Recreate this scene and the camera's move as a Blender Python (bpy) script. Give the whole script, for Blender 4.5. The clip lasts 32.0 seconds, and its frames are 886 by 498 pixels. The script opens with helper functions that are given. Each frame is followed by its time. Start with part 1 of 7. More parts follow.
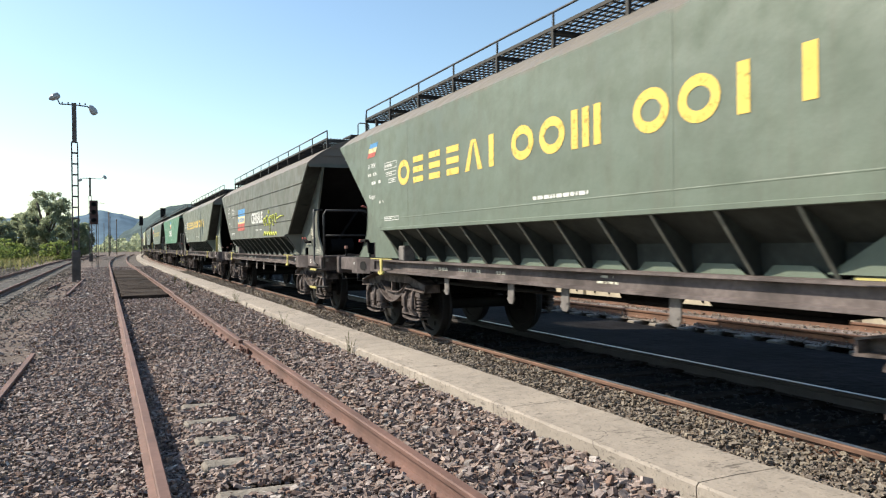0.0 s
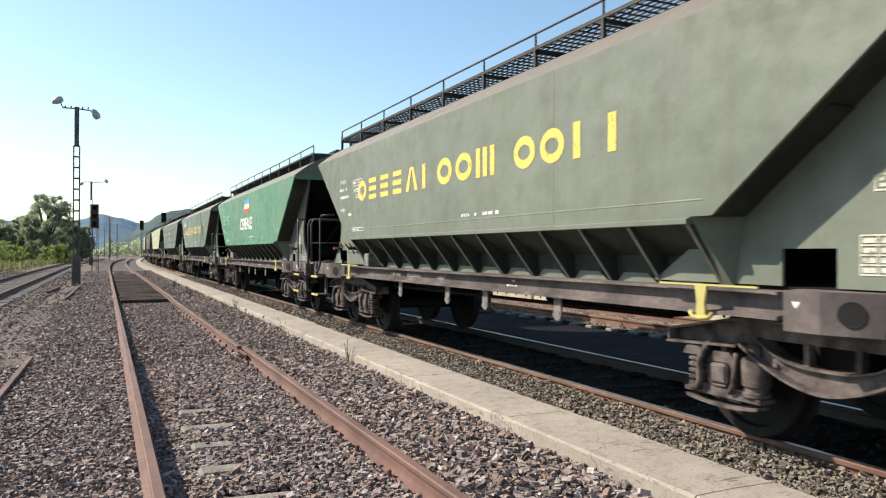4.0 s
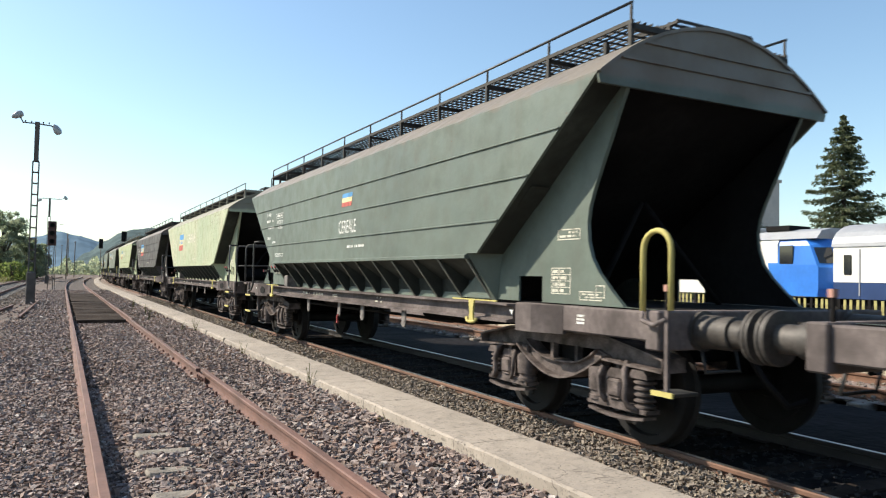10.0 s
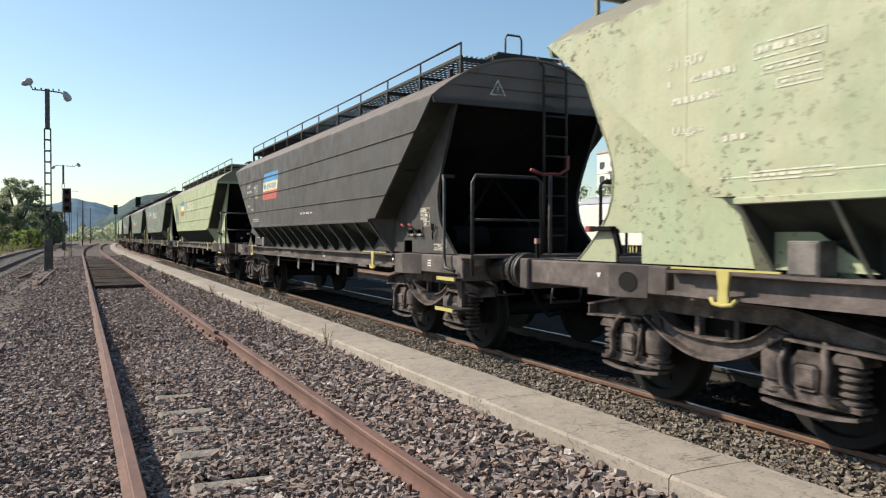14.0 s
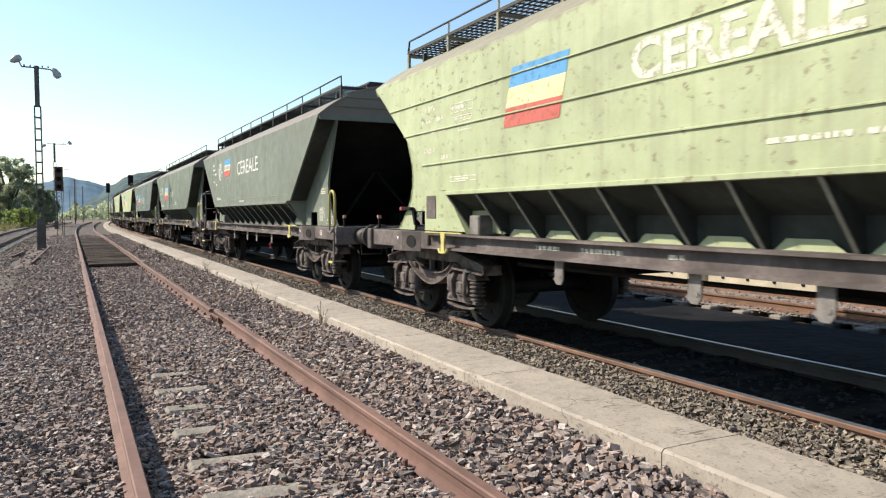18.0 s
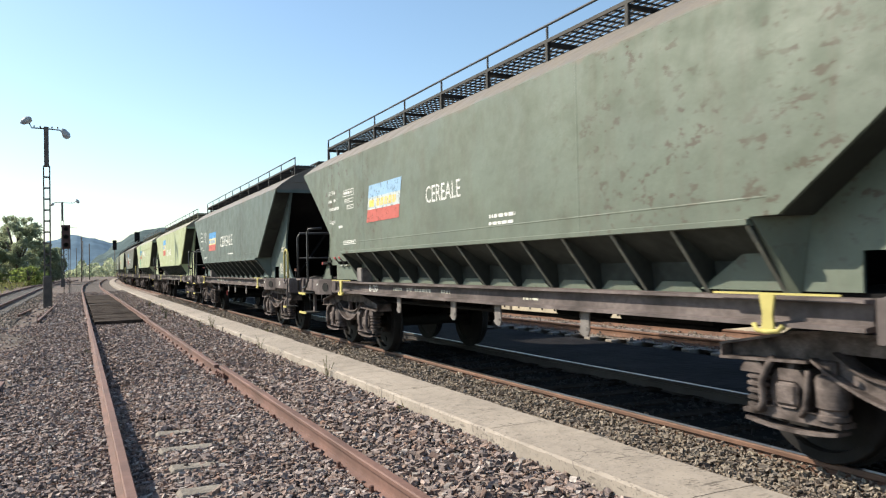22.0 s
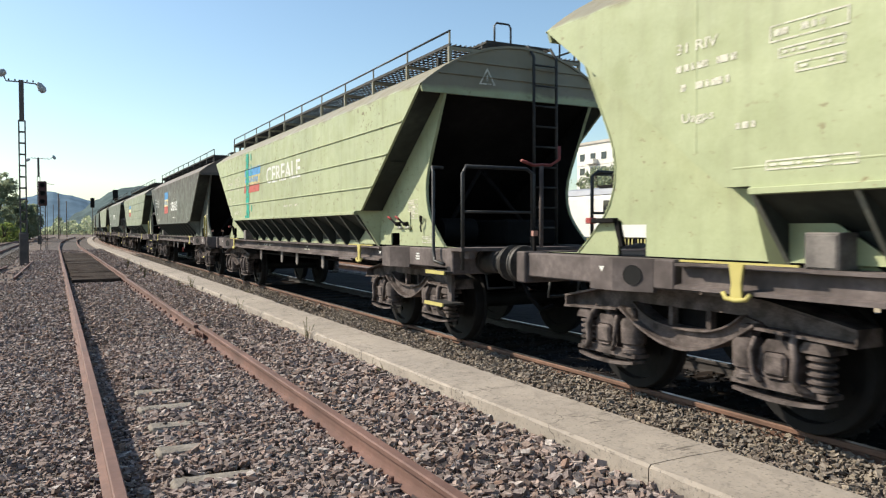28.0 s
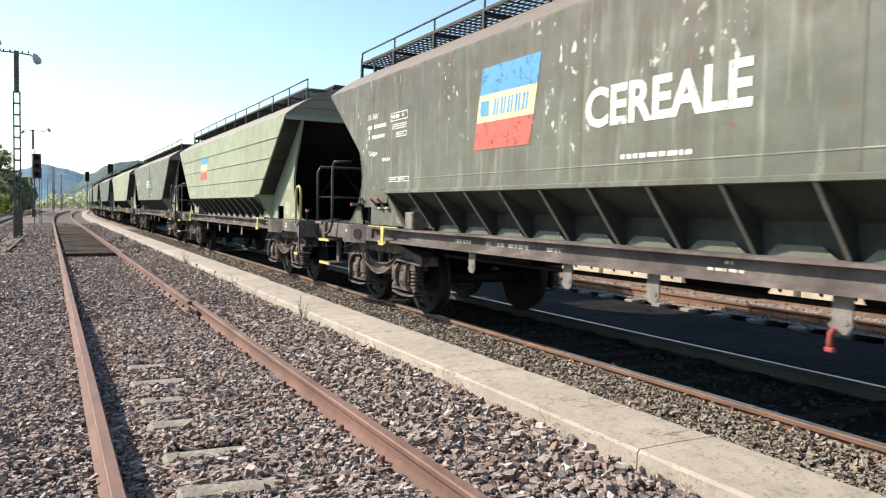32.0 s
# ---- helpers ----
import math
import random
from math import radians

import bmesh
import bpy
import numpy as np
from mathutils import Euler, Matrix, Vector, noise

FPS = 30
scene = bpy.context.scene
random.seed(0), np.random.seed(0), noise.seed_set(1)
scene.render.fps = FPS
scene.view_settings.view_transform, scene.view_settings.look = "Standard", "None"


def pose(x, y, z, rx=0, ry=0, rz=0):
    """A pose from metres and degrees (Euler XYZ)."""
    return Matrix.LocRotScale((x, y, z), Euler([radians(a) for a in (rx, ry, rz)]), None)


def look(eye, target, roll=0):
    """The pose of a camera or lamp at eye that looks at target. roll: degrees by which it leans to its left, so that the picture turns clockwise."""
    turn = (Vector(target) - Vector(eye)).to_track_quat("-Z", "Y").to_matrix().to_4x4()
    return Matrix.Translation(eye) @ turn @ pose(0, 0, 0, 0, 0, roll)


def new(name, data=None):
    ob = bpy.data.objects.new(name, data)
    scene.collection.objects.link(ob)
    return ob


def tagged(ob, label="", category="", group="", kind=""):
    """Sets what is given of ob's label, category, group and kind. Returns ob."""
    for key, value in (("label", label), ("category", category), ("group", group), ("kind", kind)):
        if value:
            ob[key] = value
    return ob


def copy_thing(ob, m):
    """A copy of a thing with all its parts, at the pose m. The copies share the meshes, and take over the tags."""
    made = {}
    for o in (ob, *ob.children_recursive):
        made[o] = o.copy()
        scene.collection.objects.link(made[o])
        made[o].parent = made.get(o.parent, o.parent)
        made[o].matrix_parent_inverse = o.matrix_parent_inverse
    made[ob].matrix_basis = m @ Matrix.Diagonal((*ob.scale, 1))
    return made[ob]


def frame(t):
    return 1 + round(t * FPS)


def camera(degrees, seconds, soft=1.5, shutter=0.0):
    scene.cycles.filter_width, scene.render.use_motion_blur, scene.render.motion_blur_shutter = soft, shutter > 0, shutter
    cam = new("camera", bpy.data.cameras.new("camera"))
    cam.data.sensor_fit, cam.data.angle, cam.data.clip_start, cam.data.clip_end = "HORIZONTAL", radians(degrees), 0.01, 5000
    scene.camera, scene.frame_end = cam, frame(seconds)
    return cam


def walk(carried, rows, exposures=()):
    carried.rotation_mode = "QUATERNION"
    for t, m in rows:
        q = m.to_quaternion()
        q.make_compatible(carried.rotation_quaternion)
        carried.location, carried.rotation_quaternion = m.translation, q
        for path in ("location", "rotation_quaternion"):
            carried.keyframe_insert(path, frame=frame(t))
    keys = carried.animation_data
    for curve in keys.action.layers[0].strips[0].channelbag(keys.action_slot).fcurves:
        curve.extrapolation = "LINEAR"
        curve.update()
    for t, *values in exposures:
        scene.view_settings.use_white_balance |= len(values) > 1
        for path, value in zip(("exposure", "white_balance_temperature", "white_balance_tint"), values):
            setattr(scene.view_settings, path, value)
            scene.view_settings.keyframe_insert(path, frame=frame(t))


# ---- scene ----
import itertools

# ---------------------------------------------------------------- camera
cam = camera(62.19, 32.0, soft=1.2, shutter=0.12)
EYE = (0.0, 0.0, 1.49)
ROWS = [(0, 89.58, 0.63, -24.69), (0.5, 89.63, 0.46, -25.00), (1, 90.00, -0.30, -25.71), (1.5, 90.23, -0.92, -25.54), (2, 90.28, -1.34, -25.08), (2.5, 90.10, -1.13, -24.96), (3, 90.05, -0.57, -24.53), (3.5, 90.26, -0.24, -24.49), (5.5, 90.13, -0.40, -25.58), (6, 90.08, -0.46, -25.87), (6.5, 90.21, -0.29, -26.08), (7, 90.51, -0.34, -26.28), (7.5, 91.02, -0.41, -26.69), (8, 91.44, -0.66, -26.51), (8.5, 91.92, -0.75, -26.55), (9, 92.15, -0.69, -26.38), (9.5, 92.41, -1.03, -27.05), (10, 92.21, -1.18, -27.40), (10.5, 92.06, -1.30, -28.05), (11, 91.87, -1.28, -28.41), (11.5, 91.75, -1.17, -28.42), (12, 91.72, -0.83, -28.10), (12.5, 91.75, -0.61, -27.48), (13, 91.75, -0.34, -27.01), (13.5, 90.67, 0.12, -26.47), (14, 89.01, -0.04, -26.38), (14.5, 87.94, -0.19, -26.24), (16.5, 87.22, -0.40, -27.45), (17, 86.93, -0.25, -27.01), (17.5, 86.98, -0.06, -27.04), (18, 87.22, 0.21, -26.82), (18.5, 87.55, 0.68, -26.58), (19, 88.25, 0.86, -26.82), (19.5, 88.94, 0.97, -26.71), (20, 89.74, 0.84, -26.59), (20.5, 90.33, 1.10, -26.26), (21, 90.77, 1.36, -26.48), (21.5, 91.01, 1.35, -26.49), (22, 91.21, 1.23, -26.43), (22.5, 91.45, 1.19, -26.23), (23, 91.63, 1.23, -25.89), (23.5, 91.67, 1.04, -25.67), (24, 91.52, 0.87, -25.65), (24.5, 91.23, 0.70, -26.03), (25, 90.83, 0.45, -26.50), (25.5, 90.42, 0.19, -26.92), (26, 90.24, -0.01, -27.66), (26.5, 89.83, -0.11, -27.50), (28.5, 88.28, 0.17, -27.94), (29, 88.39, -0.00, -28.04), (29.5, 88.30, -0.25, -27.79), (30, 88.13, -0.60, -27.18), (30.5, 88.00, -1.02, -27.05), (31, 87.73, -1.11, -27.25), (31.5, 87.37, -1.16, -27.79), (32, 87.02, -1.17, -28.17)]
# the film camera's own exposure rises and falls a little on the way
LIGHTER = [(0, 0.65), (8, 0.71), (12, 0.67), (13, 0.61), (14, 0.37), (14.5, 0.41), (16.5, 0.77), (19, 0.71), (23, 0.67), (26, 0.57), (29, 0.47), (30, 0.59), (31, 0.75), (32, 0.95)]
walk(cam, [(t, pose(*EYE, rx, ry, rz)) for t, rx, ry, rz in ROWS], LIGHTER)

# ---------------------------------------------------------------- light
SUN_FROM = Vector((-0.33, 0.27, 0.345)).normalized()
world = bpy.data.worlds.new("sky")
scene.world = world
world.use_nodes = True
wn = world.node_tree
sky = wn.nodes.new("ShaderNodeTexSky")
sky.sky_type = "NISHITA"
sky.sun_disc = False
sky.sun_elevation = math.asin(SUN_FROM.z)
sky.sun_rotation = math.atan2(SUN_FROM.x, SUN_FROM.y)
sky.air_density, sky.dust_density, sky.ozone_density = 1.1, 0.7, 0.4
wn.nodes["Background"].inputs[1].default_value = 0.112
haze = wn.nodes.new("ShaderNodeMix")
haze.data_type, haze.blend_type = "RGBA", "MULTIPLY"
haze.inputs[0].default_value = 1.0
haze.inputs[7].default_value = (0.93, 1.04, 1.08, 1.0)
wn.links.new(sky.outputs[0], haze.inputs[6])
wn.links.new(haze.outputs[2], wn.nodes["Background"].inputs[0])
lamp = bpy.data.lights.new("sun", "SUN")
lamp.energy, lamp.angle, lamp.color = 5.0, radians(0.53), (1.0, 0.90, 0.745)
sun = new("sun", lamp)
sun.matrix_world = look((0, 0, 30), Vector((0, 0, 30)) - SUN_FROM)

# ---------------------------------------------------------------- materials
def mat(name, rough=0.7, metal=0.0):
    m = bpy.data.materials.new(name)
    m.use_nodes = True
    b = m.node_tree.nodes["Principled BSDF"]
    b.inputs["Roughness"].default_value = rough
    b.inputs["Metallic"].default_value = metal
    return m, m.node_tree, b


def node(nt, kind, **sets):
    n = nt.nodes.new(kind)
    for k, v in sets.items():
        n.inputs[k].default_value = v
    return n


def coords(nt, scale=(1, 1, 1), shift=(0, 0, 0)):
    tc = nt.nodes.new("ShaderNodeTexCoord")
    mp = nt.nodes.new("ShaderNodeMapping")
    mp.inputs["Scale"].default_value = scale
    mp.inputs["Location"].default_value = shift
    nt.links.new(tc.outputs["Object"], mp.inputs["Vector"])
    return mp.outputs[0]


def noise_fac(nt, vec, scale, detail=4.0, lo=0.35, hi=0.65, rough=0.55):
    n = node(nt, "ShaderNodeTexNoise", Scale=scale, Detail=detail, Roughness=rough)
    nt.links.new(vec, n.inputs["Vector"])
    r = nt.nodes.new("ShaderNodeMapRange")
    r.inputs["From Min"].default_value, r.inputs["From Max"].default_value = lo, hi
    nt.links.new(n.outputs["Fac"], r.inputs["Value"])
    return r.outputs[0]


def mix(nt, fac, a, b):
    m = nt.nodes.new("ShaderNodeMix")
    m.data_type = "RGBA"
    for sock, v in ((m.inputs[0], fac), (m.inputs[6], a), (m.inputs[7], b)):
        if isinstance(v, (tuple, list)):
            sock.default_value = (*v, 1.0)
        elif isinstance(v, (int, float)):
            sock.default_value = v
        else:
            nt.links.new(v, sock)
    return m.outputs[2]


def scaled(nt, fac, k):
    m = nt.nodes.new("ShaderNodeMath")
    m.operation = "MULTIPLY"
    nt.links.new(fac, m.inputs[0])
    m.inputs[1].default_value = k
    return m.outputs[0]


def bump(nt, b, fac, strength=0.3, dist=0.01):
    n = node(nt, "ShaderNodeBump", Strength=strength, Distance=dist)
    nt.links.new(fac, n.inputs["Height"])
    nt.links.new(n.outputs[0], b.inputs["Normal"])


def tone(c, k):
    return tuple(min(1.0, v * k) for v in c)


def simple(name, c, rough=0.7, metal=0.0, scale=6.0, vary=0.35, bmp=0.15, dist=0.004, spec=0.5):
    """A surface with two scales of tone and a fine relief."""
    m, nt, b = mat(name, rough, metal)
    v = coords(nt)
    big = noise_fac(nt, v, scale, 3)
    fine = noise_fac(nt, v, scale * 9, 4)
    col = mix(nt, big, tone(c, 1 - vary), tone(c, 1 + vary))
    col = mix(nt, scaled(nt, fine, 0.45), col, tone(c, 1 - vary * 1.2))
    nt.links.new(col, b.inputs["Base Color"])
    b.inputs["Specular IOR Level"].default_value = spec
    if bmp:
        bump(nt, b, fine, bmp, dist)
    return m


def wagon_paint(name, c, seed, streak=0.3, rust=0.0, fade=0.25, dirt=(0.10, 0.085, 0.06), rust_c=(0.12, 0.055, 0.03), light=None, rough=0.62, warm=None, flake=13.0, zone=(0.6, 0.36, 0.58), ends=False):
    """Weathered wagon paint: blotches of fading, streaks down from the roof, chips and rust, roof dust along the eaves."""
    m, nt, b = mat(name, rough)
    c = tone(c, 0.90)
    v = coords(nt, shift=(seed * 3.1, seed * 7.7, seed * 1.3))
    big = noise_fac(nt, v, 0.55, 4, 0.3, 0.7)
    col = mix(nt, big, tone(c, 1 - fade), tone(c, 1 + fade))
    if warm:
        wz = noise_fac(nt, coords(nt, (1, 1.6, 0.7), (seed, 2.2, 0)), 0.8, 6, 0.38, 0.66, 0.65)
        col = mix(nt, scaled(nt, wz, 0.85), col, warm)
    haze_spots = noise_fac(nt, coords(nt, (1, 1.3, 1.0), (seed * 1.7, 5.1, seed)), 2.1, 7, 0.45, 0.70, 0.7)
    col = mix(nt, scaled(nt, haze_spots, 0.30), col, tone(c, 1.32))
    grain = noise_fac(nt, v, 30, 4, 0.40, 0.72, 0.7)
    col = mix(nt, scaled(nt, grain, 0.22), col, tone(c, 0.66))
    mid = noise_fac(nt, v, 3.5, 5, 0.42, 0.75)
    col = mix(nt, scaled(nt, mid, 0.35), col, tone(c, 0.72))
    vs = coords(nt, (1, 5.0, 0.35), (seed, seed * 2, seed))
    st = noise_fac(nt, vs, 1.6, 5, 0.5, 0.78)
    col = mix(nt, scaled(nt, st, streak), col, dirt)
    if light:
        vl = coords(nt, (1, 4.0, 0.5), (seed * 5, seed * 2, seed))
        sl = noise_fac(nt, vl, 2.2, 6, 0.55, 0.75)
        col = mix(nt, scaled(nt, sl, 0.35), col, light)
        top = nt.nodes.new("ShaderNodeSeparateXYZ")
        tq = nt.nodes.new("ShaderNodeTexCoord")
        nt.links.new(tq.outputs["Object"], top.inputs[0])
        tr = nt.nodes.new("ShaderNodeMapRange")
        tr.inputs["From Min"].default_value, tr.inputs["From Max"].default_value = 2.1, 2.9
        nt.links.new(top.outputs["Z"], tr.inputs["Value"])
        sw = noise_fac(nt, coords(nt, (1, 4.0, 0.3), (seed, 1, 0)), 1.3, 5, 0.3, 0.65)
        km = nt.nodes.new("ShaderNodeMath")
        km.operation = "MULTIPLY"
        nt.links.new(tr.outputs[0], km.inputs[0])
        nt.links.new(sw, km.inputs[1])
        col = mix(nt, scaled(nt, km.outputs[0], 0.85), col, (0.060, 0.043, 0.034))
        ch = noise_fac(nt, coords(nt, (1, 1.5, 0.8), (seed, 0, 1)), 11.0, 4, 0.635, 0.675)
        zo = noise_fac(nt, v, 0.9, 3, 0.52, 0.62)
        k = nt.nodes.new("ShaderNodeMath")
        k.operation = "MULTIPLY"
        nt.links.new(ch, k.inputs[0])
        nt.links.new(zo, k.inputs[1])
        col = mix(nt, scaled(nt, k.outputs[0], 0.9), col, (0.50, 0.52, 0.46))
    if rust > 0:
        rs = noise_fac(nt, coords(nt, (1, 0.75, 1.15), (seed, seed, 0)), flake, 6, 0.65 - 0.09 * rust, 0.71 - 0.09 * rust, 0.66)
        where = noise_fac(nt, v, zone[0], 4, zone[1], zone[2], 0.62)
        k = nt.nodes.new("ShaderNodeMath")
        k.operation = "MULTIPLY"
        nt.links.new(rs, k.inputs[0])
        nt.links.new(where, k.inputs[1])
        if ends:
            # the rust sits on the two outer sheets
            sp, tc = nt.nodes.new("ShaderNodeSeparateXYZ"), nt.nodes.new("ShaderNodeTexCoord")
            ab, mr, km = nt.nodes.new("ShaderNodeMath"), nt.nodes.new("ShaderNodeMapRange"), nt.nodes.new("ShaderNodeMath")
            ab.operation, km.operation = "ABSOLUTE", "MULTIPLY"
            mr.inputs["From Min"].default_value, mr.inputs["From Max"].default_value, mr.inputs["To Min"].default_value = 1.7, 2.7, 0.12
            nt.links.new(tc.outputs["Object"], sp.inputs[0])
            nt.links.new(sp.outputs["Y"], ab.inputs[0])
            nt.links.new(ab.outputs[0], mr.inputs["Value"])
            nt.links.new(k.outputs[0], km.inputs[0])
            nt.links.new(mr.outputs[0], km.inputs[1])
            k = km
        col = mix(nt, scaled(nt, k.outputs[0], 0.9), col, rust_c)
    # dust settled near the eaves and on the roof
    sep = nt.nodes.new("ShaderNodeSeparateXYZ")
    tc = nt.nodes.new("ShaderNodeTexCoord")
    nt.links.new(tc.outputs["Object"], sep.inputs[0])
    add = nt.nodes.new("ShaderNodeMath")
    wob = noise_fac(nt, coords(nt, (1, 3.0, 0.6)), 1.3, 4, 0.2, 0.8)
    add.operation = "MULTIPLY_ADD"
    nt.links.new(wob, add.inputs[0])
    add.inputs[1].default_value = 0.10
    nt.links.new(sep.outputs["Z"], add.inputs[2])
    r = nt.nodes.new("ShaderNodeMapRange")
    r.inputs["From Min"].default_value, r.inputs["From Max"].default_value = 3.035, 3.085
    nt.links.new(add.outputs[0], r.inputs["Value"])
    col = mix(nt, scaled(nt, r.outputs[0], 0.85), col, mix(nt, 0.14, (0.165, 0.128, 0.104), c))
    nt.links.new(col, b.inputs["Base Color"])
    fine = noise_fac(nt, v, 9, 6)
    dent = noise_fac(nt, coords(nt, (1, 1.0, 1.6), (seed * 2.3, seed, 0)), 1.0, 2, 0.2, 0.8)
    bm_h = nt.nodes.new("ShaderNodeMath")
    bm_h.operation = "MULTIPLY_ADD"
    nt.links.new(dent, bm_h.inputs[0])
    bm_h.inputs[1].default_value = 1.6
    nt.links.new(scaled(nt, fine, 0.12), bm_h.inputs[2])
    bump(nt, b, bm_h.outputs[0], 1.0, 0.008)
    rr = nt.nodes.new("ShaderNodeMapRange")
    rr.inputs["To Min"].default_value, rr.inputs["To Max"].default_value = rough - 0.1, rough + 0.25
    nt.links.new(mid, rr.inputs["Value"])
    nt.links.new(rr.outputs[0], b.inputs["Roughness"])
    b.inputs["Specular IOR Level"].default_value = 0.5
    return m


def stone_mat(name, tones, rough=0.9):
    """Each loose stone takes a tone of its own."""
    m, nt, b = mat(name, rough)
    g = nt.nodes.new("ShaderNodeNewGeometry")
    ramp = nt.nodes.new("ShaderNodeValToRGB")
    e = ramp.color_ramp.elements
    e[0].position, e[1].position = 0.0, 1.0
    for i in range(len(tones) - 2):
        e.new((i + 1) / (len(tones) - 1))
    for i, c in enumerate(tones):
        ramp.color_ramp.elements[i].color = (*c, 1)
    nt.links.new(g.outputs["Random Per Island"], ramp.inputs[0])
    fine = noise_fac(nt, coords(nt), 45, 4)
    col = mix(nt, scaled(nt, fine, 0.5), ramp.outputs[0], tone(tones[0], 0.7))
    nt.links.new(col, b.inputs["Base Color"])
    bump(nt, b, fine, 0.3, 0.006)
    b.inputs["Specular IOR Level"].default_value = 0.2
    return m


def ballast_ground(name, tones, scale, earth, earth_amount):
    """Broken stone that lies too far or too deep to be told apart: cells with tones of their own and earth between."""
    m, nt, b = mat(name, 0.95)
    v = coords(nt)
    vo = node(nt, "ShaderNodeTexVoronoi", Scale=scale)
    nt.links.new(v, vo.inputs["Vector"])
    ramp = nt.nodes.new("ShaderNodeValToRGB")
    e = ramp.color_ramp.elements
    for i in range(len(tones) - 2):
        e.new((i + 1) / (len(tones) - 1))
    for i, c in enumerate(tones):
        e[i].color = (*c, 1)
    sp = nt.nodes.new("ShaderNodeSeparateColor")
    nt.links.new(vo.outputs["Color"], sp.inputs[0])
    nt.links.new(sp.outputs[0], ramp.inputs[0])
    patch = noise_fac(nt, v, 0.35, 5, 0.62 - 0.3 * earth_amount, 0.80 - 0.3 * earth_amount)
    big = noise_fac(nt, v, 1.7, 5, 0.3, 0.7)
    col = mix(nt, scaled(nt, big, 0.35), ramp.outputs[0], earth)
    col = mix(nt, patch, col, earth)
    nt.links.new(col, b.inputs["Base Color"])
    inv = nt.nodes.new("ShaderNodeMath")
    inv.operation = "SUBTRACT"
    inv.inputs[0].default_value = 1.0
    nt.links.new(vo.outputs["Distance"], inv.inputs[1])
    bump(nt, b, inv.outputs[0], 0.9, 0.03)
    return m


def leaf_mat(name, a, c, through_light=0.6):
    """Leaves with tones of their own, lit from the front and through from behind."""
    m, nt, b = mat(name, 0.6)
    g = nt.nodes.new("ShaderNodeNewGeometry")
    col = mix(nt, g.outputs["Random Per Island"], a, c)
    nt.links.new(col, b.inputs["Base Color"])
    tr = nt.nodes.new("ShaderNodeBsdfTranslucent")
    nt.links.new(col, tr.inputs["Color"])
    sh = nt.nodes.new("ShaderNodeMixShader")
    sh.inputs[0].default_value = through_light
    nt.links.new(b.outputs[0], sh.inputs[1])
    nt.links.new(tr.outputs[0], sh.inputs[2])
    nt.links.new(sh.outputs[0], nt.nodes["Material Output"].inputs[0])
    return m


def flat(name, c, rough=0.75, worn=0.0):
    """Sign paint, worn through a little."""
    m, nt, b = mat(name, rough)
    v = coords(nt)
    f = noise_fac(nt, v, 7, 6, 0.45, 0.75)
    f2 = noise_fac(nt, v, 1.6, 3)
    col = mix(nt, scaled(nt, f, 0.35), c, tone(c, 0.55))
    col = mix(nt, scaled(nt, f2, 0.25), col, tone(c, 0.8))
    nt.links.new(col, b.inputs["Base Color"])
    b.inputs["Specular IOR Level"].default_value = 0.25
    if worn:
        chip = noise_fac(nt, v, 16, 5, 0.56 - 0.14 * worn, 0.74 - 0.14 * worn, 0.7)
        tr = nt.nodes.new("ShaderNodeBsdfTransparent")
        ms = nt.nodes.new("ShaderNodeMixShader")
        nt.links.new(scaled(nt, chip, 0.9), ms.inputs[0])
        nt.links.new(b.outputs[0], ms.inputs[1])
        nt.links.new(tr.outputs[0], ms.inputs[2])
        nt.links.new(ms.outputs[0], nt.nodes["Material Output"].inputs[0])
    return m


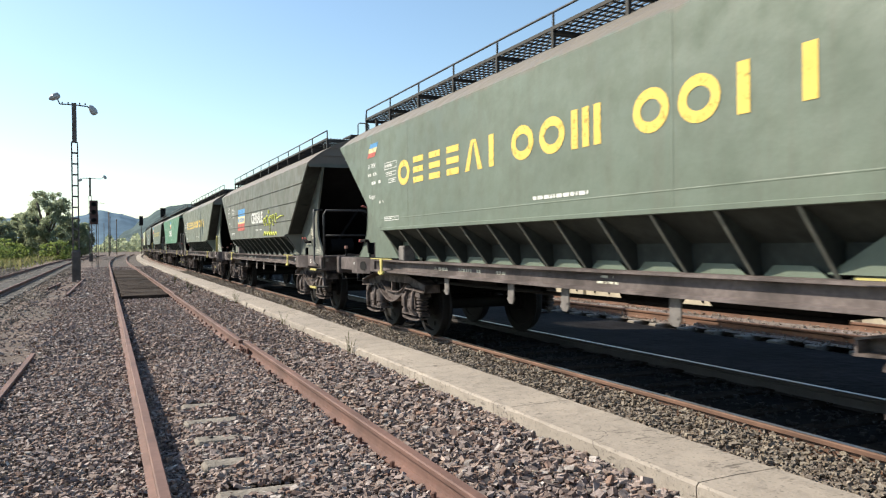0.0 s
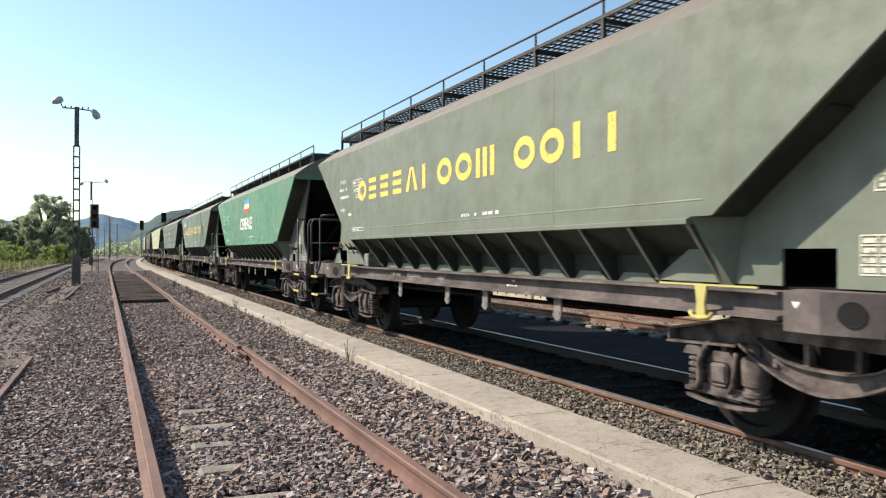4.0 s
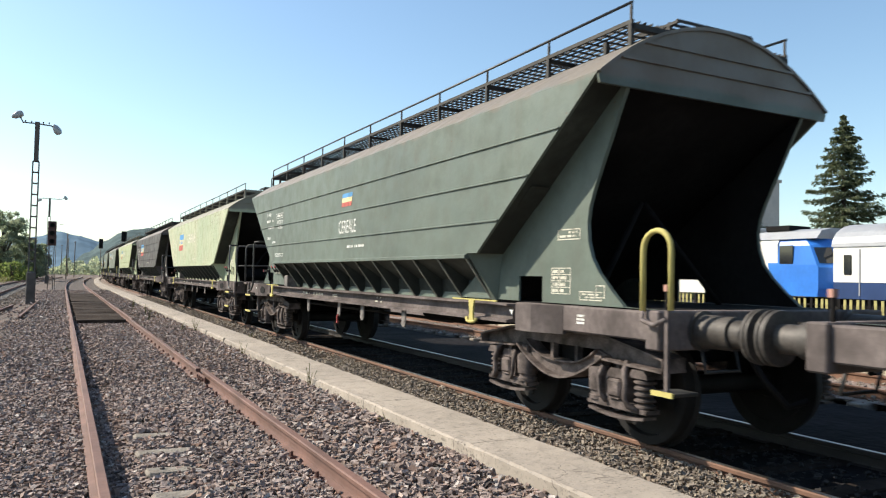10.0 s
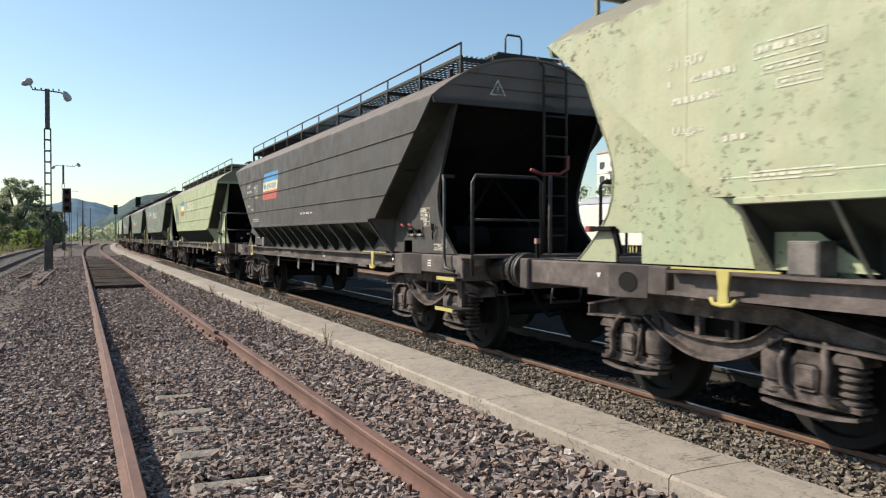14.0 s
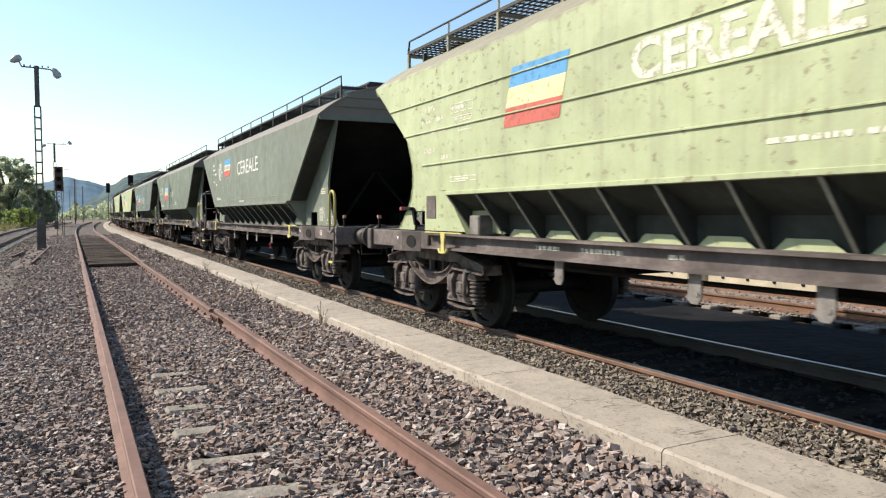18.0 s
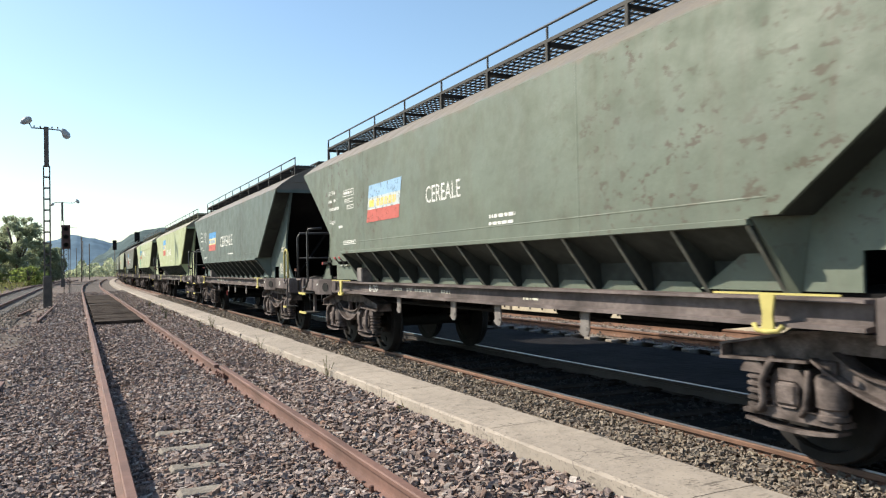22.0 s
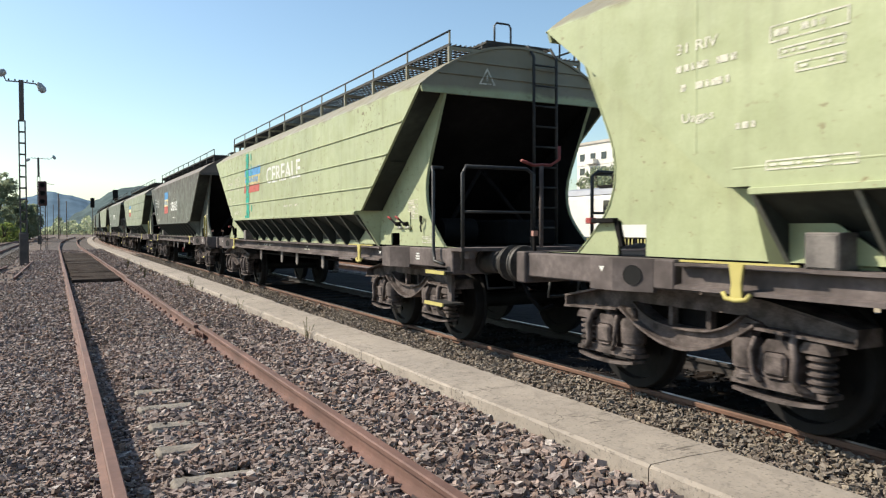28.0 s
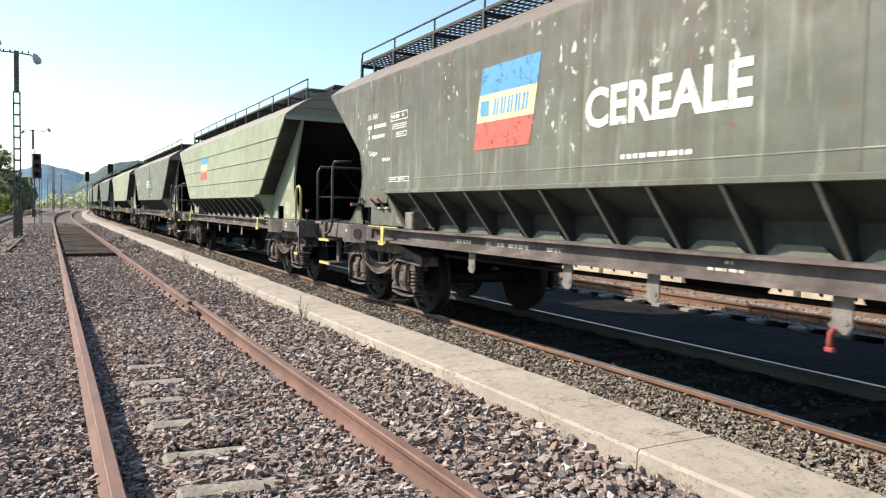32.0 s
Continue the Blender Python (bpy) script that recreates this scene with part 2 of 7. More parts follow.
def old_concrete(name, c):
    """Cast concrete with broad stains, pits, dark specks and fine cracks."""
    m, nt, b = mat(name, 0.92)
    v = coords(nt)
    big = noise_fac(nt, v, 0.9, 5, 0.3, 0.7)
    col = mix(nt, big, tone(c, 0.78), tone(c, 1.12))
    mid = noise_fac(nt, v, 6, 6, 0.45, 0.75)
    col = mix(nt, scaled(nt, mid, 0.55), col, tone(c, 0.6))
    speck = noise_fac(nt, v, 42, 4, 0.58, 0.70)
    col = mix(nt, scaled(nt, speck, 0.75), col, (0.09, 0.08, 0.065))
    groove = noise_fac(nt, coords(nt, (1.0, 0.25, 1.0)), 26, 4, 0.60, 0.66)
    patch = noise_fac(nt, v, 1.9, 3, 0.52, 0.60)
    gm = nt.nodes.new("ShaderNodeMath")
    gm.operation = "MULTIPLY"
    nt.links.new(groove, gm.inputs[0])
    nt.links.new(patch, gm.inputs[1])
    col = mix(nt, scaled(nt, gm.outputs[0], 0.75), col, (0.10, 0.085, 0.07))
    cut = noise_fac(nt, coords(nt, (0.22, 1.0, 1.0), (3.0, 0.7, 0)), 34, 3, 0.59, 0.64)
    area = noise_fac(nt, coords(nt, (1.0, 0.7, 1.0), (1.0, 4.0, 0)), 2.6, 3, 0.50, 0.57)
    gc = nt.nodes.new("ShaderNodeMath")
    gc.operation = "MULTIPLY"
    nt.links.new(cut, gc.inputs[0])
    nt.links.new(area, gc.inputs[1])
    col = mix(nt, scaled(nt, gc.outputs[0], 0.8), col, (0.085, 0.07, 0.058))
    vo = node(nt, "ShaderNodeTexVoronoi", Scale=2.3)
    vo.feature = "DISTANCE_TO_EDGE"
    wob = node(nt, "ShaderNodeTexNoise", Scale=4.0, Detail=5.0)
    nt.links.new(v, wob.inputs["Vector"])
    nt.links.new(mix(nt, 0.25, v, wob.outputs["Color"]), vo.inputs["Vector"])
    r = nt.nodes.new("ShaderNodeMapRange")
    r.inputs["From Min"].default_value, r.inputs["From Max"].default_value = 0.012, 0.0
    nt.links.new(vo.outputs["Distance"], r.inputs["Value"])
    gate = noise_fac(nt, v, 1.4, 2, 0.5, 0.6)
    k = nt.nodes.new("ShaderNodeMath")
    k.operation = "MULTIPLY"
    nt.links.new(r.outputs[0], k.inputs[0])
    nt.links.new(gate, k.inputs[1])
    col = mix(nt, scaled(nt, k.outputs[0], 0.8), col, (0.06, 0.05, 0.04))
    nt.links.new(col, b.inputs["Base Color"])
    bump(nt, b, mid, 0.6, 0.012)
    return m


OLIVE, PALE = (0.127, 0.163, 0.123), (0.37, 0.43, 0.275)
PAINT = {
    "olive": wagon_paint("olive_green_paint", OLIVE, 1, 0.25, 0.0, 0.16),
    "olive2": wagon_paint("olive_green_paint_b", (0.117, 0.155, 0.122), 2, 0.3, 0.0, 0.2),
    "olive3": wagon_paint("olive_green_paint_c", (0.140, 0.160, 0.124), 3, 0.3, 0.1, 0.2),
    "rusty": wagon_paint("olive_paint_with_rust", (0.120, 0.146, 0.11), 4, 0.35, 1.05, 0.22, rust_c=(0.066, 0.054, 0.036), flake=11.0, zone=(0.9, 0.42, 0.56), ends=True),
    "ribgrey": wagon_paint("grey_green_paint", (0.116, 0.13, 0.106), 5, 0.4, 0.3, 0.25, rust_c=(0.16, 0.12, 0.09), flake=4.0, warm=(0.135, 0.13, 0.11)),
    "ribgrey2": wagon_paint("grey_green_paint_b", (0.108, 0.137, 0.112), 6, 0.25, 0.1, 0.2),
    "green": wagon_paint("bright_green_paint", (0.045, 0.205, 0.122), 7, 0.3, 0.3, 0.28, rust_c=(0.15, 0.13, 0.09), warm=(0.13, 0.21, 0.13)),
    "pale": wagon_paint("pale_yellow_green_paint", PALE, 8, 0.12, 0.95, 0.12, rust_c=(0.075, 0.06, 0.035), warm=(0.44, 0.41, 0.28), flake=19.0),
    "pale2": wagon_paint("pale_yellow_green_paint_b", (0.38, 0.42, 0.245), 9, 0.3, 0.7, 0.15, rust_c=(0.14, 0.11, 0.06)),
    "pale3": wagon_paint("pale_yellow_green_paint_c", (0.37, 0.41, 0.23), 10, 0.18, 0.35, 0.12, rust_c=(0.2, 0.16, 0.08)),
    "dark": wagon_paint("charcoal_brown_paint", (0.058, 0.050, 0.047), 11, 0.3, 0.2, 0.3),
    "slate": wagon_paint("dark_grey_green_paint", (0.089, 0.119, 0.104), 12, 0.3, 0.0, 0.2),
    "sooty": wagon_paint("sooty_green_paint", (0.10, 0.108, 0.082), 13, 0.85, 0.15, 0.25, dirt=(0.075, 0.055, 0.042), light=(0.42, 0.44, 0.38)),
    "sage": wagon_paint("sage_green_paint", (0.26, 0.29, 0.20), 14, 0.2, 0.15, 0.15),
}
CHASSIS = simple("dusty_chassis_grey", (0.132, 0.111, 0.106), 0.8, 0, 2.2, 0.42, 0.3, spec=0.12)
UNDER = simple("black_underframe", (0.011, 0.010, 0.010), 0.9, 0, 3, 0.3, spec=0.15)
BOGIE = simple("dusty_cast_steel", (0.118, 0.097, 0.090), 0.75, 0, 7, 0.55, 0.4, spec=0.12)
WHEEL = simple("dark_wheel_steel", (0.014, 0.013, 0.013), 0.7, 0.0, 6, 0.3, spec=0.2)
TREAD = simple("worn_bright_steel", (0.42, 0.40, 0.38), 0.35, 1.0, 8, 0.2, 0.1)
STEEL = simple("greased_buffer_steel", (0.062, 0.055, 0.05), 0.6, 0.1, 6, 0.5)
IRON = simple("black_handrail_paint", (0.03, 0.031, 0.032), 0.5, 0, 8, 0.3)
GRATE = simple("weathered_walkway_steel", (0.035, 0.033, 0.030), 0.7, 0.2, 6, 0.4)
YELLOW = flat("yellow_safety_paint", (0.46, 0.40, 0.14))
RED = flat("red_handle_paint", (0.30, 0.06, 0.055))
WHITE = flat("white_stencil_paint", (0.70, 0.70, 0.66), worn=0.15)
FAINT = flat("faded_white_stencil_paint", (0.62, 0.60, 0.50), worn=0.45)
GOLD = flat("yellow_lettering_paint", (0.80, 0.55, 0.13), worn=0.05)
BLUE = flat("flag_blue_paint", (0.10, 0.29, 0.54), worn=0.12)
FLAGY = flat("flag_yellow_paint", (0.74, 0.63, 0.34), worn=0.12)
FLAGR = flat("flag_red_paint", (0.46, 0.12, 0.10), worn=0.15)
TEAL = flat("teal_spray_paint", (0.03, 0.33, 0.24), worn=0.4)
LIME = flat("lime_spray_paint", (0.62, 0.66, 0.12), worn=0.25)
BLACK = simple("black_opening", (0.006, 0.006, 0.006), 0.9, 0, 4, 0.2, 0)
# paler than the ribs: the light their edges catch is in the colour
RIB_EDGE = simple("lit_pale_rib_edge", (0.165, 0.165, 0.135), 0.8, 0, 3.0, 0.3, 0.2)
RAIL = simple("rusty_rail_steel", (0.14, 0.074, 0.057), 0.75, 0, 1.6, 0.28, 0.3)
RAIL_B = simple("orange_rusty_rail_steel", (0.15, 0.08, 0.052), 0.8, 0, 1.6, 0.3, 0.3)
SLEEPER = simple("weathered_wooden_sleeper", (0.22, 0.195, 0.165), 0.9, 0, 3, 0.35, 0.5, 0.01)
# far rail's steel, darkened because the wagons shade it
RAIL_D = simple("train_shaded_rail_steel", (0.03, 0.024, 0.022), 0.7, 0, 1.6, 0.3, 0.3)
# dark paint with the shade of the pockets and undersides put in
POCKET_SHADE = simple("shaded_pocket_paint", (0.048, 0.053, 0.046), 0.8, 0, 1.3, 0.4, 0.2, spec=0.2)
PLANK = simple("dark_crossing_timber", (0.052, 0.039, 0.031), 0.95, 0, 2, 0.45, 0.5, 0.01, 0.1)
CONCRETE = old_concrete("dusty_old_concrete", (0.335, 0.29, 0.243))
BOLT = simple("rusty_bolt", (0.12, 0.055, 0.04), 0.8, 0, 9, 0.3)
EARTH = (0.092, 0.072, 0.058)
STONES = [(0.12, 0.112, 0.105), (0.20, 0.19, 0.18), (0.27, 0.255, 0.24), (0.33, 0.32, 0.305), (0.24, 0.195, 0.165), (0.36, 0.33, 0.285), (0.20, 0.175, 0.15)]
STONES = [tone(c, 1.12) for c in STONES] + [(0.50, 0.47, 0.43), (0.33, 0.24, 0.18), (0.13, 0.11, 0.10), (0.42, 0.39, 0.36)]
STONES = [(r * 0.93, g * 0.80, b * 0.785) for r, g, b in STONES] + [(0.52, 0.47, 0.43), (0.06, 0.05, 0.046)]
STONE = stone_mat("grey_broken_stone", STONES)
STONE_W = stone_mat("warm_broken_stone", [tone(c, 0.90) for c in ((0.15, 0.12, 0.10), (0.23, 0.20, 0.17), (0.30, 0.26, 0.22), (0.36, 0.31, 0.24), (0.22, 0.17, 0.13))])
GROUND = ballast_ground("earth_and_stone", [(r * 0.52, g * 0.46, b * 0.42) for r, g, b in STONES], 16, EARTH, 0.75)
# stone tones cut to a quarter: shade in the gaps between loose stones
BED = ballast_ground("ballast_bed", [tone(c, 0.26) for c in STONES], 19, (0.08, 0.07, 0.062), 0.15)
BED_W = ballast_ground("brown_ballast_bed", [tone(c, 0.75) for c in STONES], 22, (0.18, 0.145, 0.11), 0.5)
# near-black ground with the train's shadow put into its colour
TRAIN_SHADE = simple("train_shaded_black_ground", (0.016, 0.015, 0.016), 0.95, 0, 0.8, 0.35, 0.6, 0.02, 0.05)
LAMPPOLE = simple("grey_lattice_steel", (0.10, 0.085, 0.075), 0.7, 0.2, 3, 0.3)
GLASSY = simple("lamp_glass", (0.35, 0.36, 0.36), 0.25, 0, 6, 0.1, 0)


# ---------------------------------------------------------------- building tools
def bm_new():
    return bmesh.new()


def box(bm, x0, x1, y0, y1, z0, z1, bevel=0.0):
    vs = [bm.verts.new(c) for c in itertools.product((x0, x1), (y0, y1), (z0, z1))]
    fs = [bm.faces.new([vs[i] for i in q]) for q in ((0, 1, 3, 2), (4, 6, 7, 5), (0, 4, 5, 1), (2, 3, 7, 6), (0, 2, 6, 4), (1, 5, 7, 3))]
    if bevel:
        es = list({e for f in fs for e in f.edges})
        bmesh.ops.bevel(bm, geom=es, offset=bevel, segments=1, affect="EDGES")
    return vs


def prism(bm, poly, axis, a, b):
    """A polygon of two coordinates extruded along x, y or z from a to b."""
    def at(p, h):
        u, v = p
        return {"x": (h, u, v), "y": (u, h, v), "z": (u, v, h)}[axis]
    lo = [bm.verts.new(at(p, a)) for p in poly]
    hi = [bm.verts.new(at(p, b)) for p in poly]
    n = len(poly)
    fs = [bm.faces.new(lo), bm.faces.new(hi[::-1])]
    for i in range(n):
        fs.append(bm.faces.new((lo[i], hi[i], hi[(i + 1) % n], lo[(i + 1) % n])))
    bmesh.ops.recalc_face_normals(bm, faces=fs)


def tube(bm, pts, r, n=8, close=False):
    """A round bar along a line of points."""
    pts = [Vector(p) for p in pts]
    rings = []
    m = len(pts)
    for i, p in enumerate(pts):
        if close:
            d = pts[(i + 1) % m] - pts[i - 1]
        else:
            d = pts[min(i + 1, m - 1)] - pts[max(i - 1, 0)]
        d.normalize()
        a = d.orthogonal().normalized() if i == 0 else (a - d * a.dot(d)).normalized()
        b = d.cross(a)
        rings.append([bm.verts.new(p + r * (math.cos(k * math.tau / n) * a + math.sin(k * math.tau / n) * b)) for k in range(n)])
    for i in range(m if close else m - 1):
        r0, r1 = rings[i], rings[(i + 1) % m]
        for k in range(n):
            f = bm.faces.new((r0[k], r0[(k + 1) % n], r1[(k + 1) % n], r1[k]))
            f.smooth = True
    if not close:
        bm.faces.new(rings[0][::-1])
        bm.faces.new(rings[-1])


def lathe(bm, prof, axis, at, n=20, smooth=True):
    """A profile of (radius, along) turned about an axis through at."""
    rings = []
    for r, h in prof:
        ring = []
        for k in range(n):
            c, s = math.cos(k * math.tau / n) * r, math.sin(k * math.tau / n) * r
            p = {"x": (h, c, s), "y": (c, h, s), "z": (c, s, h)}[axis]
            ring.append(bm.verts.new(Vector(p) + Vector(at)))
        rings.append(ring)
    fs = []
    for r0, r1 in zip(rings, rings[1:]):
        for k in range(n):
            f = bm.faces.new((r0[k], r0[(k + 1) % n], r1[(k + 1) % n], r1[k]))
            f.smooth = smooth
            fs.append(f)
    fs += [bm.faces.new(rings[0]), bm.faces.new(rings[-1])]
    # rims stay crisp where the profile turns sharply
    for i in range(1, len(prof) - 1) if smooth else ():
        a = Vector((prof[i][0] - prof[i - 1][0], prof[i][1] - prof[i - 1][1]))
        b = Vector((prof[i + 1][0] - prof[i][0], prof[i + 1][1] - prof[i][1]))
        if a.length > 0 and b.length > 0 and a.angle(b) > 0.6:
            for k in range(n):
                e = bm.edges.get((rings[i][k], rings[i][(k + 1) % n]))
                if e:
                    e.smooth = False
    bmesh.ops.recalc_face_normals(bm, faces=fs)


def mesh_of(name, bm, material):
    me = bpy.data.meshes.new(name)
    bm.to_mesh(me)
    bm.free()
    me.materials.append(material)
    return me


def part(name, bm, material, parent, label=""):
    ob = new(name, bm if isinstance(bm, bpy.types.Mesh) else mesh_of(name, bm, material))
    ob.parent = parent
    if label:
        tagged(ob, label)
    return ob


def own_material(ob, material):
    """The object wears a material of its own on a shared mesh."""
    ob.material_slots[0].link = "OBJECT"
    ob.material_slots[0].material = material


def thing(name, label, category, group="", kind="", m=None):
    ob = new(name)
    ob.empty_display_size = 0.2
    if m is not None:
        ob.matrix_world = m
    return tagged(ob, label, category, group, kind)


def solo(name, bm, material, label, category="", group="", kind="", m=None):
    ob = new(name, mesh_of(name, bm, material))
    if m is not None:
        ob.matrix_world = m
    return tagged(ob, label, category, group, kind)


def raw(name, verts, faces, material, smooth=False):
    me = bpy.data.meshes.new(name)
    me.from_pydata([tuple(map(float, v)) for v in verts] if not hasattr(verts, "tolist") else verts.tolist(), [], faces if not hasattr(faces, "tolist") else faces.tolist())
    me.materials.append(material)
    me.update()
    return me


CURVE_FROM, CURVE_R = 60.0, 1300.0


def bend(y):
    """How far the tracks have swung to the right at y, and their heading there."""
    d = max(0.0, y - CURVE_FROM)
    return d * d / (2 * CURVE_R), d / CURVE_R


# ---------------------------------------------------------------- ground and tracks
def grid_strip(name, xs, ys, z, amp, material, seed=0.0, follow=True):
    """A strip of uneven ground between the first and last x, that follows the tracks."""
    vs, fs = [], []
    for y in ys:
        dx = bend(y)[0] if follow else 0.0
        for i, x in enumerate(xs):
            edge = 0.35 if i in (0, len(xs) - 1) else 1.0
            h = noise.noise(Vector((x * 2.1 + seed, y * 1.7, seed))) * amp + noise.noise(Vector((x * 0.6, y * 0.4, seed + 5))) * amp
            vs.append((x + dx, y, z + h * edge))
    n = len(xs)
    for j in range(len(ys) - 1):
        for i in range(n - 1):
            a = j * n + i
            fs.append((a, a + 1, a + n + 1, a + n))
    return raw(name, vs, fs, material)


def steps(a, b, d):
    return [a + (b - a) * i / max(1, round((b - a) / d)) for i in range(max(1, round((b - a) / d)) + 1)]


bm = bm_new()
span = [-3000, -600, -120, -30, 30, 120, 600, 3000]
vv = [[bm.verts.new((x, y, -0.09)) for x in span] for y in span]
for j in range(7):
    for i in range(7):
        bm.faces.new((vv[j][i], vv[j][i + 1], vv[j + 1][i + 1], vv[j + 1][i]))
ground = solo("ground", bm, GROUND, "brown earth and scattered grey stone of a railway yard", "ground", kind="structure")

LONG = steps(-8, 30, 0.5) + steps(31, 150, 3)[0:]


def strip(name, xs, z, amp, material, label, seed, cat="ballast"):
    ob = new(name, grid_strip(name, xs, LONG, z, amp, material, seed))
    return tagged(ob, label, cat, kind="structure")


strip("ballast_bed", steps(-0.85, 2.90, 0.25), -0.068, 0.009, BED, "grey broken stone bed under the empty rusty track", 1.0)
strip("ballast_bed", steps(3.52, 4.40, 0.22), 0.02, 0.02, BED_W, "brown stained stone bed beside the train's rail", 2.0)
# these two strips are coloured for the shadow the train casts
strip("ballast_bed", steps(4.40, 6.7, 0.23), 0.02, 0.02, TRAIN_SHADE, "stone bed between the train's rails, blackened for the train's shadow", 2.0)
strip("ballast_bed", steps(6.72, 8.9, 0.3), -0.03, 0.02, TRAIN_SHADE, "ground beside the train's track, blackened for the train's shadow", 3.0)
strip("ballast_bed", steps(9.2, 12.4, 0.4), 0.0, 0.03, BED_W, "brown stone bed of a siding behind the train", 4.0)

strip("yard_earth", steps(-12.0, -0.84, 0.62), -0.055, 0.04, GROUND, "brown trodden earth with bits of stone beside the track", 6.0, "earth")

RAIL_PROFILE = [(-0.0625, 0.0), (0.0625, 0.0), (0.0625, 0.010), (0.012, 0.026), (0.0085, 0.045), (0.0085, 0.100), (0.033, 0.114), (0.0345, 0.140), (0.027, 0.149), (-0.027, 0.149), (-0.0345, 0.140), (-0.033, 0.114), (-0.0085, 0.100), (-0.0085, 0.045), (-0.012, 0.026), (-0.0625, 0.010)]


def rail_mesh(x, y0, y1, top=0.15, tilt=0.0):
    bm = bm_new()
    ys = [y0] + [y for y in steps(-8, 30, 2) + steps(34, 260, 6) if y0 + 0.2 < y < y1 - 0.2] + [y1]
    rings = []
    for y in ys:
        dx = bend(y)[0]
        rings.append([bm.verts.new((x + dx + u, y, top - 0.149 + v)) for u, v in RAIL_PROFILE])
    n = len(RAIL_PROFILE)
    fs = [bm.faces.new(rings[0]), bm.faces.new(rings[-1][::-1])]
    for r0, r1 in zip(rings, rings[1:]):
        for k in range(n):
            fs.append(bm.faces.new((r0[k], r1[k], r1[(k + 1) % n], r0[(k + 1) % n])))
    bmesh.ops.recalc_face_normals(bm, faces=fs)
    return bm


def bar_mesh(sx, sy, sz, bevel=0.01, name="bar", material=None):
    bm = bm_new()
    box(bm, -sx / 2, sx / 2, -sy / 2, sy / 2, -sz, 0, bevel)
    return mesh_of(name, bm, material)


def track(label, rails, sleepers, material, centre, sleeper_top, shine=None, sl_mat=None, far=None, bare=None):
    t = thing("railway_track", label, "railway track", kind="structure")
    for x, y0, y1 in rails:
        part("rail", rail_mesh(x, y0, y1), far if far and x > centre else material, t, "steel rail darkened for the train's shade" if far and x > centre else "rust-brown steel rail")
        if shine:
            bm = bm_new()
            ys = [y for y in steps(-8, 30, 4) + steps(34, 200, 6) if y0 <= y <= y1]
            for a, b in zip(ys, ys[1:]):
                da, db = bend(a)[0], bend(b)[0]
                bm.faces.new([bm.verts.new(p) for p in ((x + da - 0.022, a, 0.152), (x + da + 0.022, a, 0.152), (x + db + 0.022, b, 0.152), (x + db - 0.022, b, 0.152))])
            part("running_surface", bm, shine, t, "polished bright strip along the rail head")
    if sleepers:
        me = bar_mesh(2.5, 0.21, 0.14, 0.015, "sleeper", sl_mat or SLEEPER)
        rnd = random.Random(int(centre * 100))
        short = bar_mesh(1.24, 0.20, 0.14, 0.02, "sleeper", sl_mat or SLEEPER)
        for y in steps(*sleepers):
            dx, hd = bend(y)
            if bare and y < bare:
                # worn short sleepers, one end standing out of the stone
                part("sleeper", short, None, t).matrix_local = pose(centre + 0.20 + rnd.uniform(-0.05, 0.05), y + rnd.uniform(-0.05, 0.05), sleeper_top + 0.006 + rnd.uniform(-0.008, 0.01), 0, 1.8, rnd.uniform(-3, 3))
                continue
            o = part("sleeper", me, None, t)
            if bare:
                o.matrix_local = pose(centre + dx, y, sleeper_top - 0.045, 0, 0, -math.degrees(hd))
                continue
            o.matrix_local = pose(centre + dx + rnd.uniform(-0.03, 0.03), y + rnd.uniform(-0.03, 0.03), sleeper_top + rnd.uniform(-0.008, 0.008), 0, 0, -math.degrees(hd) + rnd.uniform(-0.7, 0.7))
    return t


near_track = track("empty rusty track with worn joints and buried sleepers", [(0.275, -8, 150), (1.785, -8, 10.62), (1.735, 10.70, 22.2), (1.785, 22.3, 150)], (1.9, 60, 0.66), RAIL, 1.03, -0.012, bare=7.5)
# its sleepers are darkened as well, for the shade below the wagons
train_track = track("track with worn bright rail heads under the grain train", [(4.385, -8, 200), (5.89, -8, 200)], (1.5, 40, 0.62), RAIL_B, 5.137, 0.035, TREAD, simple("train_shaded_sleeper", (0.032, 0.025, 0.021), 0.95, spec=0.05), RAIL_D)
track("rusty siding track in brown earth", [(-3.02, 4, 150), (-4.53, 4, 150)], (20, 90, 0.7), RAIL, -3.77, 0.0)
track("rusty siding track in brown earth", [(-6.9, 4, 150), (-8.4, 4, 150)], (40, 90, 0.7), RAIL, -7.65, 0.0)
track("rust-brown siding track behind the train", [(9.5, -8, 150), (11.0, -8, 150)], (0, 40, 0.66), RAIL_B, 10.25, 0.0)

# fish plate, chairs and bolts of the near rails
bm = bm_new()
box(bm, -0.012, 0.012, -0.28, 0.28, 0.0, 0.075, 0.006)
for y in (-0.2, -0.07, 0.07, 0.2):
    box(bm, -0.035, 0.0, y - 0.018, y + 0.018, 0.02, 0.056, 0.005)
part("fish_plate", bm, BOLT, near_track, "rusted joint plate with four bolts").matrix_local = pose(1.725, 10.35, 0.035)
bm = bm_new()
box(bm, -0.07, 0.05, -0.07, 0.07, 0, 0.018, 0.004)
box(bm, -0.035, 0.03, -0.03, 0.03, 0.018, 0.034, 0.004)
lathe(bm, [(0.017, 0.034), (0.017, 0.07), (0.010, 0.074)], "z", (-0.012, 0, 0), 6, False)
clip_me = mesh_of("rail_clip", bm, BOLT)
for y in steps(1.9, 40, 0.66):
    for x, turn in ((1.785 - 0.075, 0),):
        part("rail_clip", clip_me, None, near_track).matrix_local = pose(x, y + 0.05 * math.sin(y * 9), -0.012, 0, 0, turn)

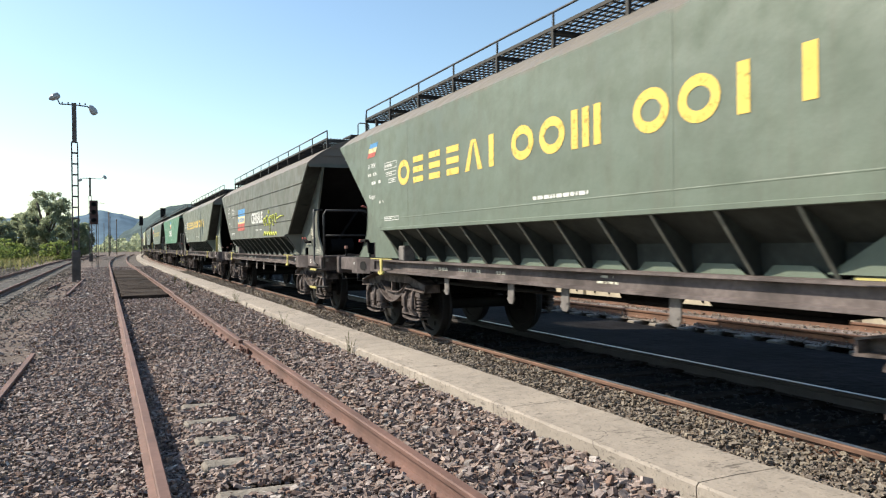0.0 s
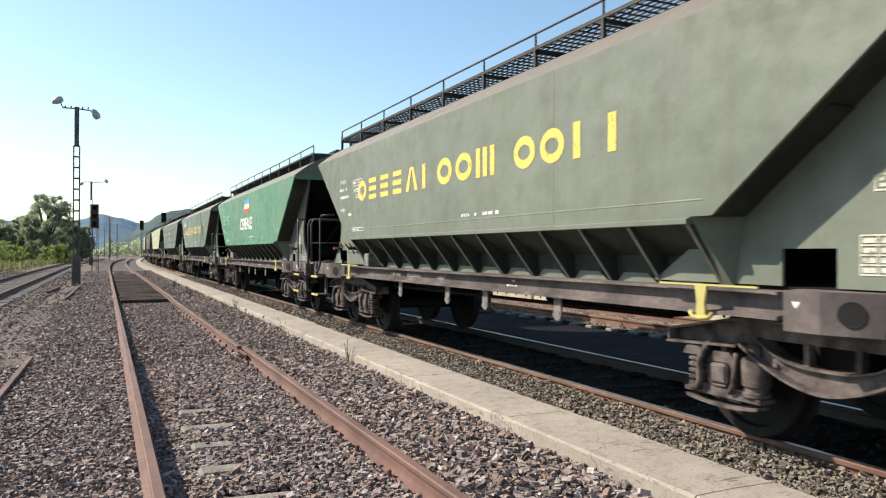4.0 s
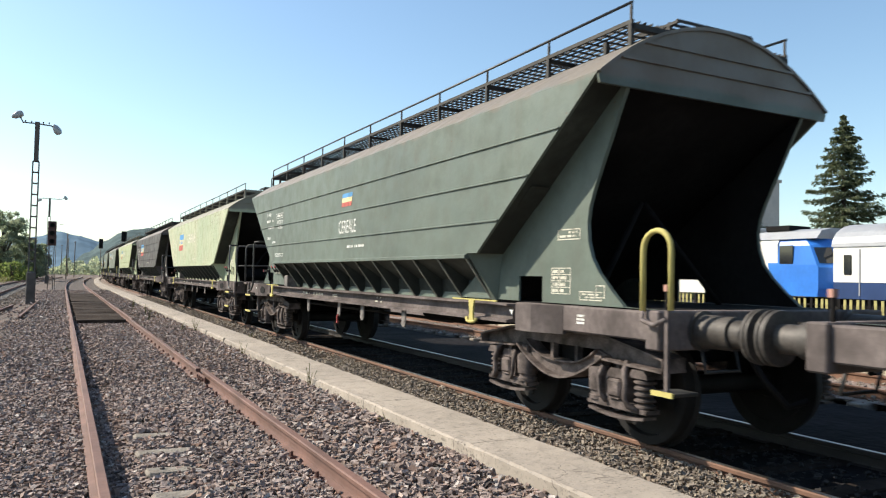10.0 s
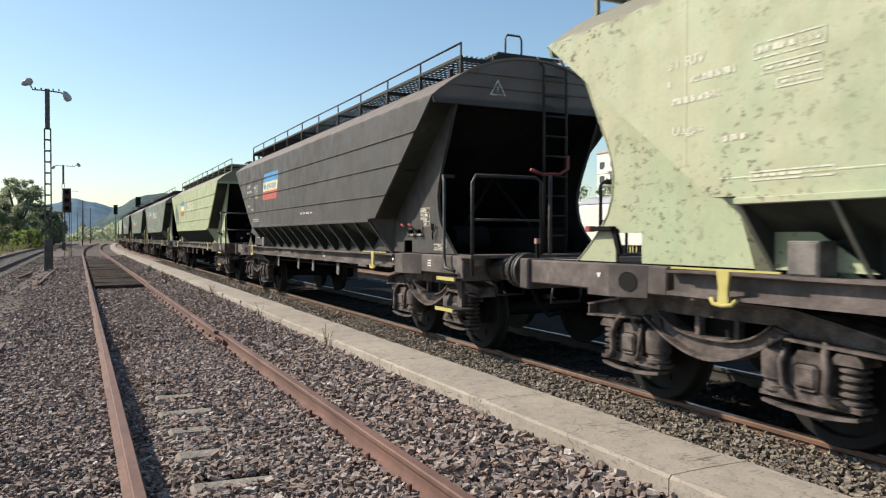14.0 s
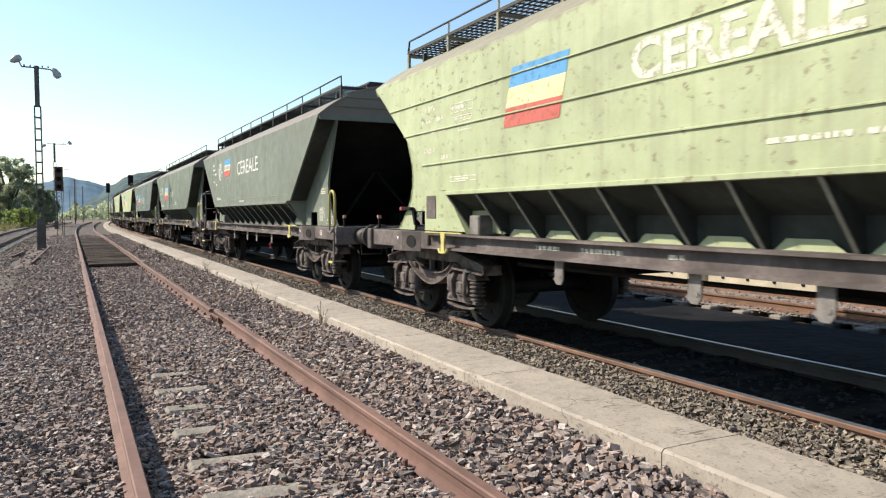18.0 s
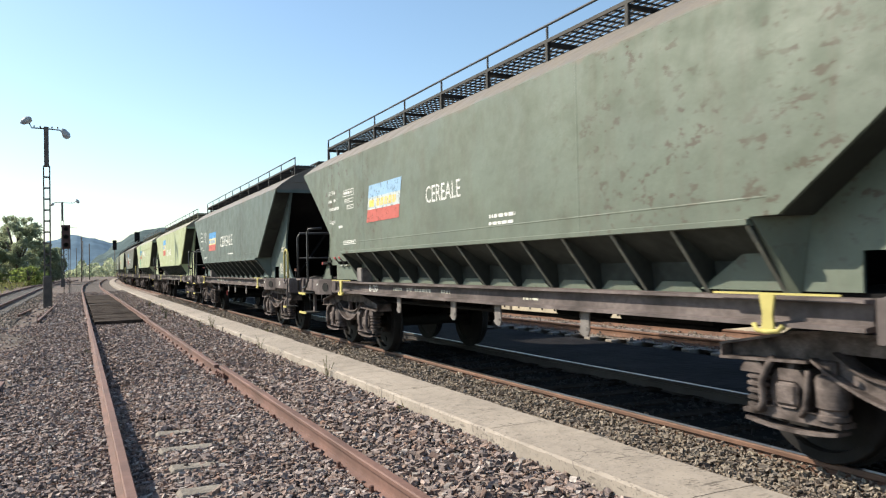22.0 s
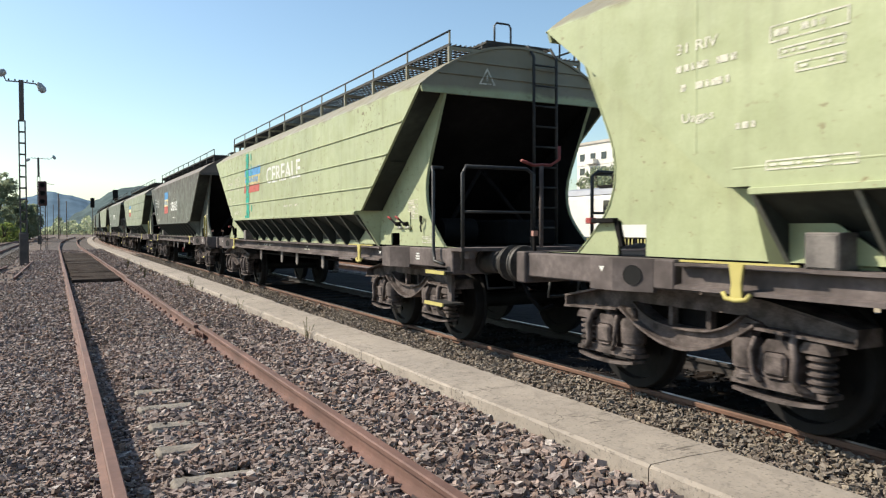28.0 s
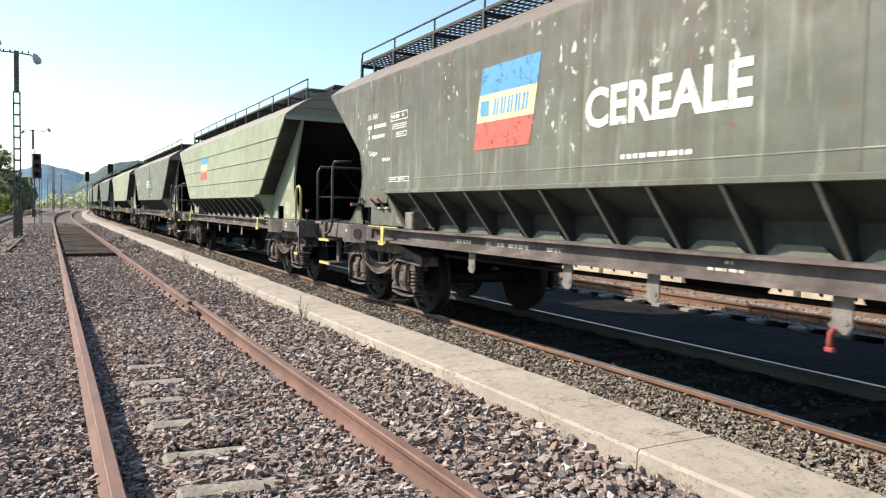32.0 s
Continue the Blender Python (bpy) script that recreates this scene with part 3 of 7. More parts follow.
# timber crossing deck
deck = thing("level_crossing_deck", "dark worn timber deck laid between rusty rails", "crossing deck", kind="structure")
rnd = random.Random(31)
deck_me = [bar_mesh(1.26, d, 0.11, 0.012, "plank", PLANK) for d in (0.26, 0.29, 0.33, 0.52)]
y = 22.7
while y < 48:
    if 27.3 < y < 27.9 or 35.8 < y < 36.3:
        y += 0.3
        continue
    i = rnd.choice((0, 1, 2)) if y < 34 else 3
    d = (0.26, 0.29, 0.33, 0.52)[i]
    part("plank", deck_me[i], None, deck).matrix_local = pose(1.03 + rnd.uniform(-0.02, 0.02), y + d / 2, 0.105 + rnd.uniform(-0.012, 0.008), rnd.uniform(-0.8, 0.8), rnd.uniform(-0.6, 0.6), rnd.uniform(-0.8, 0.8))
    y += d + rnd.uniform(0.008, 0.03)

# concrete duct beside the train's track
duct = thing("cable_duct", "pale dusty concrete duct slabs with open joints", "concrete duct", kind="structure")
rnd = random.Random(5)
for k in range(-2, 48):
    y0 = 0.97 + 2.06 * min(k, 20) + 4.12 * max(0, k - 20)
    y1 = y0 + (2.06 if k < 20 else 4.12)
    far = y0 > 13.2
    w0, w1, top = (2.88, 3.50, 0.185) if not far else (2.96, 3.58, 0.165)
    bm = bm_new()
    # worn slab: a grid of its top and two sides with broken edges
    ys = steps(y0 + 0.005, y1 - 0.004, 0.12 if k < 20 else 0.6)
    rows = []
    for y in ys:
        e0, e1 = rnd.uniform(0, 0.014), rnd.uniform(0, 0.02)
        if rnd.random() < 0.12:
            e0 += rnd.uniform(0.01, 0.035)
        sec = [(w0 + e0 * 0.3, -0.06), (w0 + e0 * 0.4, top - 0.012 - e0), (w0 + 0.012 + e0, top - 0.003)]
        sec += [(w0 + (w1 - w0) * u, top + 0.006 * noise.noise(Vector((u * 4, y * 2.5, 3)))) for u in (0.25, 0.5, 0.75)]
        sec += [(w1 - 0.012 - e1, top - 0.004), (w1 - e1 * 0.4, top - 0.014 - e1), (w1, -0.06)]
        rows.append([bm.verts.new((p, y, q)) for p, q in sec])
    for r0, r1 in zip(rows, rows[1:]):
        for i in range(8):
            bm.faces.new((r0[i], r0[i + 1], r1[i + 1], r1[i]))
    bm.faces.new(rows[0])
    bm.faces.new(rows[-1][::-1])
    bmesh.ops.recalc_face_normals(bm, faces=bm.faces[:])
    o = part("slab", bm, CONCRETE, duct)
    o.matrix_local = pose(bend((y0 + y1) / 2)[0], 0, 0)

# loose rails lying in the dirt
for x0, y0, x1, y1 in ((-1.02, 5.0, -0.92, 11.5), (-1.11, 25.6, -0.92, 38.9), (-1.9, 30.0, -1.7, 34.0)):
    bm = rail_mesh(0, 0, math.hypot(x1 - x0, y1 - y0), 0.12)
    solo("loose_rail", bm, RAIL, "short rusty rail lying in the dirt", "rail", "loose rails", m=pose(x0, y0, -0.07, 0, 0, -math.degrees(math.atan2(x1 - x0, y1 - y0))))


# ---------------------------------------------------------------- loose stone
CUBE_V = np.array(list(itertools.product((-1, 1), (-1, 1), (-1, 1)))) * 0.62
CUBE_F = np.array([(0, 1, 3), (0, 3, 2), (4, 6, 7), (4, 7, 5), (0, 4, 5), (0, 5, 1), (2, 3, 7), (2, 7, 6), (0, 2, 6), (0, 6, 4), (1, 5, 7), (1, 7, 3)])


def stones(name, label, n, xr, yr, zr, size, material, seed, keep=None, rise=None):
    rng = np.random.default_rng(seed)
    x, y = rng.uniform(*xr, n), rng.uniform(*yr, n)
    if keep is not None:
        ok = keep(x, y, rng)
        x, y = x[ok], y[ok]
    n = len(x)
    s = size[0] + (size[1] - size[0]) * rng.random(n) ** 2.2
    z = rng.uniform(*zr, n)
    if rise:
        z = z + rise(x)
    x = x + np.maximum(0, y - CURVE_FROM) ** 2 / (2 * CURVE_R)
    # each shard lies more or less flat: a small tip about a level axis, then any turn
    th, tip, az = rng.uniform(0, math.tau, n), rng.normal(0, 0.50, n), rng.uniform(0, math.tau, n)
    shape = CUBE_V[None] * (1 + rng.uniform(-0.42, 0.30, (n, 8, 3))) * np.stack([rng.uniform(1.0, 1.6, n), rng.uniform(0.6, 1.0, n), rng.uniform(0.32, 0.72, n)], 1)[:, None, :]
    ct, st = np.cos(th)[:, None], np.sin(th)[:, None]
    px, py, pz = shape[:, :, 0] * ct - shape[:, :, 1] * st, shape[:, :, 0] * st + shape[:, :, 1] * ct, shape[:, :, 2]
    ca, sa, cp, sp = np.cos(az)[:, None], np.sin(az)[:, None], np.cos(tip)[:, None], np.sin(tip)[:, None]
    along, across = px * ca + py * sa, -px * sa + py * ca
    along, pz = along * cp - pz * sp, along * sp + pz * cp
    v = np.stack([along * ca - across * sa, along * sa + across * ca, pz], 2) * (s / 2)[:, None, None] + np.stack([x, y, z], 1)[:, None, :]
    f = (CUBE_F[None] + 8 * np.arange(n)[:, None, None]).reshape(-1, 3)
    ob = new(name, raw(name, v.reshape(-1, 3), f, material))
    return tagged(ob, label, "gravel", kind="stuff")


def off_sleepers(x, y, rng):
    """A few sleepers near the camera lie bare for part of their length."""
    k = np.abs(((y - 1.9) / 0.66 + 0.5) % 1.0 - 0.5) * 0.66
    on = (k < 0.105) & (x > 0.60) & (x < 0.98 + 0.14 * np.sin(y * 7)) & (y < 8.0)
    return (~on) | (rng.random(len(x)) < 0.06)


def earthy(x, y, rng):
    """Stone thins out into bare earth away from the rail."""
    p = np.clip(1.25 + (x + 0.55 + 0.25 * np.sin(y * 0.9) + 0.15 * np.sin(y * 2.3 + x * 3)) * 1.6, 0.10, 1)
    return (rng.random(len(x)) < p) & (np.abs(x - 0.275) > 0.06) & (np.abs(x - 1.785) > 0.06)


def to_rail(x):
    return np.clip((x - 4.05) / 0.25, 0, 1) * 0.03


def to_duct(x):
    return np.clip((x - 2.35) / 0.5, 0, 1) * 0.07


stones("gravel", "grey broken ballast stone between rusty rails", 23000, (0.33, 1.73), (2.2, 10.5), (-0.02, 0.018), (0.028, 0.075), STONE, 1, off_sleepers, lambda x: -0.05 * np.clip((0.66 - x) / 0.14, 0, 1))
stones("gravel", "coarse grey ballast stone beside a rusty rail", 15000, (1.86, 2.9), (1.6, 10.5), (-0.035, 0.02), (0.03, 0.09), STONE, 2, None, to_duct)
stones("gravel", "small grey ballast stone outside the rusty rail", 26000, (-1.9, 0.22), (3.0, 11.0), (-0.025, 0.012), (0.022, 0.065), STONE, 3, earthy)
stones("gravel", "brown dusty ballast stone beside the train's rail", 16000, (3.5, 4.36), (1.4, 12.0), (0.02, 0.075), (0.022, 0.062), STONE_W, 4, None, to_rail)
stones("gravel", "grey ballast stone along the track", 37000, (-1.9, 2.95), (10.5, 24.0), (-0.025, 0.018), (0.03, 0.08), STONE, 5, earthy, to_duct)
stones("gravel", "grey ballast stone far along the track", 16000, (-1.9, 2.95), (24.0, 60.0), (-0.025, 0.02), (0.05, 0.12), STONE, 6, lambda x, y, r: earthy(x, y, r) & ((x < 0.35) | (x > 1.72) | (y > 48)), to_duct)
stones("gravel", "brown ballast stone along the train's rail", 14000, (3.55, 4.34), (12.0, 45.0), (0.02, 0.075), (0.035, 0.075), STONE_W, 7, None, to_rail)
stones("gravel", "scattered stone in the brown earth of a siding", 15000, (-7.5, -1.7), (11.0, 62.0), (-0.05, -0.01), (0.04, 0.11), STONE_W, 10)
# the shade below the wagons is in this stone's colour
stones("gravel", "stone between the train's rails, darkened for the train's shadow", 2600, (4.5, 5.8), (1.5, 14.0), (0.0, 0.055), (0.03, 0.07), simple("train_shaded_stone", (0.022, 0.02, 0.019), 0.9), 8)
stones("gravel", "sunlit brown stone behind the train", 5000, (9.0, 12.3), (0, 22.0), (0.0, 0.05), (0.03, 0.08), STONE_W, 9)


# ---------------------------------------------------------------- grain hopper wagon
# Wagon space: origin between the rails at mid wagon, y along the train, the near end at -y.
TRAIN_X = 5.12
HALF_W, HALF_L, EAVE, HIP = 1.40, 6.0, 3.01, 1.575
SLOPE = 0.681
PAINTED = ("side_sheet", "roof", "gable", "side_plate", "stiffener", "plate_flange", "lip", "gable_rib", "handrail_post", "end_rib", "valve_plate", "rib_foot")


BRACKET = simple("dusty_light_steel", (0.15, 0.135, 0.125), 0.75, 0, 7, 0.35)
PINK = flat("faded_pink_plate", (0.45, 0.25, 0.20))
# near-black that puts the shade inside the wagon ends into the colour
END_SHADE = simple("shade_black_end_paint", (0.014, 0.013, 0.013), 0.9, 0, 1.5, 0.35, spec=0.08)


def roof_z(x):
    u = min(1.0, abs(x) / HALF_W)
    return EAVE + 0.56 * (1 - u ** 2.1)


def curve_edge():
    """The hollow outer edge of an end plate, as distance in from the eaves' end and height."""
    pts = [(0.0, 2.95), (0.11, 2.74), (0.21, 2.53), (0.32, 2.32), (0.41, 2.14), (0.475, 1.98), (0.50, 1.84), (0.485, 1.68), (0.43, 1.53), (0.33, 1.40), (0.18, 1.26), (0.02, 1.13)]
    return [(-HALF_L + a, z) for a, z in pts]


def letters(text, size_y, size_z, y0, z0, bold=0.012, x=-HALF_W - 0.004):
    """A painted word on the sheet that faces -x: it starts at y0, reads towards -y and stands on z0."""
    cu = bpy.data.curves.new("word", "FONT")
    cu.body, cu.size, cu.offset, cu.resolution_u = text, 1.0, bold, 3
    ob = bpy.data.objects.new("word", cu)
    scene.collection.objects.link(ob)
    me = bpy.data.meshes.new_from_object(ob.evaluated_get(bpy.context.evaluated_depsgraph_get()))
    bpy.data.objects.remove(ob)
    n = len(me.vertices)
    co = np.empty(n * 3)
    me.vertices.foreach_get("co", co)
    co = co.reshape(n, 3)
    lo, hi = co.min(0), co.max(0)
    u = (co[:, 0] - lo[0]) / (hi[0] - lo[0]) * size_y
    v = (co[:, 1] - lo[1]) / (hi[1] - lo[1]) * size_z
    out = np.stack([np.full(n, x), y0 - u, z0 + v], 1)
    me.vertices.foreach_set("co", out.ravel())
    me.update()
    me.materials.clear()
    return me


def quad(bm, y0, y1, z0, z1, x=-HALF_W - 0.004, lean=0.0):
    """A flat painted patch on the side, y0 the farther edge; lean shifts the top along y."""
    bm.faces.new([bm.verts.new(p) for p in ((x, y0, z0), (x, y1, z0), (x, y1 + lean, z1), (x, y0 + lean, z1))])


def frame_marks(bm, y0, y1, z0, z1, t=0.012, x=-HALF_W - 0.004):
    quad(bm, y0, y1, z0, z0 + t, x)
    quad(bm, y0, y1, z1 - t, z1, x)
    quad(bm, y0, y0 - t, z0, z1, x)
    quad(bm, y1 + t, y1, z0, z1, x)


def data_marks(bm, rnd, y0, y1, z0, z1, rows, x=-HALF_W - 0.004):
    """Rows of small stencilled data, too small to read: plain bars."""
    h = (z1 - z0) / rows
    for r in range(rows):
        y = y0
        end = y1 + rnd.uniform(0, 0.35) * (y0 - y1)
        while y > end:
            w = rnd.choice((0.03, 0.045, 0.06, 0.09))
            if rnd.random() < 0.82:
                quad(bm, y, max(y - w, end), z0 + r * h + h * 0.25, z0 + r * h + h * 0.82, x)
            y -= w + 0.02


def hopper_body(w):
    """The painted hopper: side sheets, roof, gables, sloping sheets and ribs."""
    for s in (-1, 1):
        bm = bm_new()
        prism(bm, [(-HALF_L, EAVE), (HALF_L, EAVE), (4.13, 1.595), (3.92, 1.595), (3.92, HIP - 0.035), (-3.92, HIP - 0.035), (-3.92, 1.595), (-4.13, 1.595)], "x", s * (HALF_W - 0.03), s * HALF_W)
        part("side_sheet", bm, PAINT["olive"], w)
        for e in (-1, 1):
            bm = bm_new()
            # the shade under the end sheet is in this part's colour
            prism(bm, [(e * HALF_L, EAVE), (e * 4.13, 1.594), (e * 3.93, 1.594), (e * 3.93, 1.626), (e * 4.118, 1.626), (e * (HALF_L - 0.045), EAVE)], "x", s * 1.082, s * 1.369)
            part("sheet_edge", bm, POCKET_SHADE, w, "underside of the sloping end sheet, coloured dark for shade")
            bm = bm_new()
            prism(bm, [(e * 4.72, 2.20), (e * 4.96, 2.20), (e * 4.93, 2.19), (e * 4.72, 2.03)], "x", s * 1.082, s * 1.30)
            part("gusset", bm, POCKET_SHADE, w)
        bm = bm_new()
        box(bm, min(s * (HALF_W - 0.05), s * (HALF_W + 0.025)), max(s * (HALF_W - 0.05), s * (HALF_W + 0.025)), -3.92, 3.92, HIP - 0.034, HIP + 0.008, 0.004)
        part("lip", bm, PAINT["olive"], w)
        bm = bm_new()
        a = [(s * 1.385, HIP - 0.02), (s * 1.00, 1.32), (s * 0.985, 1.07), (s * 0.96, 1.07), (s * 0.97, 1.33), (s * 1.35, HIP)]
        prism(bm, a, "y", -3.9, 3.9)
        part("slope_sheet", bm, POCKET_SHADE, w, "recessed hopper wall, coloured dark for shade")
        for e in (-1, 1):
            # the end pocket closes with a wide slanting plate
            bm = bm_new()
            q = [(s * 1.396, e * 3.925, 1.60), (s * 1.062, e * 3.92, 1.098), (s * 1.084, e * 4.03, 1.10), (s * 1.084, e * 4.12, 1.62)]
            lo, hi = [bm.verts.new(p) for p in q], [bm.verts.new((p[0] - s * 0.012, p[1] - e * 0.02, p[2])) for p in q]
            fs = [bm.faces.new(lo), bm.faces.new(hi[::-1])] + [bm.faces.new((lo[i], hi[i], hi[(i + 1) % 4], lo[(i + 1) % 4])) for i in range(4)]
            bmesh.ops.recalc_face_normals(bm, faces=fs)
            part("end_rib", bm, PAINT["olive"], w)
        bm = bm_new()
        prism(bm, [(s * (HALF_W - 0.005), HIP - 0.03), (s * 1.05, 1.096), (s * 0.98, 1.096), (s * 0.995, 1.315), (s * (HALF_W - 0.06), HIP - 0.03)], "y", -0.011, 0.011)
        rib_me = mesh_of("rib", bm, POCKET_SHADE)
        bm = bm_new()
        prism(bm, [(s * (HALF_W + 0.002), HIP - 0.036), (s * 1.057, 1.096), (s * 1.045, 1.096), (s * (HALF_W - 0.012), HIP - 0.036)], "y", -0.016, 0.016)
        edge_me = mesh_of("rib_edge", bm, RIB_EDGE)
        # added body-coloured plates stand in for sun patches low on the wall
        bm = bm_new()
        prism(bm, [(-0.24, 1.096), (0.26, 1.096), (0.17, 1.172), (-0.13, 1.172)], "x", s * 1.032, s * 1.022)
        sun_patch_me = mesh_of("rib_foot", bm, PAINT["olive"])
        for i in range(13):
            y = -3.9 + i * 0.65
            part("rib", rib_me, None, w).matrix_local = pose(0, y, 0)
            if s < 0:
                part("rib_edge", edge_me, None, w).matrix_local = pose(0, y, 0)
            if i < 12 and s < 0:
                part("rib_foot", sun_patch_me, None, w).matrix_local = pose(0, y + 0.325, 0)
    bm = bm_new()
    xs = [HALF_W * math.sin(a) for a in steps(-math.pi / 2, math.pi / 2, math.pi / 18)]
    top = [(x, roof_z(x)) for x in xs]
    prism(bm, top + [(x, z - 0.03) for x, z in reversed(top[1:-1])], "y", -HALF_L - 0.02, HALF_L + 0.02)
    part("roof", bm, PAINT["olive"], w, "dusty curved roof sheet")
    for e in (-1, 1):
        bm = bm_new()
        prism(bm, [(x * 0.995, z - 0.02) for x, z in top] + [(1.37, 2.92), (-1.37, 2.92)], "y", e * (HALF_L - 0.03), e * (HALF_L - 0.0))
        part("gable", bm, PAINT["olive"], w)
        bm = bm_new()
        for z in (3.16, 3.32):
            u = (1 - (z - EAVE) / 0.56) ** (1 / 2.1) * HALF_W - 0.05
            box(bm, -u, u, e * HALF_L - 0.02, e * HALF_L + 0.02, z - 0.012, z + 0.012)
        part("gable_rib", bm, PAINT["olive"], w)
        # this sheet is coloured black for the shade below the gable
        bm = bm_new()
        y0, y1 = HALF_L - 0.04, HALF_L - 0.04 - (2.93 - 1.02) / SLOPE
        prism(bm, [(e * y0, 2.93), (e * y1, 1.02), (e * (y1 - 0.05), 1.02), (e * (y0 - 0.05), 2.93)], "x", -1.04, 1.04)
        part("hopper_end", bm, END_SHADE, w, "sloping end sheet coloured black for its shaded recess")
    bm = bm_new()
    prism(bm, [(-0.38, 3.50), (-0.30, 3.62), (0.30, 3.62), (0.38, 3.50)], "y", -5.0, 5.0)
    part("roof_hatch", bm, GRATE, w, "long loading hatch cover")


def end_plates(w, m, h0=-4.83, h1=-4.43, hz=1.37):
    """Both hollow-edged plates of one end, its struts and floor."""
    edge = curve_edge()
    for s in (-1, 1):
        yh = -HALF_L + (2.95 - 1.12) / SLOPE
        hole = [(h0, 1.14), (h0, hz), (h1, hz), (h1, 1.14)]
        outline = edge + [(-6.45, 1.125), (h0, 1.125)] + hole + [(h1, 1.125)] + [(yh + 0.12, 1.125), (-4.05, 1.66), (-5.62, 2.95)]
        bm = bm_new()
        prism(bm, outline, "x", s * 1.06, s * 1.08)
        part("side_plate", bm, PAINT["olive"], w).matrix_local = m
        # a black sheet added behind the plate stands in for the shade inside
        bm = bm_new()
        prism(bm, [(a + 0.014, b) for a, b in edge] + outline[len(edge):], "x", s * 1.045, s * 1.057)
        part("plate_lining", bm, END_SHADE, w, "added black sheet for the plate's shaded inner face").matrix_local = m
        bm = bm_new()
        e2 = edge
        for (a0, b0), (a1, b1) in zip(e2, e2[1:]):
            bm.faces.new([bm.verts.new(p) for p in ((s * 1.088, a0, b0), (s * 1.088, a1, b1), (s * 1.05, a1, b1), (s * 1.05, a0, b0))])
            bm.faces.new([bm.verts.new(p) for p in ((s * 1.088, a0 + 0.012, b0), (s * 1.05, a0 + 0.012, b0), (s * 1.05, a1 + 0.012, b1), (s * 1.088, a1 + 0.012, b1))])
            bm.faces.new([bm.verts.new(p) for p in ((s * 1.088, a0, b0), (s * 1.088, a0 + 0.012, b0), (s * 1.088, a1 + 0.012, b1), (s * 1.088, a1, b1))])
        part("plate_flange", bm, PAINT["olive"], w).matrix_local = m
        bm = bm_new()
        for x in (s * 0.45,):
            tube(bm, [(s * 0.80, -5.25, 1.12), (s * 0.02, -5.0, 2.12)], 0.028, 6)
        part("strut", bm, END_SHADE, w).matrix_local = m
    bm = bm_new()
    box(bm, -1.05, 1.05, -6.45, -3.7, 1.06, 1.12)
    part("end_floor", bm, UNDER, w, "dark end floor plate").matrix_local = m


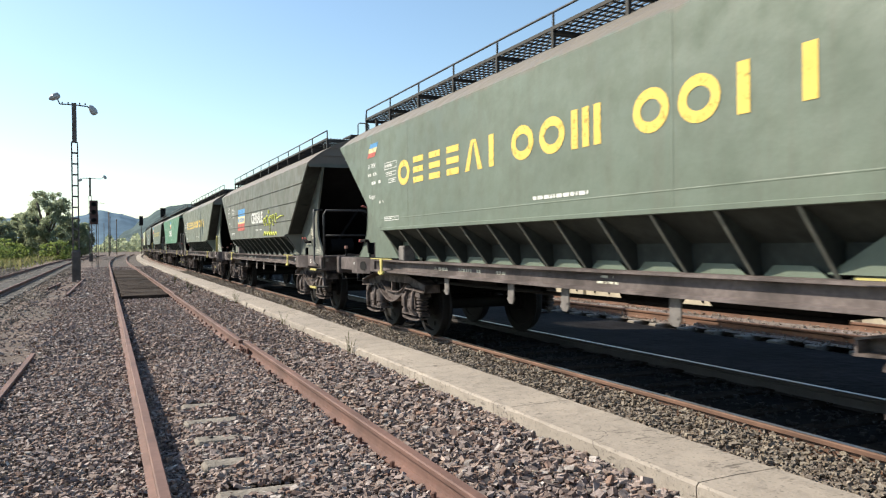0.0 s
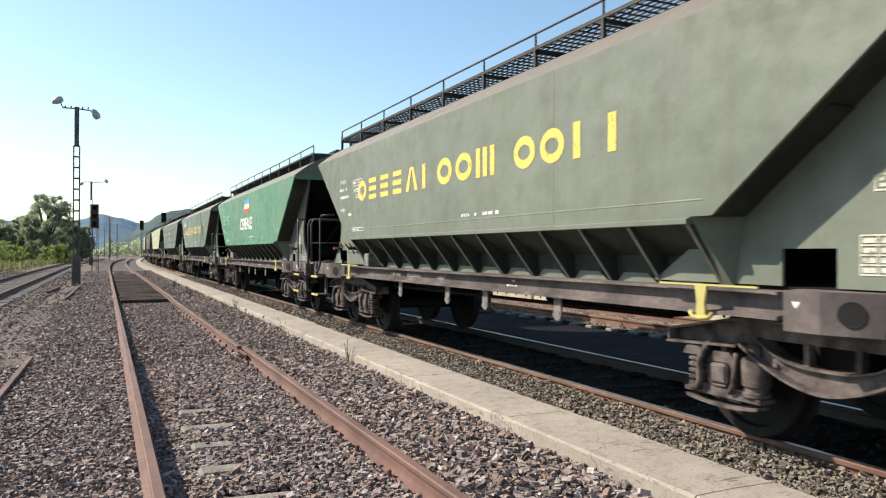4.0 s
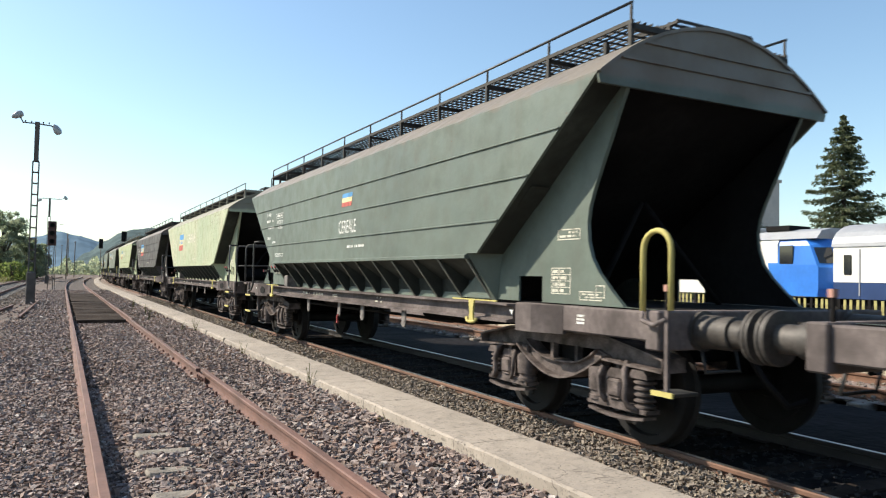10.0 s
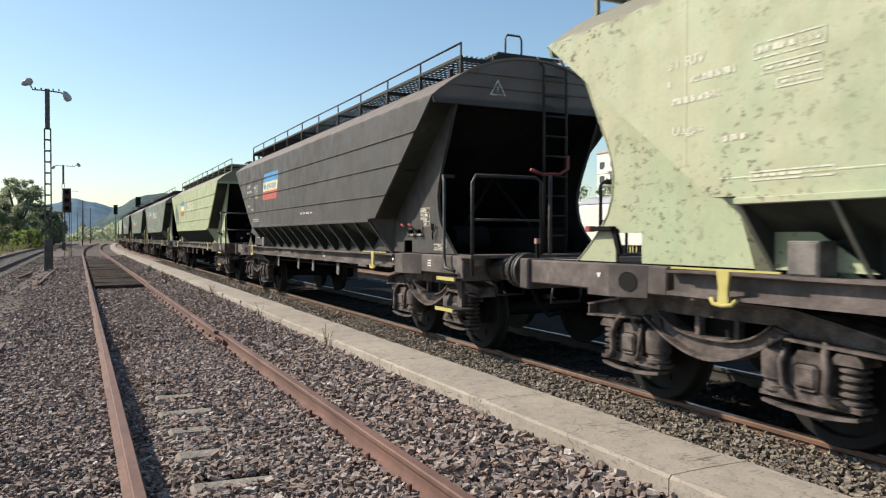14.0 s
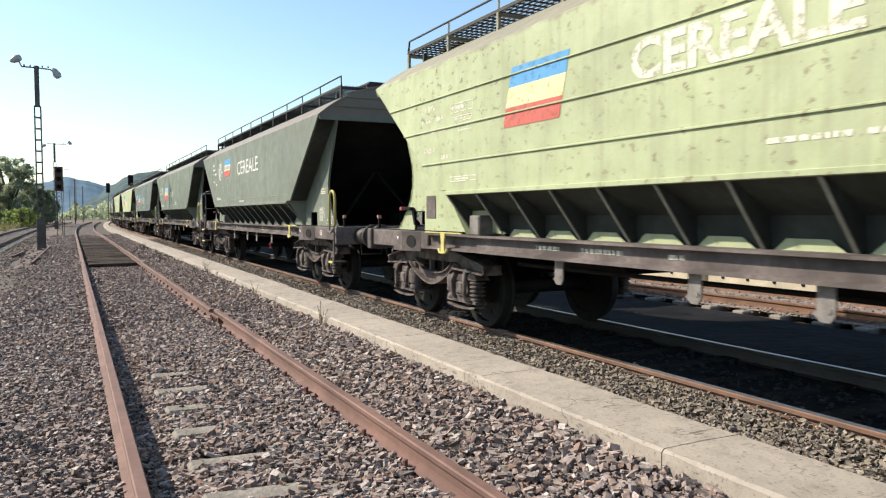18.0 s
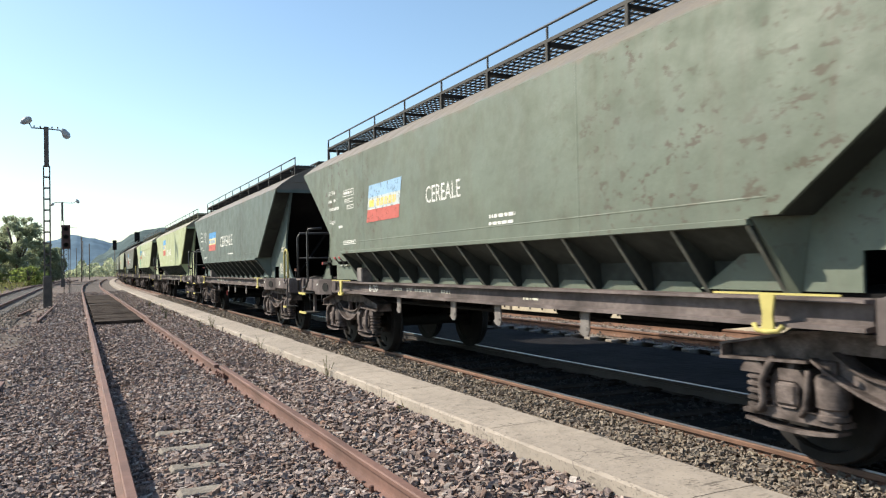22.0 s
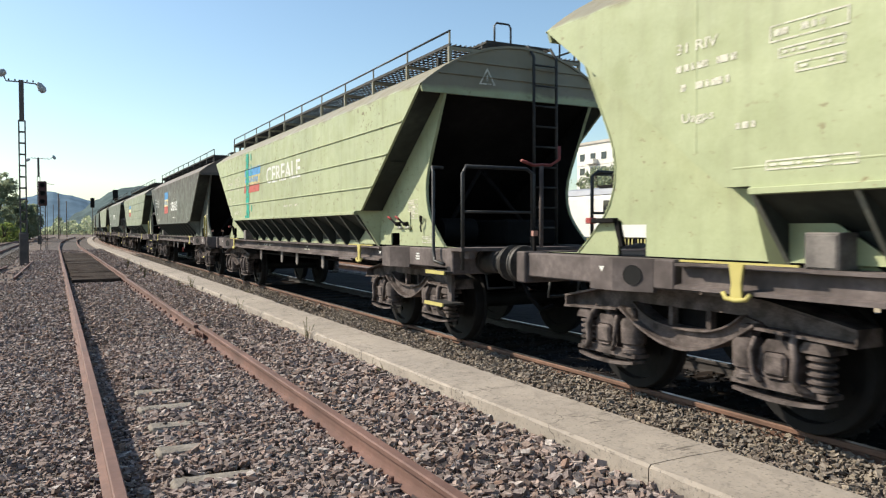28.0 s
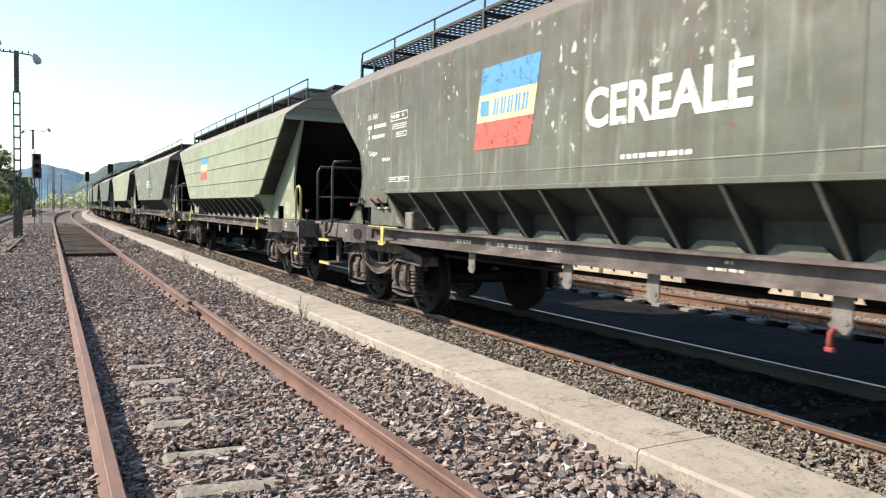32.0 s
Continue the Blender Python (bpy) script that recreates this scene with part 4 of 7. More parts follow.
def chassis(w):
    for s in (-1, 1):
        bm = bm_new()
        a, b = sorted((s * 1.25, s * 1.33))
        prism(bm, [(s * 1.33, 1.10), (s * 1.33, 1.08), (s * 1.255, 1.072), (s * 1.255, 0.955), (s * 1.33, 0.945), (s * 1.33, 0.92), (s * 1.22, 0.92), (s * 1.22, 1.10)], "y", -4.6, 4.6)
        part("solebar", bm, CHASSIS, w, "dusty steel side sill")
        bm = bm_new()
        box(bm, min(s * 0.78, s * 1.30), max(s * 0.78, s * 1.30), -4.5, 4.5, 1.075, 1.095)
        part("ledge", bm, CHASSIS, w)
        for y in (-2.05, -0.6, 0.4, 2.0):
            bm = bm_new()
            prism(bm, [(y - 0.06, 0.93), (y + 0.06, 0.93), (y + 0.06, 0.77), (y + 0.085, 0.745), (y + 0.03, 0.70), (y - 0.03, 0.70), (y - 0.06, 0.745)], "x", s * 1.24, s * 1.255)
            lathe(bm, [(0.018, s * 1.254), (0.018, s * 1.262)], "x", (0, y - 0.025, 0.77), 8)
            part("bracket", bm, BRACKET, w, "hanging bracket under the sill")
        for e in (-1, 1):
            bm = bm_new()
            a, b = sorted((s * 1.14, s * 1.272))
            c, d = sorted((e * 4.66, e * 6.50))
            box(bm, a, b, c, d, 0.90, 1.118, 0.012)
            part("end_sill", bm, CHASSIS, w)
            # the pad's face, with its slanting side turned to -y
            y1, y2, y3 = (-4.71, -4.96, -5.27) if e < 0 else (5.42, 5.16, 4.86)
            bm = bm_new()
            prism(bm, [(s * 1.24, y1), (s * 1.398, y1), (s * 1.398, y2), (s * 1.275, y3), (s * 1.24, y3)], "z", 0.872, 1.117)
            part("jacking_pad", bm, CHASSIS, w)
            ym, nx, ny = (y2 + y3) / 2, abs(y2 - y3), 0.123
            bm = bm_new()
            lathe(bm, [(0.001, 0.006), (0.066, 0.006), (0.074, 0.008), (0.076, -0.01)], "x", (0, 0, 0), 18, False)
            part("jacking_hole", bm, BLACK, w, "round dark jacking hole").matrix_local = pose(s * 1.3365, ym, 0.995, 0, 0, math.degrees(math.atan2(-ny, s * nx)))
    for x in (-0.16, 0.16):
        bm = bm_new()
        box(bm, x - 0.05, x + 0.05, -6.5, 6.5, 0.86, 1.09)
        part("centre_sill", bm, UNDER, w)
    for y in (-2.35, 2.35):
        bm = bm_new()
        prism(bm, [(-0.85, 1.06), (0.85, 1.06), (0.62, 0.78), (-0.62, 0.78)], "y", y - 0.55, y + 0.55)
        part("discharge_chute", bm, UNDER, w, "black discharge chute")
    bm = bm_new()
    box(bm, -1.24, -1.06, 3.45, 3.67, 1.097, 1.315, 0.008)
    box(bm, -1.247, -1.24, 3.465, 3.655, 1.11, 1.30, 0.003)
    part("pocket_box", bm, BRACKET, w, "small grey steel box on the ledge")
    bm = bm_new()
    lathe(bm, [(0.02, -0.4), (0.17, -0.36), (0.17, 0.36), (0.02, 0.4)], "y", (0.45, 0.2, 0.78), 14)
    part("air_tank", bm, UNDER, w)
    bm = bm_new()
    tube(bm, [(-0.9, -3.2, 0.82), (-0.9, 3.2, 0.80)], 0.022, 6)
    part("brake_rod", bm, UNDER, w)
    for e in (-1, 1):
        bm = bm_new()
        c, d = sorted((e * 6.46, e * 6.60))
        box(bm, -1.31, 1.31, c, d, 0.84, 1.13, 0.012)
        part("headstock", bm, CHASSIS, w)
        for x in (-0.875, 0.875):
            bm = bm_new()
            lathe(bm, [(0.15, 6.60), (0.15, 6.63), (0.125, 6.632), (0.122, 6.91), (0.10, 6.915), (0.10, 7.085), (0.185, 7.09), (0.19, 7.105), (0.19, 7.12), (0.182, 7.122), (0.182, 7.135), (0.192, 7.138), (0.192, 7.155), (0.02, 7.168)], "y", (0, 0, 0), 22)
            o = part("buffer", bm, STEEL, w, "greasy steel buffer with a round plate")
            o.matrix_local = pose(x, 0, 0.98, 0, 0, 0 if e > 0 else 180)
        bm = bm_new()
        box(bm, -0.04, 0.04, 6.60, 6.95, 0.93, 1.05, 0.02)
        tube(bm, [(0, 6.88, 0.98), (0.05, 6.98, 0.9), (0.04, 7.02, 0.72), (-0.04, 7.02, 0.72), (-0.05, 6.98, 0.9), (0, 6.88, 0.98)], 0.022, 6)
        tube(bm, [(0.5, 6.62, 0.9), (0.5, 6.85, 0.62), (0.42, 6.98, 0.45), (0.3, 7.05, 0.5)], 0.025, 6)
        part("coupling", bm, UNDER, w, "screw coupling and brake hose").matrix_local = pose(0, 0, 0, 0, 0, 0 if e > 0 else 180)
        for s in (-1, 1):
            bm = bm_new()
            tube(bm, [(s * 0.9, 6.62, 0.84), (s * 0.9, 6.66, 0.68), (s * 0.55, 6.66, 0.68), (s * 0.55, 6.62, 0.84)], 0.014, 6)
            part("shunter_handle", bm, IRON, w).matrix_local = pose(0, 0, 0, 0, 0, 0 if e > 0 else 180)


def walkway(w):
    for s in (-1, 1):
        bm = bm_new()
        for i in range(9):
            x = s * (0.40 + i * 0.068)
            box(bm, x - 0.006, x + 0.006, -5.9, 5.9, 3.515, 3.53)
        for i in range(96):
            y = -5.88 + i * 0.1238
            box(bm, min(s * 0.40, s * 0.95), max(s * 0.40, s * 0.95), y - 0.009, y + 0.009, 3.50, 3.514)
        part("grating", bm, GRATE, w, "open steel walkway grating")
        bm = bm_new()
        box(bm, s * 0.955 - 0.012, s * 0.955 + 0.012, -5.9, 5.9, 3.50, 3.535)
        part("grating_edge", bm, GRATE, w)
        bm = bm_new()
        tube(bm, [(s * 0.96, -5.9, 3.68), (s * 0.96, -2.0, 3.67), (s * 0.96, 1.0, 3.68), (s * 0.96, 5.85, 3.67), (s * 0.96, 5.9, 3.50)], 0.013, 6)
        part("handrail", bm, IRON, w, "thin roof handrail")
        bm = bm_new()
        box(bm, -0.018, 0.018, -0.02, 0.02, roof_z(0.955) - 0.03, 3.50)
        box(bm, -0.009, 0.009, -0.009, 0.009, 3.50, 3.67)
        if s < 0:
            box(bm, 0.0, 0.55, -0.02, 0.02, 3.46, 3.498)
        else:
            box(bm, -0.55, 0.0, -0.02, 0.02, 3.46, 3.498)
        post_me = mesh_of("handrail_post", bm, GRATE)
        for i in range(11):
            part("handrail_post", post_me, None, w).matrix_local = pose(s * 0.955, -5.88 + i * 1.176, 0)
    for e in (-1, 1):
        bm = bm_new()
        for i in range(6):
            y = e * (5.9 - i * 0.1)
            box(bm, -0.46, 0.46, y - 0.009, y + 0.009, 3.60, 3.625)
        for x in (-0.46, 0.0, 0.46):
            c, d = sorted((e * 5.92, e * 5.36))
            box(bm, x - 0.012, x + 0.012, c, d, 3.585, 3.61)
        for x in (-0.45, 0.45):
            box(bm, x - 0.02, x + 0.02, e * 5.8 - 0.02, e * 5.8 + 0.02, 3.44, 3.6)
        part("end_grating", bm, GRATE, w)
        for x, y in ((-0.9, 5.5), (-0.62, 5.7)):
            bm = bm_new()
            box(bm, x - 0.022, x + 0.022, e * y - 0.02, e * y + 0.02, roof_z(x) - 0.02, 3.45)
            part("support_post", bm, GRATE, w)


def end_plain(w, m):
    """The plain end: yellow loop handrail, hanging step and a release lever."""
    bm = bm_new()
    pts = [(-1.33, -6.31, 1.12)] + [(-1.33, -6.45 + 0.14 * math.cos(a), 1.57 + 0.14 * math.sin(a)) for a in steps(0, math.pi, math.pi / 8)] + [(-1.33, -6.59, 1.14)]
    tube(bm, pts, 0.021, 8)
    part("loop_handrail", bm, YELLOW, w, "dull yellow loop handrail").matrix_local = m
    bm = bm_new()
    tube(bm, [(-1.33, -6.31, 1.13), (-1.36, -6.33, 1.06), (-1.36, -6.45, 1.03), (-1.36, -6.58, 1.08)], 0.018, 6)
    box(bm, -1.36, -1.335, -6.59, -6.56, 0.57, 1.14)
    part("step_hanger", bm, CHASSIS, w).matrix_local = m
    bm = bm_new()
    box(bm, -1.40, -1.16, -6.69, -6.49, 0.55, 0.575, 0.004)
    part("step", bm, GRATE, w).matrix_local = m
    bm = bm_new()
    box(bm, -1.415, -1.395, -6.69, -6.49, 0.545, 0.58)
    part("step_edge", bm, YELLOW, w, "yellow-painted step edge").matrix_local = m


def lever(w, e):
    """The yellow discharge release lever at one end of the side towards the yard; e is the end's sign in y."""
    bm = bm_new()
    a, b = sorted((e * 4.5, e * 3.6))
    box(bm, -1.385, -1.37, a, b, 1.115, 1.128)
    prism(bm, [(e * p, q) for p, q in ((4.08, 1.115), (3.97, 1.115), (3.99, 1.0), (3.98, 0.90), (4.07, 0.90), (4.06, 1.0))], "x", -1.395, -1.375)
    tube(bm, [(x, e * p, q) for x, p, q in ((-1.385, 4.13, 0.935), (-1.395, 4.10, 0.90), (-1.40, 4.02, 0.892), (-1.395, 3.95, 0.90), (-1.385, 3.92, 0.935))], 0.016, 6)
    part("release_lever", bm, YELLOW, w, "yellow discharge release lever")


def valve_gear(w, e):
    """A valve plate with two levers and a hose hook, on the side towards the yard."""
    bm = bm_new()
    a, b = sorted((e * 5.06, e * 4.56))
    box(bm, -1.092, -1.081, a, b, 1.34, 1.56, 0.003)
    part("valve_plate", bm, PAINT["olive"], w)
    for y in (-4.68, -4.92):
        y = y if e < 0 else -y - 0.05
        bm = bm_new()
        tube(bm, [(-1.10, y - 0.12, 1.37), (-1.15, y - 0.08, 1.40), (-1.16, y, 1.44), (-1.17, y + 0.10, 1.49), (-1.15, y + 0.15, 1.495)], 0.014, 6)
        lathe(bm, [(0.024, -1.16), (0.03, -1.09)], "x", (0, y - 0.07, 1.405), 8)
        part("valve_lever", bm, UNDER, w, "black valve lever")
        bm = bm_new()
        tube(bm, [(-1.168, y + 0.04, 1.462), (-1.17, y + 0.10, 1.49), (-1.16, y + 0.16, 1.50)], 0.016, 6)
        part("lever_grip", bm, RED, w, "faded red lever grip")
        bm = bm_new()
        box(bm, -1.13, -1.09, y - 0.16, y - 0.06, 1.345, 1.375, 0.006)
        part("lever_stop", bm, FAINT, w, "white lever stop")
    bm = bm_new()
    tube(bm, [(x, -e * p, q) for x, p, q in ((-1.10, -5.37, 1.42), (-1.12, -5.40, 1.50), (-1.12, -5.45, 1.49), (-1.12, -5.44, 1.40), (-1.11, -5.40, 1.36), (-1.11, -5.42, 1.30))], 0.011, 5)
    part("hose_hook", bm, UNDER, w)


def end_brake(w, m, hoops=True):
    """The brake end: railed platform, ladder, handbrake crank and two steps."""
    bm = bm_new()
    box(bm, -1.34, 1.34, -6.85, -6.55, 1.10, 1.135)
    for x in (-1.2, -0.5, 0.5, 1.2):
        box(bm, x - 0.03, x + 0.03, -6.82, -6.58, 1.02, 1.10)
    part("platform", bm, CHASSIS, w, "narrow steel end platform").matrix_local = m
    for s in (-1, 1):
        bm = bm_new()
        tube(bm, [(s * 1.31, -6.82, 0.9), (s * 1.31, -6.82, 1.92), (s * 1.27, -6.82, 2.0), (s * 0.5, -6.82, 2.0), (s * 0.42, -6.82, 1.95), (s * 0.42, -6.82, 1.12)], 0.021, 8)
        tube(bm, [(s * 1.31, -6.82, 1.52), (s * 0.42, -6.82, 1.52)], 0.015, 6)
        part("platform_railing", bm, IRON, w, "black tubular platform railing").matrix_local = m
        bm = bm_new()
        tube(bm, [(s * 1.12, -5.86, 2.05), (s * 1.33, -6.0, 2.04), (s * 1.34, -6.05, 1.98), (s * 1.34, -6.05, 1.1), (s * 1.36, -6.12, 0.98), (s * 1.36, -6.35, 0.95)], 0.019, 8)
        part("grab_rail", bm, IRON, w, "bent black grab rail").matrix_local = m
        for z, y in ((0.85, -6.22), (0.50, -6.18)):
            bm = bm_new()
            a, b = sorted((s * 1.40, s * 1.14))
            box(bm, a, b, y - 0.22, y + 0.22, z, z + 0.025, 0.004)
            part("step", bm, GRATE, w).matrix_local = m
            bm = bm_new()
            a, b = sorted((s * 1.415, s * 1.395))
            box(bm, a, b, y - 0.22, y + 0.22, z - 0.008, z + 0.03)
            part("step_edge", bm, YELLOW, w, "yellow-painted step edge").matrix_local = m
        bm = bm_new()
        a, b = sorted((s * 1.16, s * 1.20))
        box(bm, a, b, -6.22, -6.12, 0.5, 0.9)
        part("step_hanger", bm, CHASSIS, w).matrix_local = m
    bm = bm_new()
    for x in (0.12, 0.46):
        tube(bm, [(x, -5.7, 3.62), (x, -5.95, 3.60), (x, -6.07, 3.45), (x, -6.08, 1.14)], 0.019, 6)
    for i in range(9):
        tube(bm, [(0.12, -6.08, 1.35 + i * 0.25), (0.46, -6.08, 1.35 + i * 0.25)], 0.012, 6)
    part("ladder", bm, GRATE, w, "narrow steel end ladder").matrix_local = m
    for x in (-0.25, 0.75) if hoops else ():
        bm = bm_new()
        tube(bm, [(x, -5.75, 3.5), (x, -5.75, 3.86), (x + 0.03, -5.75, 3.9), (x + 0.21, -5.75, 3.9), (x + 0.24, -5.75, 3.86), (x + 0.24, -5.75, 3.5)], 0.013, 6)
        part("roof_hoop", bm, IRON, w).matrix_local = m
    bm = bm_new()
    tube(bm, [(-0.25, -6.75, 1.13), (-0.25, -6.75, 2.05)], 0.024, 8)
    part("brake_column", bm, CHASSIS, w).matrix_local = m
    bm = bm_new()
    tube(bm, [(-0.52, -6.75, 2.10), (-0.36, -6.75, 2.05), (-0.25, -6.75, 2.06), (-0.12, -6.75, 2.06), (0.0, -6.75, 2.13), (0.0, -6.75, 2.28)], 0.018, 6)
    part("brake_crank", bm, CRANK, w, "faded red handbrake crank").matrix_local = m
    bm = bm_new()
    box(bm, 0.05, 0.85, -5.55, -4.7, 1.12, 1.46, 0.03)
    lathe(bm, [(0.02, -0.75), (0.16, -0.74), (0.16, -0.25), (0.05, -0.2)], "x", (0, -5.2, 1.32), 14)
    part("brake_gear", bm, END_SHADE, w, "black brake cylinder and linkage").matrix_local = m


CRANK = simple("faded_red_crank", (0.25, 0.05, 0.04), 0.6)


AXLE = 0.81


def bogie(w, y):
    b = thing("bogie", "two-axle cast steel bogie grey with road dust", "bogie")
    b.parent = w
    b.matrix_local = pose(0, y, 0)
    del b["category"]
    for s in (-1, 1):
        joined = bm_new() if s > 0 else None

        def piece(name, shape, label=""):
            """A piece of the side frame; on the side away from the yard all of them are one casting."""
            bm = joined or bm_new()
            shape(bm)
            if not joined:
                part(name, bm, BOGIE, b, label)

        def frame_shape(bm):
            # a straight chord whose ends bend down to the spring seats, with flanges above and below
            top = [(-1.34, 0.745), (-1.26, 0.762), (-0.74, 0.862), (-0.55, 0.874), (0.55, 0.874), (0.74, 0.862), (1.26, 0.762), (1.34, 0.745)]
            low = [(-1.34, 0.672), (-0.66, 0.702), (-0.50, 0.752), (0.50, 0.752), (0.66, 0.702), (1.34, 0.672)]
            prism(bm, top + low[::-1], "x", s * 0.98, s * 1.03)
            prism(bm, [(p, q + 0.018) for p, q in top] + top[::-1], "x", s * 0.89, s * 1.135)
            for part_low in (low[:2], low[-2:]):
                prism(bm, part_low + [(p, q - 0.018) for p, q in reversed(part_low)], "x", s * 0.89, s * 1.145)
            for p in (-1.34, 1.326):
                prism(bm, [(p, 0.745), (p + 0.014, 0.745), (p + 0.014, 0.672), (p, 0.672)], "x", s * 0.90, s * 1.13)
            # the belly with its eye, a lit lower flange and two posts
            lo = [(yy, 0.475 + 0.245 * (abs(yy) / 0.64) ** 1.8) for yy in steps(-0.64, 0.64, 0.08)]
            hi = [(yy, 0.600 + 0.150 * (abs(yy) / 0.52) ** 3.0) for yy in steps(-0.52, 0.52, 0.08)]
            prism(bm, lo + hi[::-1], "x", s * 0.985, s * 1.06)
            prism(bm, lo + [(p, q - 0.020) for p, q in reversed(lo)], "x", s * 0.93, s * 1.135)
            prism(bm, [(p, q + 0.014) for p, q in hi] + hi[::-1], "x", s * 0.95, s * 1.10)
            for yy in (-0.20, 0.16):
                box(bm, min(s * 0.99, s * 1.05), max(s * 0.99, s * 1.05), yy - 0.02, yy + 0.02, 0.59, 0.76)

        piece("side_frame", frame_shape, "cast side frame with a curved belly")
        for yy in (-AXLE, AXLE):
            e = 1 if yy > 0 else -1

            def box_shape(bm):
                # axle box: a stout rounded housing, a cover plate, a top lug and the wings that carry the springs
                prism(bm, [(yy - 0.115, 0.37), (yy + 0.115, 0.37), (yy + 0.14, 0.45), (yy + 0.13, 0.57), (yy + 0.07, 0.635), (yy - 0.07, 0.635), (yy - 0.13, 0.57), (yy - 0.14, 0.45)], "x", s * 0.93, s * 1.115)
                box(bm, min(s * 1.115, s * 1.155), max(s * 1.115, s * 1.155), yy - 0.088, yy + 0.088, 0.395, 0.565, 0.03)
                box(bm, min(s * 1.02, s * 1.10), max(s * 1.02, s * 1.10), yy - 0.03, yy + 0.03, 0.62, 0.70, 0.01)
                prism(bm, [(yy - 0.35, 0.345), (yy - 0.12, 0.385), (yy + 0.12, 0.385), (yy + 0.35, 0.345), (yy + 0.35, 0.315), (yy - 0.35, 0.315)], "x", s * 0.98, s * 1.125)

            def strap_shape(bm):
                bow = [(yy + 0.33 * k / 4, 0.262 + 0.03 * (k / 4) ** 2) for k in range(-4, 5)]
                prism(bm, bow + [(p, q - 0.022) for p, q in reversed(bow)], "x", s * 1.0, s * 1.13)

            def hanger_shape(bm):
                h = yy + e * 0.135
                tube(bm, [(s * 1.10, h - 0.02 * e, 0.70), (s * 1.15, h, 0.63), (s * 1.165, h + 0.03 * e, 0.55), (s * 1.165, h + 0.02 * e, 0.42), (s * 1.15, h + 0.05 * e, 0.36), (s * 1.12, h + 0.13 * e, 0.34)], 0.027, 6)
                tube(bm, [(s * 1.13, yy - e * 0.15, 0.64), (s * 1.16, yy - e * 0.165, 0.55), (s * 1.16, yy - e * 0.15, 0.42), (s * 1.14, yy - e * 0.10, 0.36)], 0.020, 6)

            def spring_shape(bm):
                prof = [(0.03, 0.34)]
                for i in range(5):
                    z = 0.36 + i * 0.047
                    prof += [(0.058, z - 0.014), (0.088, z), (0.088, z + 0.016), (0.058, z + 0.028)]
                prof.append((0.03, 0.585))
                lathe(bm, prof, "z", (s * 1.05, yy + e * 0.262, 0), 12)

            def pot_shape(bm):
                # the inner spring sits half hidden in a damper pot
                lathe(bm, [(0.05, 0.345), (0.095, 0.355), (0.095, 0.385), (0.082, 0.39), (0.082, 0.42), (0.10, 0.43), (0.104, 0.59), (0.085, 0.62), (0.04, 0.63)], "z", (s * 1.055, yy - e * 0.262, 0), 14)
                box(bm, min(s * 1.0, s * 1.10), max(s * 1.0, s * 1.10), yy - e * 0.262 - 0.05, yy - e * 0.262 + 0.05, 0.61, 0.71, 0.01)

            def cap_shape(bm):
                d = yy + e * 0.262
                prism(bm, [(d - 0.10, 0.585), (d + 0.10, 0.585), (d + 0.095, 0.61), (d + 0.06, 0.655), (d - 0.06, 0.655), (d - 0.095, 0.61)], "x", s * 0.96, s * 1.13)

            piece("axle_box", box_shape, "dusty axle box with spring wings")
            piece("tie_bar", strap_shape)
            piece("spring_hanger", hanger_shape)
            piece("coil_spring", spring_shape)
            piece("damper_pot", pot_shape, "round damper pot over a spring")
            piece("spring_cap", cap_shape)
        if joined:
            part("side_frame", joined, BOGIE, b)
    bm = bm_new()
    box(bm, -0.95, 0.95, -0.16, 0.16, 0.55, 0.86, 0.02)
    for yy in (-0.36, 0.36):
        box(bm, -0.75, 0.75, yy - 0.04, yy + 0.04, 0.38, 0.5)
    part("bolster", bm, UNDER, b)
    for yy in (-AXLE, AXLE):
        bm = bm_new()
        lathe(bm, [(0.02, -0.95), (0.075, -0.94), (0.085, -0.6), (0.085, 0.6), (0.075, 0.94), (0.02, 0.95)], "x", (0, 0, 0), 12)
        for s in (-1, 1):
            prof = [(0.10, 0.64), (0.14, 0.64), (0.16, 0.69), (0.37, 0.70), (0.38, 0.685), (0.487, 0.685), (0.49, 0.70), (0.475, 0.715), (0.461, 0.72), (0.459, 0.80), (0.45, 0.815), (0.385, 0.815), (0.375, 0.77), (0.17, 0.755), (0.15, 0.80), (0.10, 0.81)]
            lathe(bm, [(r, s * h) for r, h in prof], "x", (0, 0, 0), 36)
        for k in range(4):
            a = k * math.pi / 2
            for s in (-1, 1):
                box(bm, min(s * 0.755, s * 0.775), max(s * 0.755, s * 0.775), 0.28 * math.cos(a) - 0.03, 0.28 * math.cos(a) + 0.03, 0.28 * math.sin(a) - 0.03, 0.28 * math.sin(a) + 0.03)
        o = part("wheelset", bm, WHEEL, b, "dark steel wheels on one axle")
        o.matrix_local = pose(0, yy, 0.46)


